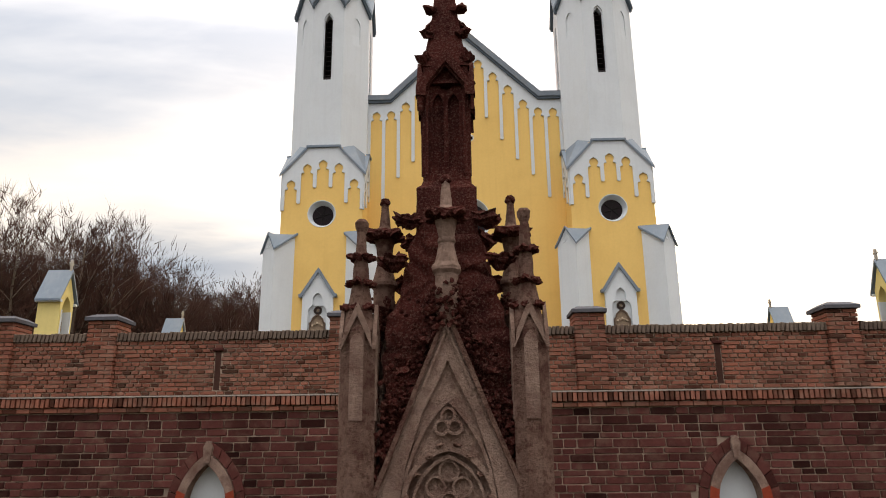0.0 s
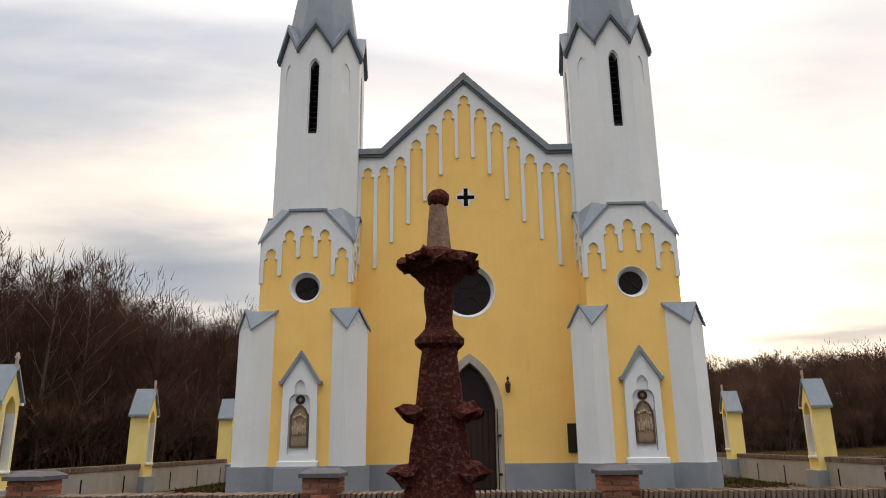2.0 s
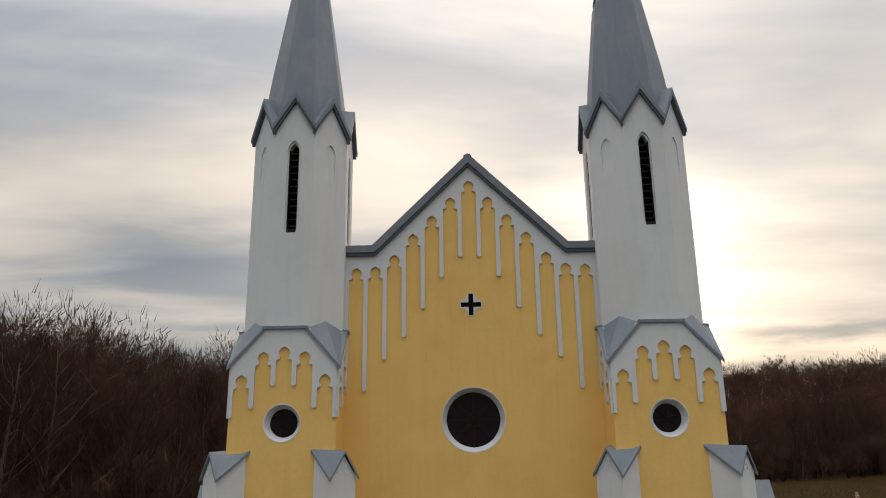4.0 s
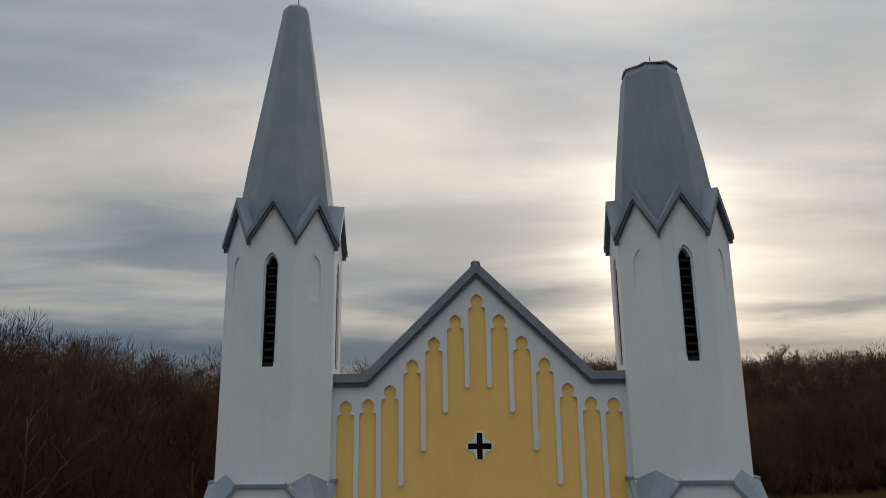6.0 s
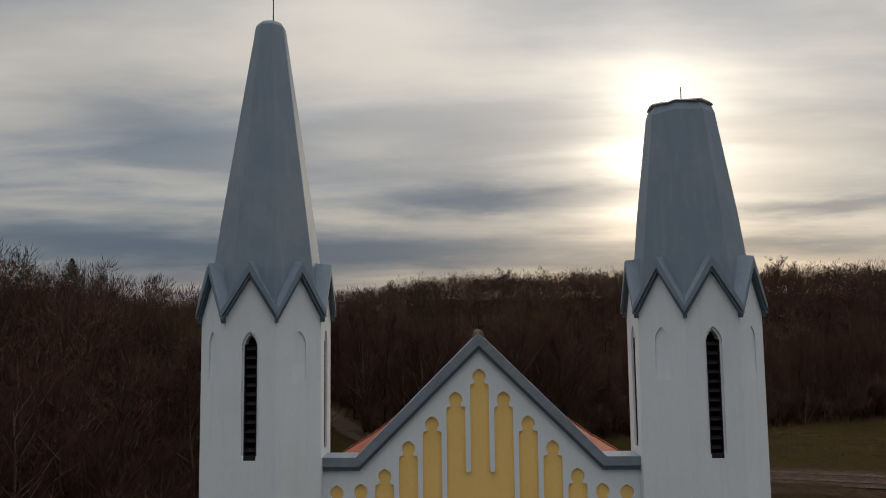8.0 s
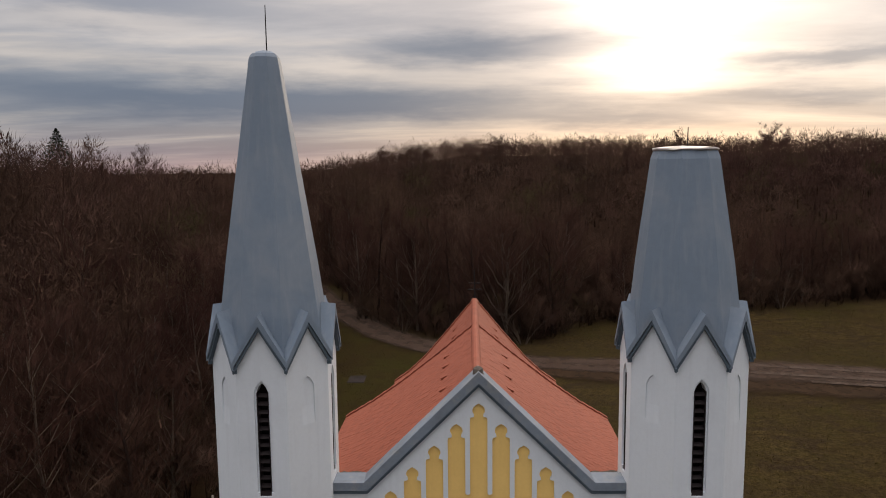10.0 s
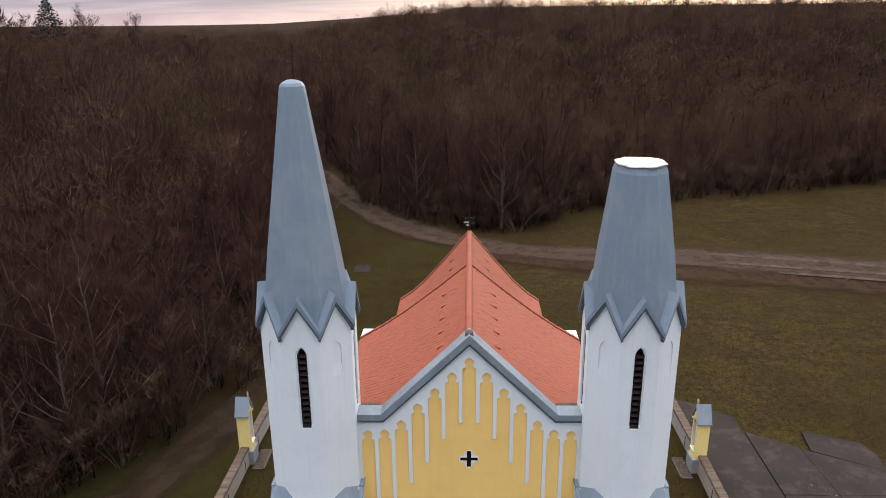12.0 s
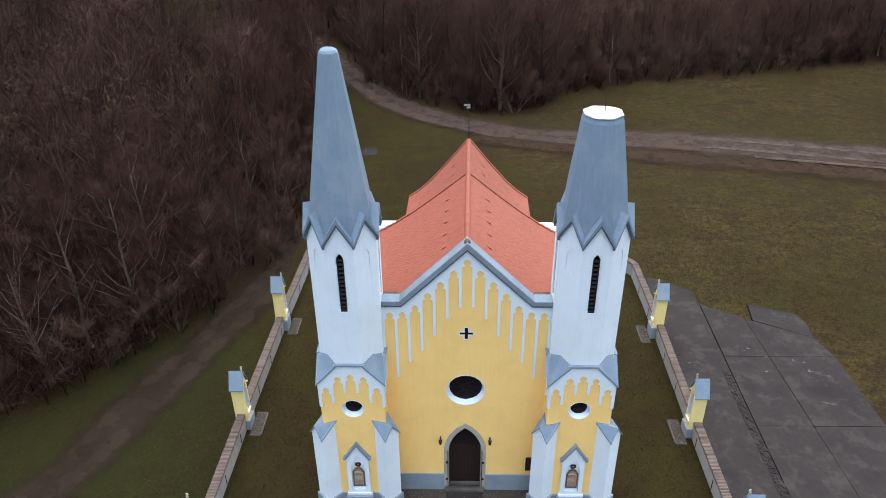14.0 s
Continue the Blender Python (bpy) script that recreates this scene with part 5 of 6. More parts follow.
# ---- stations of the cross along the wall ----
def build_station():
    st = thing("station", (0, 0, 0), "pale yellow gabled wayside station with a blue-grey roof", "shrine", "stations along the churchyard wall")
    # local: front towards +x, width along y
    hw, dp = 0.31, 0.29
    bm = bmesh.new()
    out = [(-hw, 0.55), (hw, 0.55), (hw * 0.95, 2.50), (0, 3.14), (-hw * 0.95, 2.50)]
    prism(bm, out, lambda u, v, d: (dp - d, u, v), 2 * dp)
    body = part("body", bm, PALE_YELLOW, st)
    cut(body, [prism(bmesh.new(), arch(0.19, 0.98, 2.20, 2.58, 7), lambda u, v, d: (dp + 0.1 - d, u, v), 0.34)])
    bm = prism(bmesh.new(), arch(0.188, 0.985, 2.20, 2.575, 7), lambda u, v, d: (dp - 0.225 - d, u, v), 0.012)
    part("niche_back", bm, WHITE, body, "white niche")
    part("relief", prism(bmesh.new(), [(-0.15, 1.15), (0.15, 1.15), (0.15, 1.9), (0.08, 2.05), (0, 2.1), (-0.08, 2.05), (-0.15, 1.9)], lambda u, v, d: (dp - 0.16 - d, u, v), 0.06), RELIEF, body, "brown relief plaque")
    for s in (-1, 1):
        part("niche_jamb", box(bmesh.new(), dp - 0.2, dp + 0.015, s * 0.205 - 0.018, s * 0.205 + 0.018, 0.96, 2.20), WHITE, body, "white niche edge")
    part("niche_sill", box(bmesh.new(), dp - 0.2, dp + 0.06, -0.24, 0.24, 0.90, 0.97, 0.01), WHITE, body)
    part("plinth", box(bmesh.new(), -dp - 0.06, dp + 0.10, -hw - 0.07, hw + 0.07, -0.3, 0.56, 0.015), PLINTH, st, "grey plinth")
    bm = bmesh.new()
    e, xo = 0.42, dp + 0.06
    prism(bm, [(-e, 2.40), (0, 3.20), (e, 2.40), (e, 2.46), (0, 3.29), (-e, 2.46)], lambda u, v, d: (xo - d, u, v), 2 * xo - 0.03)
    part("roof", bm, SLATE, st, "blue-grey sheet saddle roof")
    for s in (-1, 1):
        part("eave_moulding", box(bmesh.new(), -dp - 0.03, dp + 0.05, s * 0.345 - 0.04, s * 0.345 + 0.04, 2.38, 2.44), WHITE, st)
    crs = part("cross", box(bmesh.new(), xo - 0.10, xo - 0.04, -0.03, 0.03, 3.25, 3.55, 0.008), STONE, st, "small stone cross")
    part("arm", box(bmesh.new(), xo - 0.095, xo - 0.045, -0.08, 0.08, 3.42, 3.47, 0.008), STONE, crs)
    return st


station = build_station()
spots = [(-10.52, 17.5, 0), (-10.48, 24.8, 0), (-10.36, 32.75, 0), (10.85, 17.95, 180), (10.82, 24.5, 180), (10.98, 32.2, 180)]
station.matrix_basis = pose(*spots[0][:2], 0, 0, 0, 0)
for x, y, a in spots[1:]:
    copy_thing(station, pose(x, y, 0.17 if y > 30 else 0.0, 0, 0, a))
for x, y, a in spots:
    s = 1 if a == 0 else -1
    bm = box(bmesh.new(), -0.25, 0.25, -0.75, 0.75, -0.15, 0.045)
    me_bed = finish("gravel_bed", roughen(bm, 0.01, 4, 3), GRAVEL, None, "gravel bed with a stone edge before the station", False, "gravel bed", "", "beds before the stations")
    me_bed.matrix_basis = pose(x + s * 0.64, y, 0)
    for yy in (-0.77, 0.77):
        part("kerb", box(bmesh.new(), -0.25, 0.25, yy - 0.03, yy + 0.03, -0.1, 0.065, 0.01), KERB, me_bed)
    part("kerb", box(bmesh.new(), 0.28 * s - 0.03, 0.28 * s + 0.03, -0.735, 0.735, -0.1, 0.065, 0.01), KERB, me_bed)

# loose pebbles on the beds and before the portal
rest = Pile()


def pebble(x, y, z):
    k = rng.uniform(0.018, 0.05)
    rest.add(Matrix.LocRotScale((x, y, z), Euler((rng.uniform(-0.4, 0.4), rng.uniform(-0.4, 0.4), rng.uniform(0, 3.1))), (k, k * rng.uniform(0.6, 1.0), k * 0.6)))


for x, y, a in spots:
    for _ in range(90):
        pebble(x + (0.64 if a == 0 else -0.64) + rng.uniform(-0.24, 0.24), y + rng.uniform(-0.72, 0.72), 0.052)
for _ in range(620):
    pebble(CX + rng.uniform(-2.7, 2.7), rng.uniform(19.3, FY - 0.12), 0.036)
tagged(rest.done("pebbles", PEBBLE, None, "loose mixed pebbles on gravel beside the church"), category="gravel")

# gravel before the portal
bm = bmesh.new()
box(bm, -2.75, 2.75, 19.2, FY - 0.08, -0.1, 0.03)
finish("gravel_apron", roughen(bm, 0.012, 3, 6), GRAVEL, None, "brown gravel before the church door", False, "gravel", "structure")

# ---- concrete apron outside the wall ----
def slab(name, pts, top, label):
    bm = bmesh.new()
    a = [bm.verts.new((x, y, top)) for x, y in pts]
    b = [bm.verts.new((x, y, top - 0.4)) for x, y in pts]
    bm.faces.new(a)
    for i in range(len(a)):
        j = (i + 1) % len(a)
        bm.faces.new((a[j], a[i], b[i], b[j]))
    return finish(name, bm, CONCRETE, None, label, False, "pavement", "structure")


T = 0.06
slab("pavement", [(11.35, 38.6), (12.6, 38.0), (14.3, 36.6), (13.65, 27.6), (13.35, 12.6), (11.1, 12.6), (11.35, 30)], T, "stained concrete strip along the churchyard wall")
for k, (ya, yb) in enumerate(((12.6, 18.9), (18.93, 24.9), (24.93, 30.2), (30.23, 35.6))):
    xl = lambda y: 13.72 + 0.05 * (y - 12.6) / 1.7
    xm = lambda y: 17.0 - 0.02 * (y - 12.6)
    xr = lambda y: 20.2 + 0.9 * smooth01(24, 12, y)
    top_l = [(xl(ya), ya), (xm(ya), ya), (xm(yb), yb if k < 3 else 33.75), (xl(yb), yb if k < 3 else 35.2)]
    top_r = [(xm(ya) + 0.03, ya), (xr(ya), ya), (xr(yb) if k < 3 else 19.8, yb if k < 3 else 31.95), (xm(yb) + 0.03, yb if k < 3 else 33.72)]
    slab("pavement", top_l, T + 0.012 * (k % 2), "stained concrete slab with dark joints")
    slab("pavement", top_r, T + 0.01 * ((k + 1) % 2), "stained concrete slab with dark joints")
slab("pavement", [(17.0, 33.62), (19.78, 32.0), (20.0, 33.2), (19.75, 34.25), (17.3, 35.3)], T - 0.02, "small outlying concrete slab")
slab("pavement", [(13.38, 12.6), (13.70, 12.6), (14.12, 27.6), (14.36, 35.2), (14.26, 36.2), (13.68, 27.6)], T - 0.03, "narrow dirty gutter strip between concrete slabs")
rest = Pile()
for i in range(420):
    y = rng.uniform(12.8, 29.0)
    x = 13.40 + (y - 12.6) * 0.020 + rng.uniform(0.02, 0.36)
    k = rng.uniform(0.05, 0.17)
    rest.add(Matrix.LocRotScale((x, y, T - 0.02), Euler((rng.uniform(-0.3, 0.3), rng.uniform(-0.3, 0.3), rng.uniform(0, 3))), (k, k * rng.uniform(0.5, 1.0), 0.07)))
rubble = tagged(rest.done("broken_concrete", CONCRETE, None, "broken concrete and rubble in the gutter strip"), category="rubble")


def patch(cx, cy, lx, ly, ang):
    """A pale scraped patch with a ragged edge."""
    bm = bmesh.new()
    vs = []
    for i in range(18):
        t = 2 * math.pi * i / 18
        k = rng.uniform(0.7, 1.1)
        u, v = lx * k * math.cos(t), ly * k * math.sin(t)
        c, s = math.cos(radians(ang)), math.sin(radians(ang))
        vs.append(bm.verts.new((cx + u * c - v * s, cy + u * s + v * c, T + 0.02)))
    bm.faces.new(vs)
    finish("scraped_patch", bm, SCRAPE, None, "pale scraped patch on the concrete", False, "patch", "structure")


for cx, cy, lx, ly, ang in ((15.9, 30.6, 0.75, 0.05, -12), (16.1, 30.25, 0.8, 0.04, -12), (15.7, 30.9, 0.6, 0.035, -10), (16.3, 29.2, 0.55, 0.045, -8), (16.25, 28.9, 0.5, 0.04, -8), (18.8, 28.7, 1.0, 0.22, -38), (18.0, 29.8, 0.5, 0.10, -20), (12.4, 29.6, 0.35, 0.18, 5), (18.2, 26.5, 0.8, 0.04, -18)):
    patch(cx, cy, lx, ly, ang)
finish("manhole_slab", box(bmesh.new(), -8.9, -7.6, 58.8, 60.6, -0.2, 0.03, 0.02), DIRTY_SLAB, None, "dirty flat concrete slab in the grass", False, "slab", "structure")


# small guide post beside the dirt road
gz = height(0.78, 69.25)
guide = thing("guide_post", (0.78, 69.25, gz), "small wooden guide post with white boards by the road", "signpost")
part("post", box(bmesh.new(), -0.05, 0.05, -0.05, 0.05, -0.2, 1.32, 0.01), BARK, guide, "brown wooden post")
for u0, u1, z0, tilt_deg in ((-0.38, 0.24, 1.16, 0), (-0.12, 0.26, 0.90, -12)):
    bm = box(bmesh.new(), u0, u1, -0.085, -0.055, 0, 0.17, 0.004)
    bmesh.ops.rotate(bm, verts=bm.verts, matrix=Matrix.Rotation(radians(tilt_deg), 3, "Y"))
    part("sign_board", moved(bm, 0, 0, z0), BARE_METAL, guide, "white weathered sign board")

# ---- sandstone monument before the wall ----
MX, MY = -0.10, 4.07
mon = thing("monument", (MX, MY, -4.0), "weathered mossy Gothic sandstone monument with pinnacles", "monument")
mon.matrix_basis = pose(MX, MY, -3.98)


def mpart(name, bm, mat, parent, label="", rough=0.006, scale=22.0, cuts=0, smooth=False):
    roughen(bm, rough, scale, cuts, seed=len(bm.verts) * 0.013)
    moved(bm, 0, 0, 4.0)
    return part(name, bm, mat, parent, label, smooth)


def lump(r, sx=1.0, sy=1.0, sz=1.0, x=0.0, y=0.0, z=0.0):
    bm = bmesh.new()
    bmesh.ops.create_icosphere(bm, subdivisions=1 if r < 0.016 else 2, radius=r)
    for v in bm.verts:
        v.co = Vector((v.co.x * sx + x, v.co.y * sy + y, v.co.z * sz + z))
    return bm


def merge(*bms):
    out = bmesh.new()
    for b in bms:
        me = bpy.data.meshes.new("tmp")
        b.to_mesh(me)
        b.free()
        out.from_mesh(me)
        bpy.data.meshes.remove(me)
    return out


def leafy(x, y, z, a, size=1.0, seed=0):
    """A curled, lobed stone leaf that grows outwards along the bearing a."""
    rr = random.Random(seed * 7 + int(1000 * z))
    bm = bmesh.new()
    bmesh.ops.create_icosphere(bm, subdivisions=3 if size > 1.3 else 2, radius=1.0)
    ph, lobes = rr.uniform(0, 6.28), rr.choice((4, 5, 6))
    for v in bm.verts:
        t = math.atan2(v.co.y, v.co.x)
        k = 1.0 + 0.24 * math.sin(lobes * t + ph) + 0.16 * math.sin(9 * v.co.z + ph)
        al, ac, up_ = v.co.x * 0.052 * k, v.co.y * 0.036 * k, v.co.z * 0.026 * k
        up_ += 5.0 * max(al, 0.0) ** 2 - 0.25 * al + 0.006 * math.sin(90 * ac + ph)
        al, ac, up_ = al * size, ac * size, up_ * size
        v.co = Vector((x + al * math.cos(a) - ac * math.sin(a), y + al * math.sin(a) + ac * math.cos(a), z + up_))
    return bm


def square(profile, turn=math.pi / 4):
    return lathe(bmesh.new(), [(r * math.sqrt(2), z) for r, z in profile], 4, turn=turn)


# finial
fin = mpart("finial", lathe(bmesh.new(), [(0.05, 1.92), (0.054, 1.87), (0.044, 1.81), (0.05, 1.77), (0.086, 1.735), (0.084, 1.715), (0.060, 1.695), (0.058, 1.66)][::-1], 10), MOSSY, mon, "mossy stem of the finial", 0.005, 30, 1)
mpart("stem", lathe(bmesh.new(), [(0.046, 2.02), (0.040, 2.10), (0.030, 2.22)], 8), PALE_STONE, fin, "", 0.004, 40, 1)
mpart("ball", lump(0.042, 1, 1, 0.95, 0, 0, 2.245), MOSSY, fin, "mossy stone ball", 0.004, 30)
mpart("leaf_ring", lathe(bmesh.new(), [(0.05, 1.92), (0.085, 1.955), (0.115, 1.985), (0.105, 2.03), (0.06, 2.05)], 12), MOSSY, fin, "", 0.012, 24, 1)
for k in range(12):
    a = 2 * math.pi * (k + 0.3) / 12
    mpart("leaf", leafy(0.098 * math.cos(a), 0.098 * math.sin(a), 1.995 + 0.008 * (k % 3), a, 0.95, k), MOSSY, fin, "", 0.008, 60)
# spirelet with crockets
spirelet = mpart("spirelet", square([(0.150, 1.05), (0.124, 1.15), (0.102, 1.29), (0.082, 1.47), (0.056, 1.70)]), MOSSY, mon, "blackened stone spirelet", 0.006, 26, 5)
for z, r in ((1.485, 0.088), (1.295, 0.110), (1.10, 0.146)):
    for k in range(4):
        a = math.pi / 4 + k * math.pi / 2
        q = r * 1.28
        bm = leafy((q + 0.012) * math.cos(a), (q + 0.012) * math.sin(a), z, a, 1.05, k)
        mpart("crocket", bm, MOSSY, spirelet, "", 0.010, 40)
# shaft with a traceried blind arch on each side
bm = bmesh.new()
box(bm, -0.139, 0.139, -0.139, 0.139, 4.26, 5.10)
shaft = part("shaft", bm, MOSSY, mon, "blackened shaft with blind tracery")
cut(shaft, [turned(prism(bmesh.new(), arch(0.104, 4.34, 4.89, 5.05, 8), lambda u, v, d: (u, -0.22 + d, v), 0.135), k, math.pi / 2) for k in range(4)])
for k in range(4):
    bm = prism(bmesh.new(), arch(0.103, 4.35, 4.89, 5.045, 8), lambda u, v, d: (u, -0.116 + d, v), 0.026)
    tracery = part("tracery", turned(bm, k, math.pi / 2), MOSSY, shaft)
    holes = [prism(bmesh.new(), [(u + s * 0.048, v) for u, v in arch(0.034, 4.39, 4.80, 4.875, 6)], lambda u, v, d: (u, -0.2 + d, v), 0.3) for s in (-1, 1)]
    holes.append(prism(bmesh.new(), circle(0, 4.935, 0.040, 14), lambda u, v, d: (u, -0.2 + d, v), 0.3))
    cut(tracery, [turned(h, k, math.pi / 2) for h in holes])
    # slim rolls along the edges of the panel
    for s in (-1, 1):
        bm = lathe(bmesh.new(), [(0.011, 0.33), (0.011, 0.88)], 6, s * 0.114, -0.141)
        mpart("roll", turned(bm, k, math.pi / 2), MOSSY, shaft, "", 0.003, 40, 1)
    bm = bmesh.new()
    prism(bm, [(-0.182, 0.835), (-0.142, 0.88), (0, 1.065), (0.142, 0.88), (0.182, 0.835), (0.182, 0.905), (0.0, 1.155), (-0.182, 0.905)], lambda u, v, d: (u, -0.178 + d, v), 0.06)
    gab = mpart("gable", turned(bm, k, math.pi / 2), MOSSY, mon, "mossy stone gable", 0.006, 22, 2)
    bm = prism(bmesh.new(), [(-0.155, 0.87), (-0.128, 0.88), (0, 1.045), (0.128, 0.88), (0.155, 0.87), (0, 1.10)], lambda u, v, d: (u, -0.158 + d, v), 0.03)
    mpart("inner_moulding", turned(bm, k, math.pi / 2), MOSSY, gab, "", 0.003, 30, 1)
    bm = prism(bmesh.new(), [(-0.150, 0.93), (0.150, 0.93), (0, 1.135)], lambda u, v, d: (u, -0.080 + d, v), 0.08)
    mpart("gable_roof", turned(bm, k, math.pi / 2), MOSSY, gab, "", 0.004, 22, 1)
    # weathered strip that hangs under the eaves
    bm = box(bmesh.new(), 0.156, 0.172, -0.172, -0.140, 0.74, 0.86)
    mpart("eaves_drop", turned(bm, k, math.pi / 2), MOSSY, gab, "", 0.005, 30, 2)
mpart("shaft_base", square([(0.178, -0.14), (0.176, 0.235), (0.150, 0.262), (0.140, 0.29)]), MOSSY, mon, "blackened block under the shaft", 0.006, 22, 4)
# lower body, heavily overgrown
mpart("body", square([(0.345, -1.55), (0.345, -0.80), (0.335, -0.66), (0.285, -0.47), (0.235, -0.30), (0.205, -0.10), (0.17, -0.04)]), MOSSY, mon, "overgrown dark core of the monument", 0.035, 12, 16)
mpart("foot", square([(0.62, -4.1), (0.62, -3.7), (0.50, -3.65), (0.46, -1.5)]), PALE_STONE, mon, "sandstone base of the monument", 0.008, 12, 3)
mr = random.Random(3)
for k in range(4):
    # a few raking crockets, and moss in fine cushions either side of the gable
    for s in (-1, 1):
        for j in range(5):
            u, z = s * (0.03 + 0.075 * j), -0.56 - 0.160 * j
            bm = leafy(u + s * 0.05, -0.415 + mr.uniform(-0.02, 0.02), z + 0.02, 0.4 if s > 0 else math.pi - 0.4, 0.80, j)
            mpart("crocket", turned(bm, k, math.pi / 2), MOSSY, mon, "", 0.012, 50)
        cushions = []
        for _ in range(330 if k != 2 else 60):
            z = mr.uniform(-1.46, -0.40)
            u = max(0.0, (-0.56 - z) * 0.44) + abs(mr.gauss(0, 0.095))
            r = mr.uniform(0.007, 0.0158)
            cushions.append(lump(r, 1.1, 1, mr.uniform(0.8, 1.3), s * min(u, 0.42), -mr.uniform(0.385, 0.425) + 0.35 * max(0.0, z + 0.62), z))
        tagged(mpart("moss", turned(merge(*cushions), k, math.pi / 2), MOSSY, mon, "dark moss cushions", 0.010, 60), kind="stuff")
    # moss crown and broken ornament over the apex
    bm = merge(*[lump(mr.uniform(0.008, 0.0158), 1, 1, mr.uniform(0.8, 1.3), mr.gauss(0, 0.045), -mr.uniform(0.37, 0.45), mr.uniform(-0.62, -0.44)) for _ in range(70)])
    tagged(mpart("moss", turned(bm, k, math.pi / 2), MOSSY, mon, "grey lichened ornament over the gable", 0.012, 50), kind="stuff")
    # gable: a broad plain splay round a sunk panel with tracery
    bm = prism(bmesh.new(), [(-0.385, -1.52), (0.385, -1.52), (0.0, -0.57)], lambda u, v, d: (u, -0.425 + d, v), 0.12)
    face = mpart("gable_face", turned(bm, k, math.pi / 2), PALE_STONE, mon, "pale sandstone gable with tracery", 0.0, 14)
    panel = [(-0.255, 2.46), (0.255, 2.46), (0.215, 2.68), (0.135, 2.93), (0.045, 3.10), (0.0, 3.20), (-0.045, 3.10), (-0.135, 2.93), (-0.215, 2.68)]
    cut(face, [turned(prism(bmesh.new(), [(u, v) for u, v in panel], lambda u, v, d: (u * (1 - 0.8 * max(0.0, d - 0.05)), -0.475 + d, v), 0.073), k, math.pi / 2)])
    for s in (-1, 1):
        bm = prism(bmesh.new(), [(0, -0.525), (s * 0.412, -1.53), (s * 0.385, -1.53), (0, -0.585)], lambda u, v, d: (u, -0.448 + d, v), 0.06)
        mpart("raking_moulding", turned(bm, k, math.pi / 2), MID_STONE, face, "", 0.006, 16, 3)
        bm = prism(bmesh.new(), [(0, -0.615), (s * 0.135, -0.945), (s * 0.120, -0.945), (0, -0.65)], lambda u, v, d: (u, -0.436 + d, v), 0.02)
        mpart("inner_moulding", turned(bm, k, math.pi / 2), PALE_STONE, face, "", 0.003, 16, 2)
    for du, dz, r in ((0, -1.075, 0.036), (-0.034, -1.135, 0.036), (0.034, -1.135, 0.036)):
        bm = ring(r * 0.74, r * 1.15, dz, -0.432, -0.385, 16)
        for v in bm.verts:
            v.co.x += du
        mpart("trefoil", turned(bm, k, math.pi / 2), PALE_STONE, face, "", 0.003, 30)
    for hw, spring, apex, wth, y in ((0.235, -1.52, -0.985, 0.016, -0.425), (0.235, -1.50, -1.215, 0.024, -0.448), (0.185, -1.52, -1.265, 0.014, -0.436)):
        o, i2 = arch(hw, -1.54, spring, apex, 10), arch(hw - wth, -1.54, spring, apex - wth * 1.5, 10)
        bm = bmesh.new()
        loops = [[bm.verts.new((u, yy, v)) for u, v in pts] for pts, yy in ((o, -0.385), (o, y), (i2, y), (i2, -0.385))]
        for a, b in zip(loops, loops[1:]):
            for i in range(len(a) - 1):
                bm.faces.new((a[i], a[i + 1], b[i + 1], b[i]))
        mpart("arch_moulding", turned(bm, k, math.pi / 2), PALE_STONE, face, "", 0.003, 30)
    for s in (-1, 1):
        for j in range(4):
            bm = leafy(s * (0.045 + 0.055 * j), -0.445, -1.225 - 0.045 * j - 0.012 * j * j, 0.6 if s > 0 else math.pi - 0.6, 0.42, j)
            mpart("crocket", turned(bm, k, math.pi / 2), MID_STONE, face, "", 0.004, 60)
    for du, dz, r in ((0, -1.345, 0.052), (-0.066, -1.42, 0.052), (0.066, -1.42, 0.052), (0, -1.49, 0.05)):
        bm = ring(r * 0.78, r, dz, -0.425, -0.385, 18)
        for v in bm.verts:
            v.co.x += du
        mpart("foil", turned(bm, k, math.pi / 2), PALE_STONE, face, "", 0.003, 30)
    # pinnacle before each face
    far_out = 0.37 if k == 0 else 0.38
    px, py = far_out * math.sin(k * math.pi / 2), -far_out * math.cos(k * math.pi / 2)
    bm = lathe(bmesh.new(), [(0.060, -0.60), (0.067, -0.34), (0.083, -0.318), (0.083, -0.300), (0.068, -0.275), (0.051, -0.205), (0.045, -0.165), (0.051, -0.158), (0.051, -0.142), (0.045, -0.135), (0.056, -0.07), (0.070, -0.02), (0.076, 0.0), (0.052, 0.03), (0.036, 0.05), (0.021, 0.195)], 8, px, py, math.pi / 8)
    pin = mpart("pinnacle", bm, PALE_STONE if k == 0 else MID_STONE, mon, "pale stone pinnacle with a leaf capital" if k == 0 else "mossy pinnacle with a leaf capital", 0.005, 34, 2)
    mpart("knob", merge(lump(0.030, 1, 1, 0.8, px, py, 0.215), lump(0.018, 1, 1, 1, px + 0.016, py - 0.012, 0.20), lump(0.018, 1, 1, 1, px - 0.016, py - 0.01, 0.20)), MOSSY, pin, "", 0.006, 40)
    slab = square([(0.06, -0.035), (0.086, -0.015), (0.088, 0.010), (0.055, 0.028)])
    mpart("abacus", moved(slab, px, py), MOSSY, pin, "blackened stone slab", 0.014, 34, 4)
    for i in range(8):
        t = math.pi / 4 * i
        if i % 2:
            b = leafy(px + 0.090 * math.cos(t), py + 0.090 * math.sin(t), -0.008, t, 1.0, k)
        else:
            b = leafy(px + 0.070 * math.cos(t), py + 0.070 * math.sin(t), -0.02, t, 0.9, k)
        mpart("leaf", b, MOSSY, pin, "", 0.010, 50)
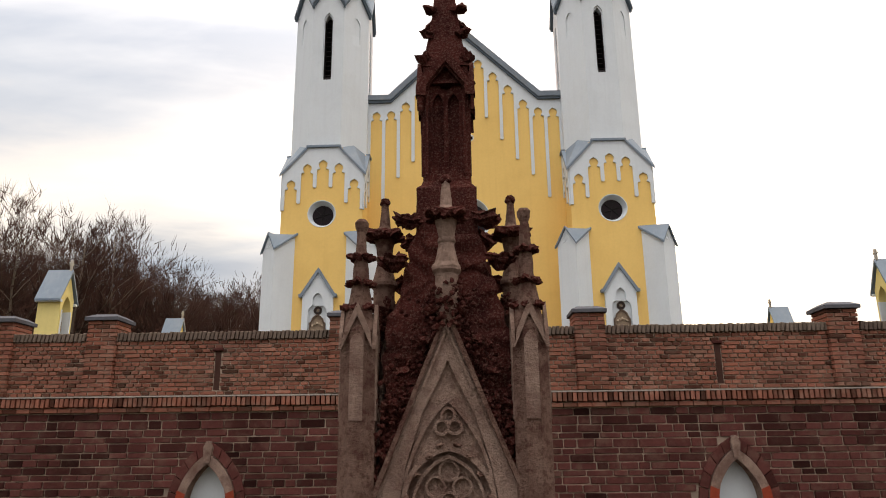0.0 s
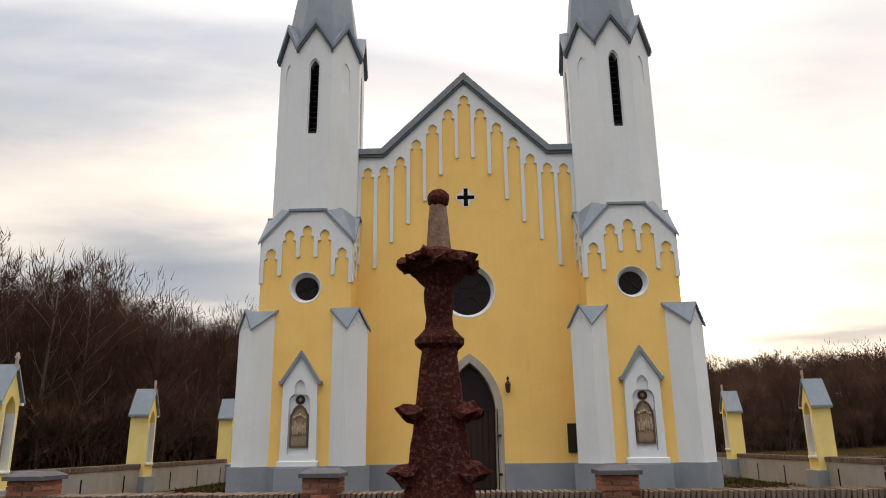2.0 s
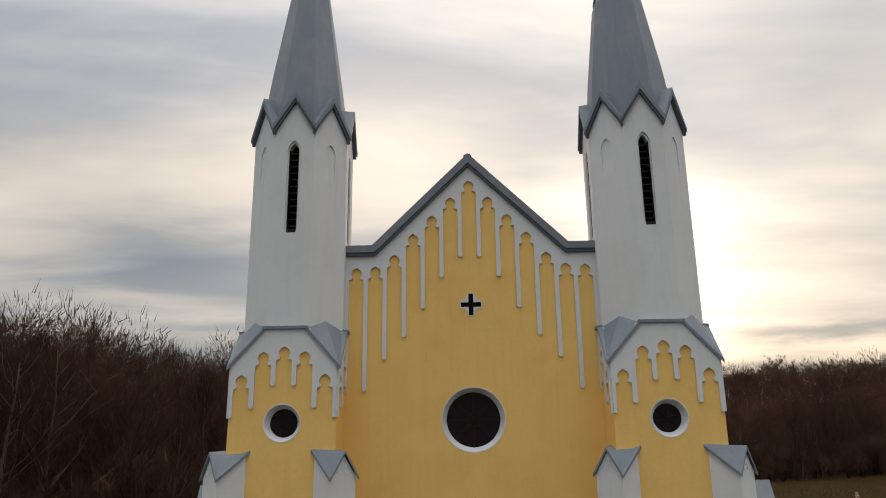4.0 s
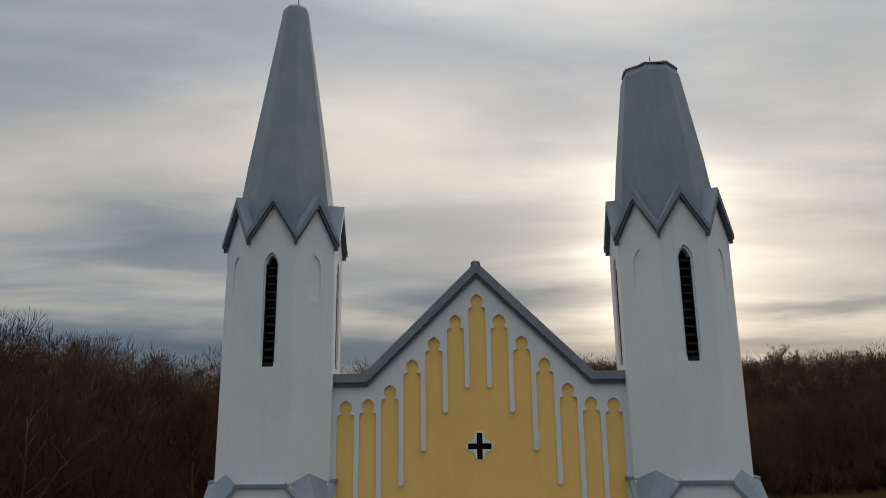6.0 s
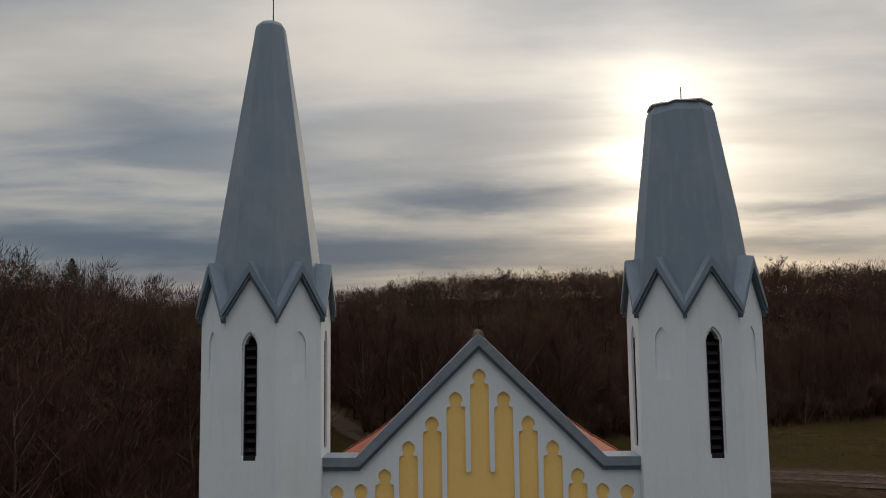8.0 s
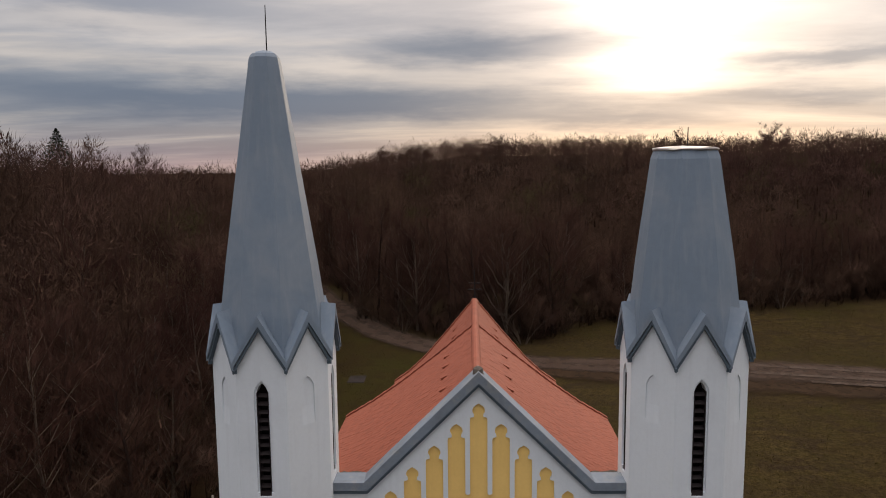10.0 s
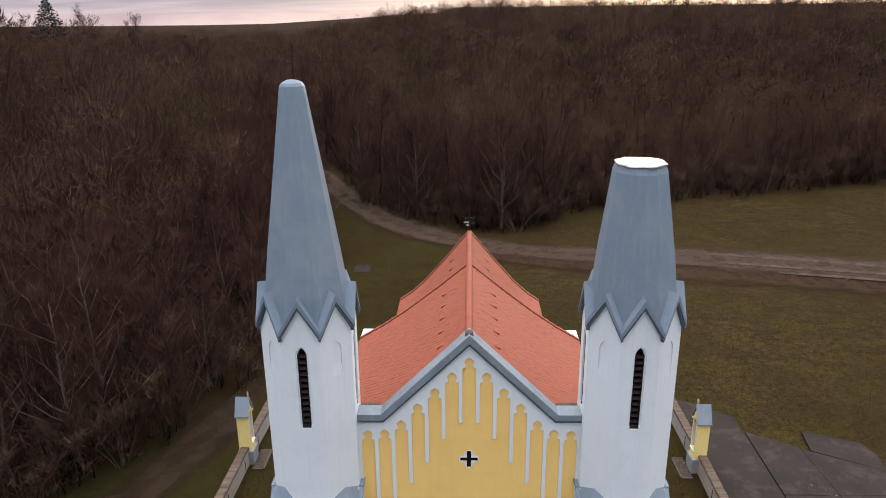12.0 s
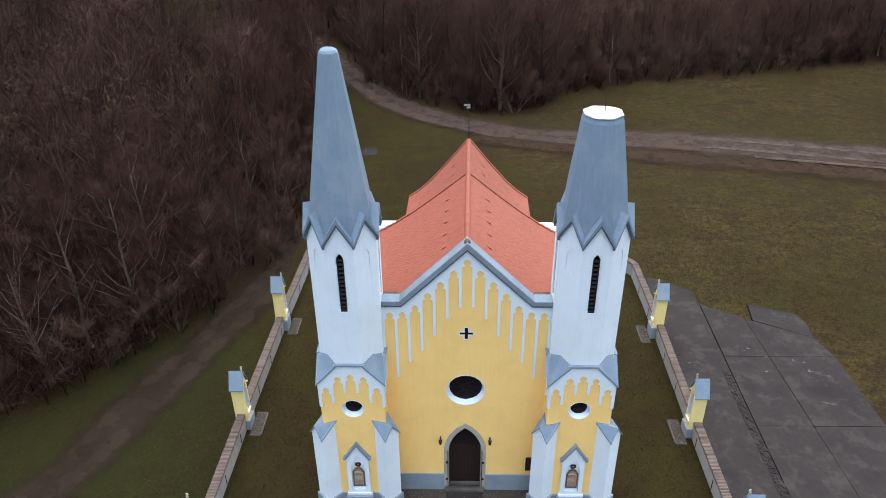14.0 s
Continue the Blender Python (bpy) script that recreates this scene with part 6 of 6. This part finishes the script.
    b = merge(*[lump(mr.uniform(0.009, 0.0158), 1, 1, mr.uniform(0.8, 1.3), px * 1.12 + mr.uniform(-0.085, 0.085), py * 1.12 + mr.uniform(-0.06, 0.06), mr.uniform(-0.64, -0.38)) for _ in range(110)])
    tagged(mpart("moss", b, MOSSY, mon, "dark moss heaped at the foot of the pinnacle", 0.014, 50), kind="stuff")
    # corner pinnacle
    a = math.pi / 4 + k * math.pi / 2
    cxp, cyp = 0.60 * math.cos(a), 0.56 * math.sin(a)
    tilt = 0.045 if cxp < 0 and cyp < 0 else 0.0      # one has sunk and leans outwards
    cxp -= tilt * 0.8
    bm = lathe(bmesh.new(), [(0.115, -1.95), (0.12, -1.60), (0.135, -1.56), (0.12, -1.50), (0.100, -1.47), (0.096, -0.64), (0.070, -0.54), (0.048, -0.40), (0.038, -0.24 - tilt * 0.5), (0.028, -0.12 - tilt), (0.025, -0.06 - tilt), (0.036, -0.03 - tilt), (0.038, 0.0 - tilt), (0.024, 0.018 - tilt)], 8, cxp, cyp, math.pi / 8)
    cp = mpart("corner_pinnacle", bm, MID_STONE, mon, "sandstone corner pinnacle with crockets", 0.005, 22, 2)
    for t in range(4):
        b = prism(bmesh.new(), [(-0.080, -0.745), (0, -0.570), (0.080, -0.745), (0.068, -0.66), (0, -0.500), (-0.068, -0.66)], lambda u, v, d: (u, -0.097 + d, v), 0.02)
        mpart("gablet", moved(turned(b, t, math.pi / 2), cxp, cyp), PALE_STONE, cp, "", 0.003, 30)
        b = prism(bmesh.new(), arch(0.035, -1.10, -0.72, -0.66, 4), lambda u, v, d: (u, -0.097 + d, v), 0.02)
        mpart("panel", moved(turned(b, t, math.pi / 2), cxp, cyp), PALE_STONE, cp, "", 0.002, 30)
    for zz, rr in ((-0.215 - tilt * 0.6, 0.040), (-0.385, 0.050), (-0.52, 0.066)):
        for i in range(6):
            t = math.pi / 3 * i + 0.3
            mpart("leaf", leafy(cxp + rr * 0.95 * math.cos(t), cyp + rr * 0.95 * math.sin(t), zz, t, 0.75, i), MOSSY, cp, "", 0.009, 50)
    for i in range(8):
        t = math.pi / 4 * i
        mpart("leaf", leafy(cxp + 0.105 * math.cos(t), cyp + 0.105 * math.sin(t), -1.62 + mr.uniform(-0.04, 0.03), t, 1.1, i), MOSSY, cp, "", 0.012, 40)
    # curled leaves up the corners of the core
    ax, ay = math.cos(a), math.sin(a)
    for z, r in ((0.02, 0.315), (-0.24, 0.415)):
        b = leafy(r * ax, r * ay, z, a, 1.6, int(z * 100))
        mpart("crocket", b, MOSSY, mon, "", 0.012, 34)

# ---- bare winter woodland ----
def stick(V, Fc, a, b, ra, rb, sides=3):
    """A tapered limb from a to b."""
    d = (b - a).normalized()
    s = d.orthogonal().normalized()
    t = d.cross(s)
    n = len(V)
    for p, r in ((a, ra), (b, rb)):
        for k in range(sides):
            w = 2 * math.pi * k / sides
            V.append(tuple(p + s * (r * math.cos(w)) + t * (r * math.sin(w))))
    for k in range(sides):
        j = (k + 1) % sides
        Fc.append((n + k, n + j, n + sides + j, n + sides + k))


def twig(V, Fc, a, b, w, r):
    d = b - a
    s = Vector((r.uniform(-1, 1), r.uniform(-1, 1), r.uniform(-1, 1))).cross(d)
    s = s.normalized() * w if s.length > 1e-6 else Vector((w, 0, 0))
    n = len(V)
    V.extend((tuple(a - s), tuple(a + s), tuple(b)))
    Fc.append((n, n + 1, n + 2))


def grow(seed, tall, spread, limbs, twigs, tw_len, tw_w, trunk_r, low=0.35):
    """A bare tree: lists for the wood and for the twigs."""
    r = random.Random(seed)
    V, Fc, W, G = [], [], [], []
    p, lean = Vector((0, 0, -0.3)), Vector((r.uniform(-0.1, 0.1), r.uniform(-0.1, 0.1), 1))
    nodes, n = [], 6
    for i in range(n):
        q = p + Vector((lean.x + r.uniform(-0.1, 0.1), lean.y + r.uniform(-0.1, 0.1), 1)) * (tall * 0.85 / n)
        stick(V, Fc, p, q, trunk_r * (1 - 0.8 * i / n), trunk_r * (1 - 0.8 * (i + 1) / n), 5)
        nodes.append((p.copy(), q.copy(), i / n))
        p = q
    tips = [(nodes[-1][1], Vector((0, 0, 1)), tall * 0.2)]
    for k in range(limbs):
        f = low + (0.97 - low) * (k + r.random()) / limbs
        a, b, _ = nodes[min(n - 1, int(f * n))]
        s = a.lerp(b, f * n - int(f * n) if f < 1 else 1)
        ang = r.uniform(0, 2 * math.pi)
        L = spread * (1.15 - 0.65 * f) * r.uniform(0.7, 1.2)
        dr = Vector((math.cos(ang), math.sin(ang), r.uniform(0.5, 1.3))).normalized()
        q = s
        for j in range(3):
            dr = (dr + Vector((r.uniform(-0.3, 0.3), r.uniform(-0.3, 0.3), 0.22))).normalized()
            e = q + dr * (L / 3)
            rad = trunk_r * 0.38 * (1 - 0.55 * f)
            stick(V, Fc, q, e, rad * (1 - j / 3.4), rad * (1 - (j + 1) / 3.4), 3)
            tips.append((q.lerp(e, 0.6), dr.copy(), L * 0.45))
            if j:
                side = (dr + Vector((r.uniform(-0.9, 0.9), r.uniform(-0.9, 0.9), r.uniform(-0.1, 0.5)))).normalized()
                e2 = e + side * L * 0.38
                stick(V, Fc, e, e2, rad * 0.42, rad * 0.12, 3)
                tips.append((e.lerp(e2, 0.6), side, L * 0.3))
            q = e
    for _ in range(twigs):
        s, dr, L = r.choice(tips)
        a = s + Vector((r.uniform(-1, 1), r.uniform(-1, 1), r.uniform(-0.8, 1))) * L * 0.35
        d = (dr * 0.7 + Vector((r.uniform(-1, 1), r.uniform(-1, 1), r.uniform(-0.2, 1.1)))).normalized()
        twig(W, G, a, a + d * tw_len * r.uniform(0.5, 1.3), tw_w * r.uniform(0.6, 1.3), r)
    return V, Fc, W, G


def raw_mesh(name, V, Fc, mat):
    me = bpy.data.meshes.new(name)
    me.from_pydata(V, [], Fc)
    me.materials.append(mat)
    if name == "crown":
        me.attributes.new("soft", "FLOAT_VECTOR", "POINT").data.foreach_set("vector", crown_normals(np.array(V, dtype=np.float32)).ravel())
    return me


def crown_normals(v):
    """Outward directions from the middle of a crown, with a little scatter."""
    top = v[:, 2].max()
    n = v - np.array((0.0, 0.0, top * 0.26), dtype=np.float32)
    n /= np.maximum(np.linalg.norm(n, axis=1, keepdims=True), 0.01)
    n[:, 2] += 0.45
    n += np.random.RandomState(len(v)).uniform(-0.3, 0.3, n.shape).astype(np.float32)
    return n.astype(np.float32)


wr = random.Random(11)
kinds = []
for k in range(7):
    V, Fc, W, G = grow(100 + k, wr.uniform(9.0, 12.5), wr.uniform(3.0, 4.2), 20, 2500, 0.72, 0.0155, wr.uniform(0.10, 0.17), 0.12)
    kinds.append((raw_mesh("trunk", V, Fc, PALE_BARK if k in (1, 2, 5, 6) else BARK), raw_mesh("crown", W, G, TWIG)))
spots_near = []
for _ in range(9000):
    x, y = wr.uniform(-62, 60), wr.uniform(4, 104)
    e = in_wood(x, y)
    if e < 0.8 or e > 16 or (y > 60 and e > 9) or len(spots_near) >= 230:
        continue
    if min((abs(x + 13.5) + abs(y - 84)), (abs(x + 20) + abs(y - 97))) < 4:
        continue
    if all((x - a) ** 2 + (y - b) ** 2 > 7.0 for a, b in spots_near):
        spots_near.append((x, y))
def cap(x, y):
    """The largest growth of a tree on the near slope."""
    if x > -8 or y > 100:
        return 9.0
    az = math.degrees(math.atan2(-x, y))
    rise = 0.248 + 0.082 * smooth01(20, 28, az)
    return max(0.42, (rise * math.hypot(x, y) - 1.5 - height(x, y)) / 11.5)


for i, (x, y) in enumerate(spots_near):
    k = wr.randrange(len(kinds))
    t = thing("tree", (0, 0, 0), "bare grey-brown deciduous tree at the wood's edge" if k not in (1, 2, 5, 6) else "bare pale-barked deciduous tree at the wood's edge", "tree", "trees at the wood's edge")
    s = wr.uniform(0.8, 1.15) * 1.08
    s = min(s, cap(x, y) * wr.uniform(0.85, 1.08)) * (0.70 if x > 14 else 1.0)
    t.matrix_basis = Matrix.LocRotScale((x, y, height(x, y) - 0.1), Euler((0, 0, wr.uniform(0, 6.28))), (s, s, s))
    for nm, me in zip(("trunk", "crown"), kinds[k]):
        shared(nm, me, Matrix.Identity(4), t)

# the woods behind, in a few joined masses
def far_tree(seed, tall, spread, limbs, sprigs, length, width):
    """A bare tree seen from afar: stem, limbs and a lobed crown of short sprigs."""
    r = random.Random(seed)
    V, Fc, W, G = [], [], [], []
    lean = Vector((r.uniform(-0.08, 0.08), r.uniform(-0.08, 0.08), 1))
    stick(V, Fc, Vector((0, 0, -0.3)), lean * tall * 0.55, 0.10, 0.05, 3)
    stick(V, Fc, lean * tall * 0.55, lean * tall * 0.93, 0.05, 0.012, 3)
    lobes = [(lean * tall * 0.74, spread * 0.62)] + [(lean * tall * 0.24, spread * 0.8), (lean * tall * 0.16, spread * 0.9)]
    for k in range(limbs):
        a = 2 * math.pi * (k + r.random()) / limbs
        root = lean * tall * r.uniform(0.25, 0.6)
        end = root + Vector((math.cos(a) * spread * r.uniform(0.45, 0.9), math.sin(a) * spread * r.uniform(0.45, 0.9), tall * r.uniform(0.14, 0.34)))
        stick(V, Fc, root, end, 0.045, 0.012, 3)
        lobes.append((end, spread * r.uniform(0.30, 0.5)))
    for _ in range(sprigs):
        c, rad = lobes[int(r.random() ** 1.3 * len(lobes))]
        d = Vector((r.gauss(0, 1), r.gauss(0, 1), r.gauss(0.25, 1))).normalized()
        p = c + d * rad * r.random() ** 0.55
        if p.z < tall * 0.04:
            continue
        u = (d * 0.8 + Vector((r.uniform(-0.5, 0.5), r.uniform(-0.5, 0.5), r.uniform(0.1, 1.0)))).normalized()
        twig(W, G, p, p + u * length * r.uniform(0.6, 1.4), width * r.uniform(0.6, 1.3), r)
    return V, Fc, W, G


far = []
for k in range(14):
    if k < 7:
        V, Fc, W, G = far_tree(300 + k, wr.uniform(8.5, 11.8), wr.uniform(2.6, 3.4), 7, 820, 0.55, 0.021)
    else:
        V, Fc, W, G = far_tree(300 + k, wr.uniform(8.5, 11.8), wr.uniform(2.6, 3.4), 4, 340, 0.75, 0.052)
    n = len(V)
    allv = np.array(V + W, dtype=np.float32)
    quads = np.array(Fc, dtype=np.int32)
    tris = np.array(G, dtype=np.int32) + n
    far.append((allv, np.concatenate([quads[:, [0, 1, 2]], quads[:, [0, 2, 3]], tris])))


def wood_mass(name, pts, label):
    vs, fs, tn, ns, off = [], [], [], [], 0
    for x, y, s, z in pts:
        half_n = len(far) // 2
        v, f = far[wr.randrange(half_n) + (half_n if math.hypot(x, y) > 125 else 0)]
        a = wr.uniform(0, 6.28)
        c, sn = math.cos(a), math.sin(a)
        m = np.array(((c * s, -sn * s, 0), (sn * s, c * s, 0), (0, 0, s)), dtype=np.float32)
        vs.append(v @ m.T + np.array((x, y, z), dtype=np.float32))
        ns.append(crown_normals(v) @ (m / s).T)
        tn.append(np.full(len(v), wr.random(), dtype=np.float32))
        fs.append(f + off)
        off += len(v)
    v, f = np.concatenate(vs), np.concatenate(fs)
    me = bpy.data.meshes.new(name)
    me.vertices.add(len(v))
    me.vertices.foreach_set("co", v.ravel())
    me.loops.add(len(f) * 3)
    me.loops.foreach_set("vertex_index", f.ravel().astype(np.int32))
    me.polygons.add(len(f))
    me.polygons.foreach_set("loop_start", np.arange(0, len(f) * 3, 3, dtype=np.int32))
    me.update(calc_edges=True)
    me.attributes.new("tone", "FLOAT", "POINT").data.foreach_set("value", np.concatenate(tn))
    me.attributes.new("soft", "FLOAT_VECTOR", "POINT").data.foreach_set("vector", np.concatenate(ns).astype(np.float32).ravel())
    me.materials.append(WOOD_STUFF)
    return tagged(new(name, me), label, "woodland", "", "stuff")


pts_left, pts_back = [], []
y = -10.0
while y < 300:
    step_y = 3.1 + 0.010 * max(0, y - 60)
    x = -190.0
    while x < 230:
        px, py = x + wr.uniform(-1.4, 1.4), y + wr.uniform(-1.4, 1.4)
        e = in_wood(px, py)
        d = math.hypot(px, py)
        angle = abs(math.atan2(px, py + 12))
        if e > 5.0 and d < 290 and angle < 0.86 and py < 275 and not (y < 60 and px < -75):
            item = (px, py, min(cap(px, py), (0.55 + 0.65 * wr.random() ** 0.7) * (1.36 if px < -14 and py < 110 else 0.82 if px > 14 and py < 125 else 1.0)), height(px, py) - 0.2)
            (pts_left if px < -25 and py < 110 else pts_back).append(item)
        x += step_y * 1.12
    y += step_y
wood_mass("woodland", pts_left, "dense bare brown woodland on the near slope")
wood_mass("woodland", pts_back, "dense bare brown woodland on the far hillside")

# brushwood along the edges of the wood
brush = []
for k in range(6):
    V, Fc, W, G = grow(500 + k, wr.uniform(2.4, 3.6), wr.uniform(1.6, 2.2), 4, 170, 0.8, 0.017, 0.03, 0.05)
    n = len(V)
    quads = np.array(Fc, dtype=np.int32)
    brush.append((np.array(V + W, dtype=np.float32), np.concatenate([quads[:, [0, 1, 2]], quads[:, [0, 2, 3]], np.array(G, dtype=np.int32) + n])))
pts = []
while len(pts) < 860:
    x, y = wr.uniform(-62, 110), wr.uniform(6, 112)
    if -1.0 < in_wood(x, y) < 4.5 and min((abs(x + 13.5) + abs(y - 84)), (abs(x + 20) + abs(y - 97))) > 3.5:
        pts.append((x, y, wr.uniform(0.7, 1.3) + 0.10 * max(0.0, in_wood(x, y)), height(x, y) - 0.1))
woods, far = far, brush
wood_mass("brushwood", pts, "tangled bare brushwood along the edge of the wood")
far = woods

# shrubs of many arching stems before and between the trees
def build_shrub(seed, tall):
    r = random.Random(seed)
    V, Fc, W, G = [], [], [], []
    for _ in range(r.randint(9, 14)):
        a = r.uniform(0, 2 * math.pi)
        out = Vector((math.cos(a), math.sin(a), 0)) * r.uniform(0.15, 0.75)
        d = (Vector((0, 0, 1)) + out).normalized()
        p, L, rad = Vector((out.x * 0.3, out.y * 0.3, -0.2)), tall * r.uniform(0.6, 1.1), r.uniform(0.018, 0.036)
        for j in range(4):
            q = p + d * (L / 4)
            stick(V, Fc, p, q, rad * (1 - j / 4.4), rad * (1 - (j + 1) / 4.4), 3)
            for _ in range(2 if j else 0):
                e = q + (d + Vector((r.uniform(-1, 1), r.uniform(-1, 1), r.uniform(-0.3, 0.6))) * 0.8).normalized() * L * r.uniform(0.14, 0.3)
                stick(V, Fc, q, e, rad * 0.4, rad * 0.1, 3)
                for _ in range(5):
                    b = q.lerp(e, r.random())
                    twig(W, G, b, b + (d + Vector((r.uniform(-1, 1), r.uniform(-1, 1), r.uniform(-0.5, 0.7)))).normalized() * r.uniform(0.3, 0.8), 0.009, r)
            d = (d + out * 0.28 + Vector((r.uniform(-0.12, 0.12), r.uniform(-0.12, 0.12), -0.06))).normalized()
            p = q
    return raw_mesh("trunk", V, Fc, SHRUB_WOOD), raw_mesh("crown", W, G, TWIG)


shrubs = [build_shrub(700 + k, wr.uniform(3.2, 5.0)) for k in range(6)]
placed = []
while len(placed) < 95:
    x, y = wr.uniform(-48, 46), wr.uniform(12, 98)
    e = in_wood(x, y)
    if not -0.8 < e < 8.0 or (x > -12 and wr.random() < 0.5) or min((abs(x + 13.5) + abs(y - 84)), (abs(x + 20) + abs(y - 97))) < 4 or any((x - a) ** 2 + (y - b) ** 2 < 5.0 for a, b in placed):
        continue
    placed.append((x, y))
    t = thing("shrub", (0, 0, 0), "bare many-stemmed shrub with pale arching stems", "shrub", "shrubs at the wood's edge")
    k = wr.uniform(0.8, 1.35)
    t.matrix_basis = Matrix.LocRotScale((x, y, height(x, y) - 0.05), Euler((0, 0, wr.uniform(0, 6.28))), (k, k, k))
    for nm, me in zip(("trunk", "crown"), shrubs[len(placed) % 6]):
        shared(nm, me, Matrix.Identity(4), t)

# a few taller trees that stand out on the crest
for x, y, s in ((88, 212, 1.5), (93, 213, 1.3), (64, 214, 1.25), (128, 205, 1.4), (12, 214, 1.3), (-52, 150, 1.3), (-87.5, 146, 1.62), (-74, 150, 1.5), (-64.5, 150, 1.45)):
    t = thing("tree", (0, 0, 0), "tall bare tree on the wooded crest", "tree", "tall trees on the crest")
    t.matrix_basis = Matrix.LocRotScale((x, y, height(x, y) - 0.1), Euler((0, 0, wr.uniform(0, 6.28))), (s, s, s))
    for nm, me in zip(("trunk", "crown"), kinds[int(x) % len(kinds)]):
        shared(nm, me, Matrix.Identity(4), t)

# a lone spruce over the far slope
def build_spruce(x, y, tall):
    sp = thing("spruce", (x, y, height(x, y)), "dark green spruce standing over the bare wood", "tree")
    r = random.Random(5)
    part("trunk", lathe(bmesh.new(), [(0.25, -0.5), (0.03, tall)], 6), BARK, sp)
    V, Fc = [], []
    for i in range(3600):
        f = r.random() ** 0.9
        z = tall * (0.15 + 0.85 * f)
        rad = (1 - f) * tall * 0.47 * r.uniform(0.02, 1.1) + 0.03
        a = r.uniform(0, 6.28)
        c = Vector((math.cos(a) * rad, math.sin(a) * rad, z - rad * 0.25))
        twig(V, Fc, c, c + Vector((math.cos(a), math.sin(a), r.uniform(-0.4, 0.3))) * (0.25 + 1.0 * (1 - f)), 0.07 + 0.16 * (1 - f), r)
    ob = new("crown", raw_mesh("crown", V, Fc, NEEDLE))
    ob.parent = sp


build_spruce(-81.1, 149.1, 24.4 - height(-81.1, 149.1))


# dry grass
gr = np.random.RandomState(8)
N = 120000
gx = np.concatenate([gr.uniform(WALL_L + 0.3, WALL_R - 0.3, N // 3), gr.uniform(-26, 48, N - N // 3)])
gy = np.concatenate([gr.uniform(12.8, 42, N // 3), 12.8 + 70 * gr.rand(N - N // 3) ** 1.3])
keep = [i for i in range(N) if in_wood(gx[i], gy[i]) < 1.0 and not (11.2 < gx[i] < 20.6 and gy[i] < 35.5) and not (abs(gx[i]) < 5.7 and 18.5 < gy[i] < 33)]
V, Fq = [], []
for i in keep:
    x, y = gx[i], gy[i]
    z = height(x, y) - 0.01
    a, h, w = gr.uniform(0, 6.28), gr.uniform(0.03, 0.13), gr.uniform(0.012, 0.035)
    dx, dy = math.cos(a) * w, math.sin(a) * w
    lx, ly = gr.uniform(-0.1, 0.1), gr.uniform(-0.1, 0.1)
    n = len(V)
    V += [(x - dx, y - dy, z), (x + dx, y + dy, z), (x + lx, y + ly, z + h)]
    Fq.append((n, n + 1, n + 2))
tagged(new("grass", raw_mesh("grass", V, Fq, DRY_GRASS)), "dry winter grass tufts on the churchyard and field", "grass", "", "stuff")

# ---- roof tiles ----
tile_mesh = block_mesh("tile", TILE)
rest = Pile()
TW, TE = 0.185, 0.165
for prof, y0, y1 in ((PROFILE, -0.42, 6.68), (PROFILE_C, 6.86, 10.78)):
    total = length(prof)
    rows = int((total - 0.1) / TE)
    for s in (-1, 1):
        for r in range(rows):
            x, z, a = slope_point(prof, 0.12 + (total - 0.12) * (r + 0.5) / rows)
            n = int((y1 - y0) / TW)
            for c in range(n):
                y = y0 + TW * (c + 0.5 + (0.5 if r % 2 else 0.0))
                if y > y1 - 0.02:
                    continue
                turn = s * (a - 0.085 + rng.uniform(-0.012, 0.012))
                m = Matrix.LocRotScale((s * x, y, z + 0.012 + rng.uniform(-0.003, 0.003)), Euler((rng.uniform(-0.01, 0.01), turn, rng.uniform(-0.012, 0.012))), (0.215, TW - 0.008, 0.020))
                if prof is PROFILE and y < 1.1 and 4 <= r < 24:
                    shared("tile", tile_mesh, m, roof)
                else:
                    rest.add(m)
        # vent tiles in a row below the ridge
        for c in range(int((y1 - y0) / 1.05)):
            x, z, a = slope_point(prof, 1.12)
            bm = bmesh.new()
            box(bm, -0.10, 0.10, -0.085, 0.085, 0.0, 0.06)
            for v in bm.verts:
                if v.co.x < 0 and v.co.z > 0.03:
                    v.co.z = 0.015
            bmesh.ops.rotate(bm, verts=bm.verts, matrix=Matrix.Rotation(a, 3, "Y"))
            moved(bm, x, y0 + 0.55 + 1.05 * c, z + 0.025)
            if s < 0:
                for v in bm.verts:
                    v.co.x *= -1
            part("vent_tile", bm, TILE, nave, "raised vent tile")
            bm = box(bmesh.new(), 0.101, 0.106, -0.07, 0.07, 0.005, 0.052)
            bmesh.ops.rotate(bm, verts=bm.verts, matrix=Matrix.Rotation(a, 3, "Y"))
            moved(bm, x, y0 + 0.55 + 1.05 * c, z + 0.025)
            if s < 0:
                for v in bm.verts:
                    v.co.x *= -1
            part("vent_opening", bm, BLACK, nave)
rest.done("tiles", TILE_JOINED, nave, "red clay plain tiles")
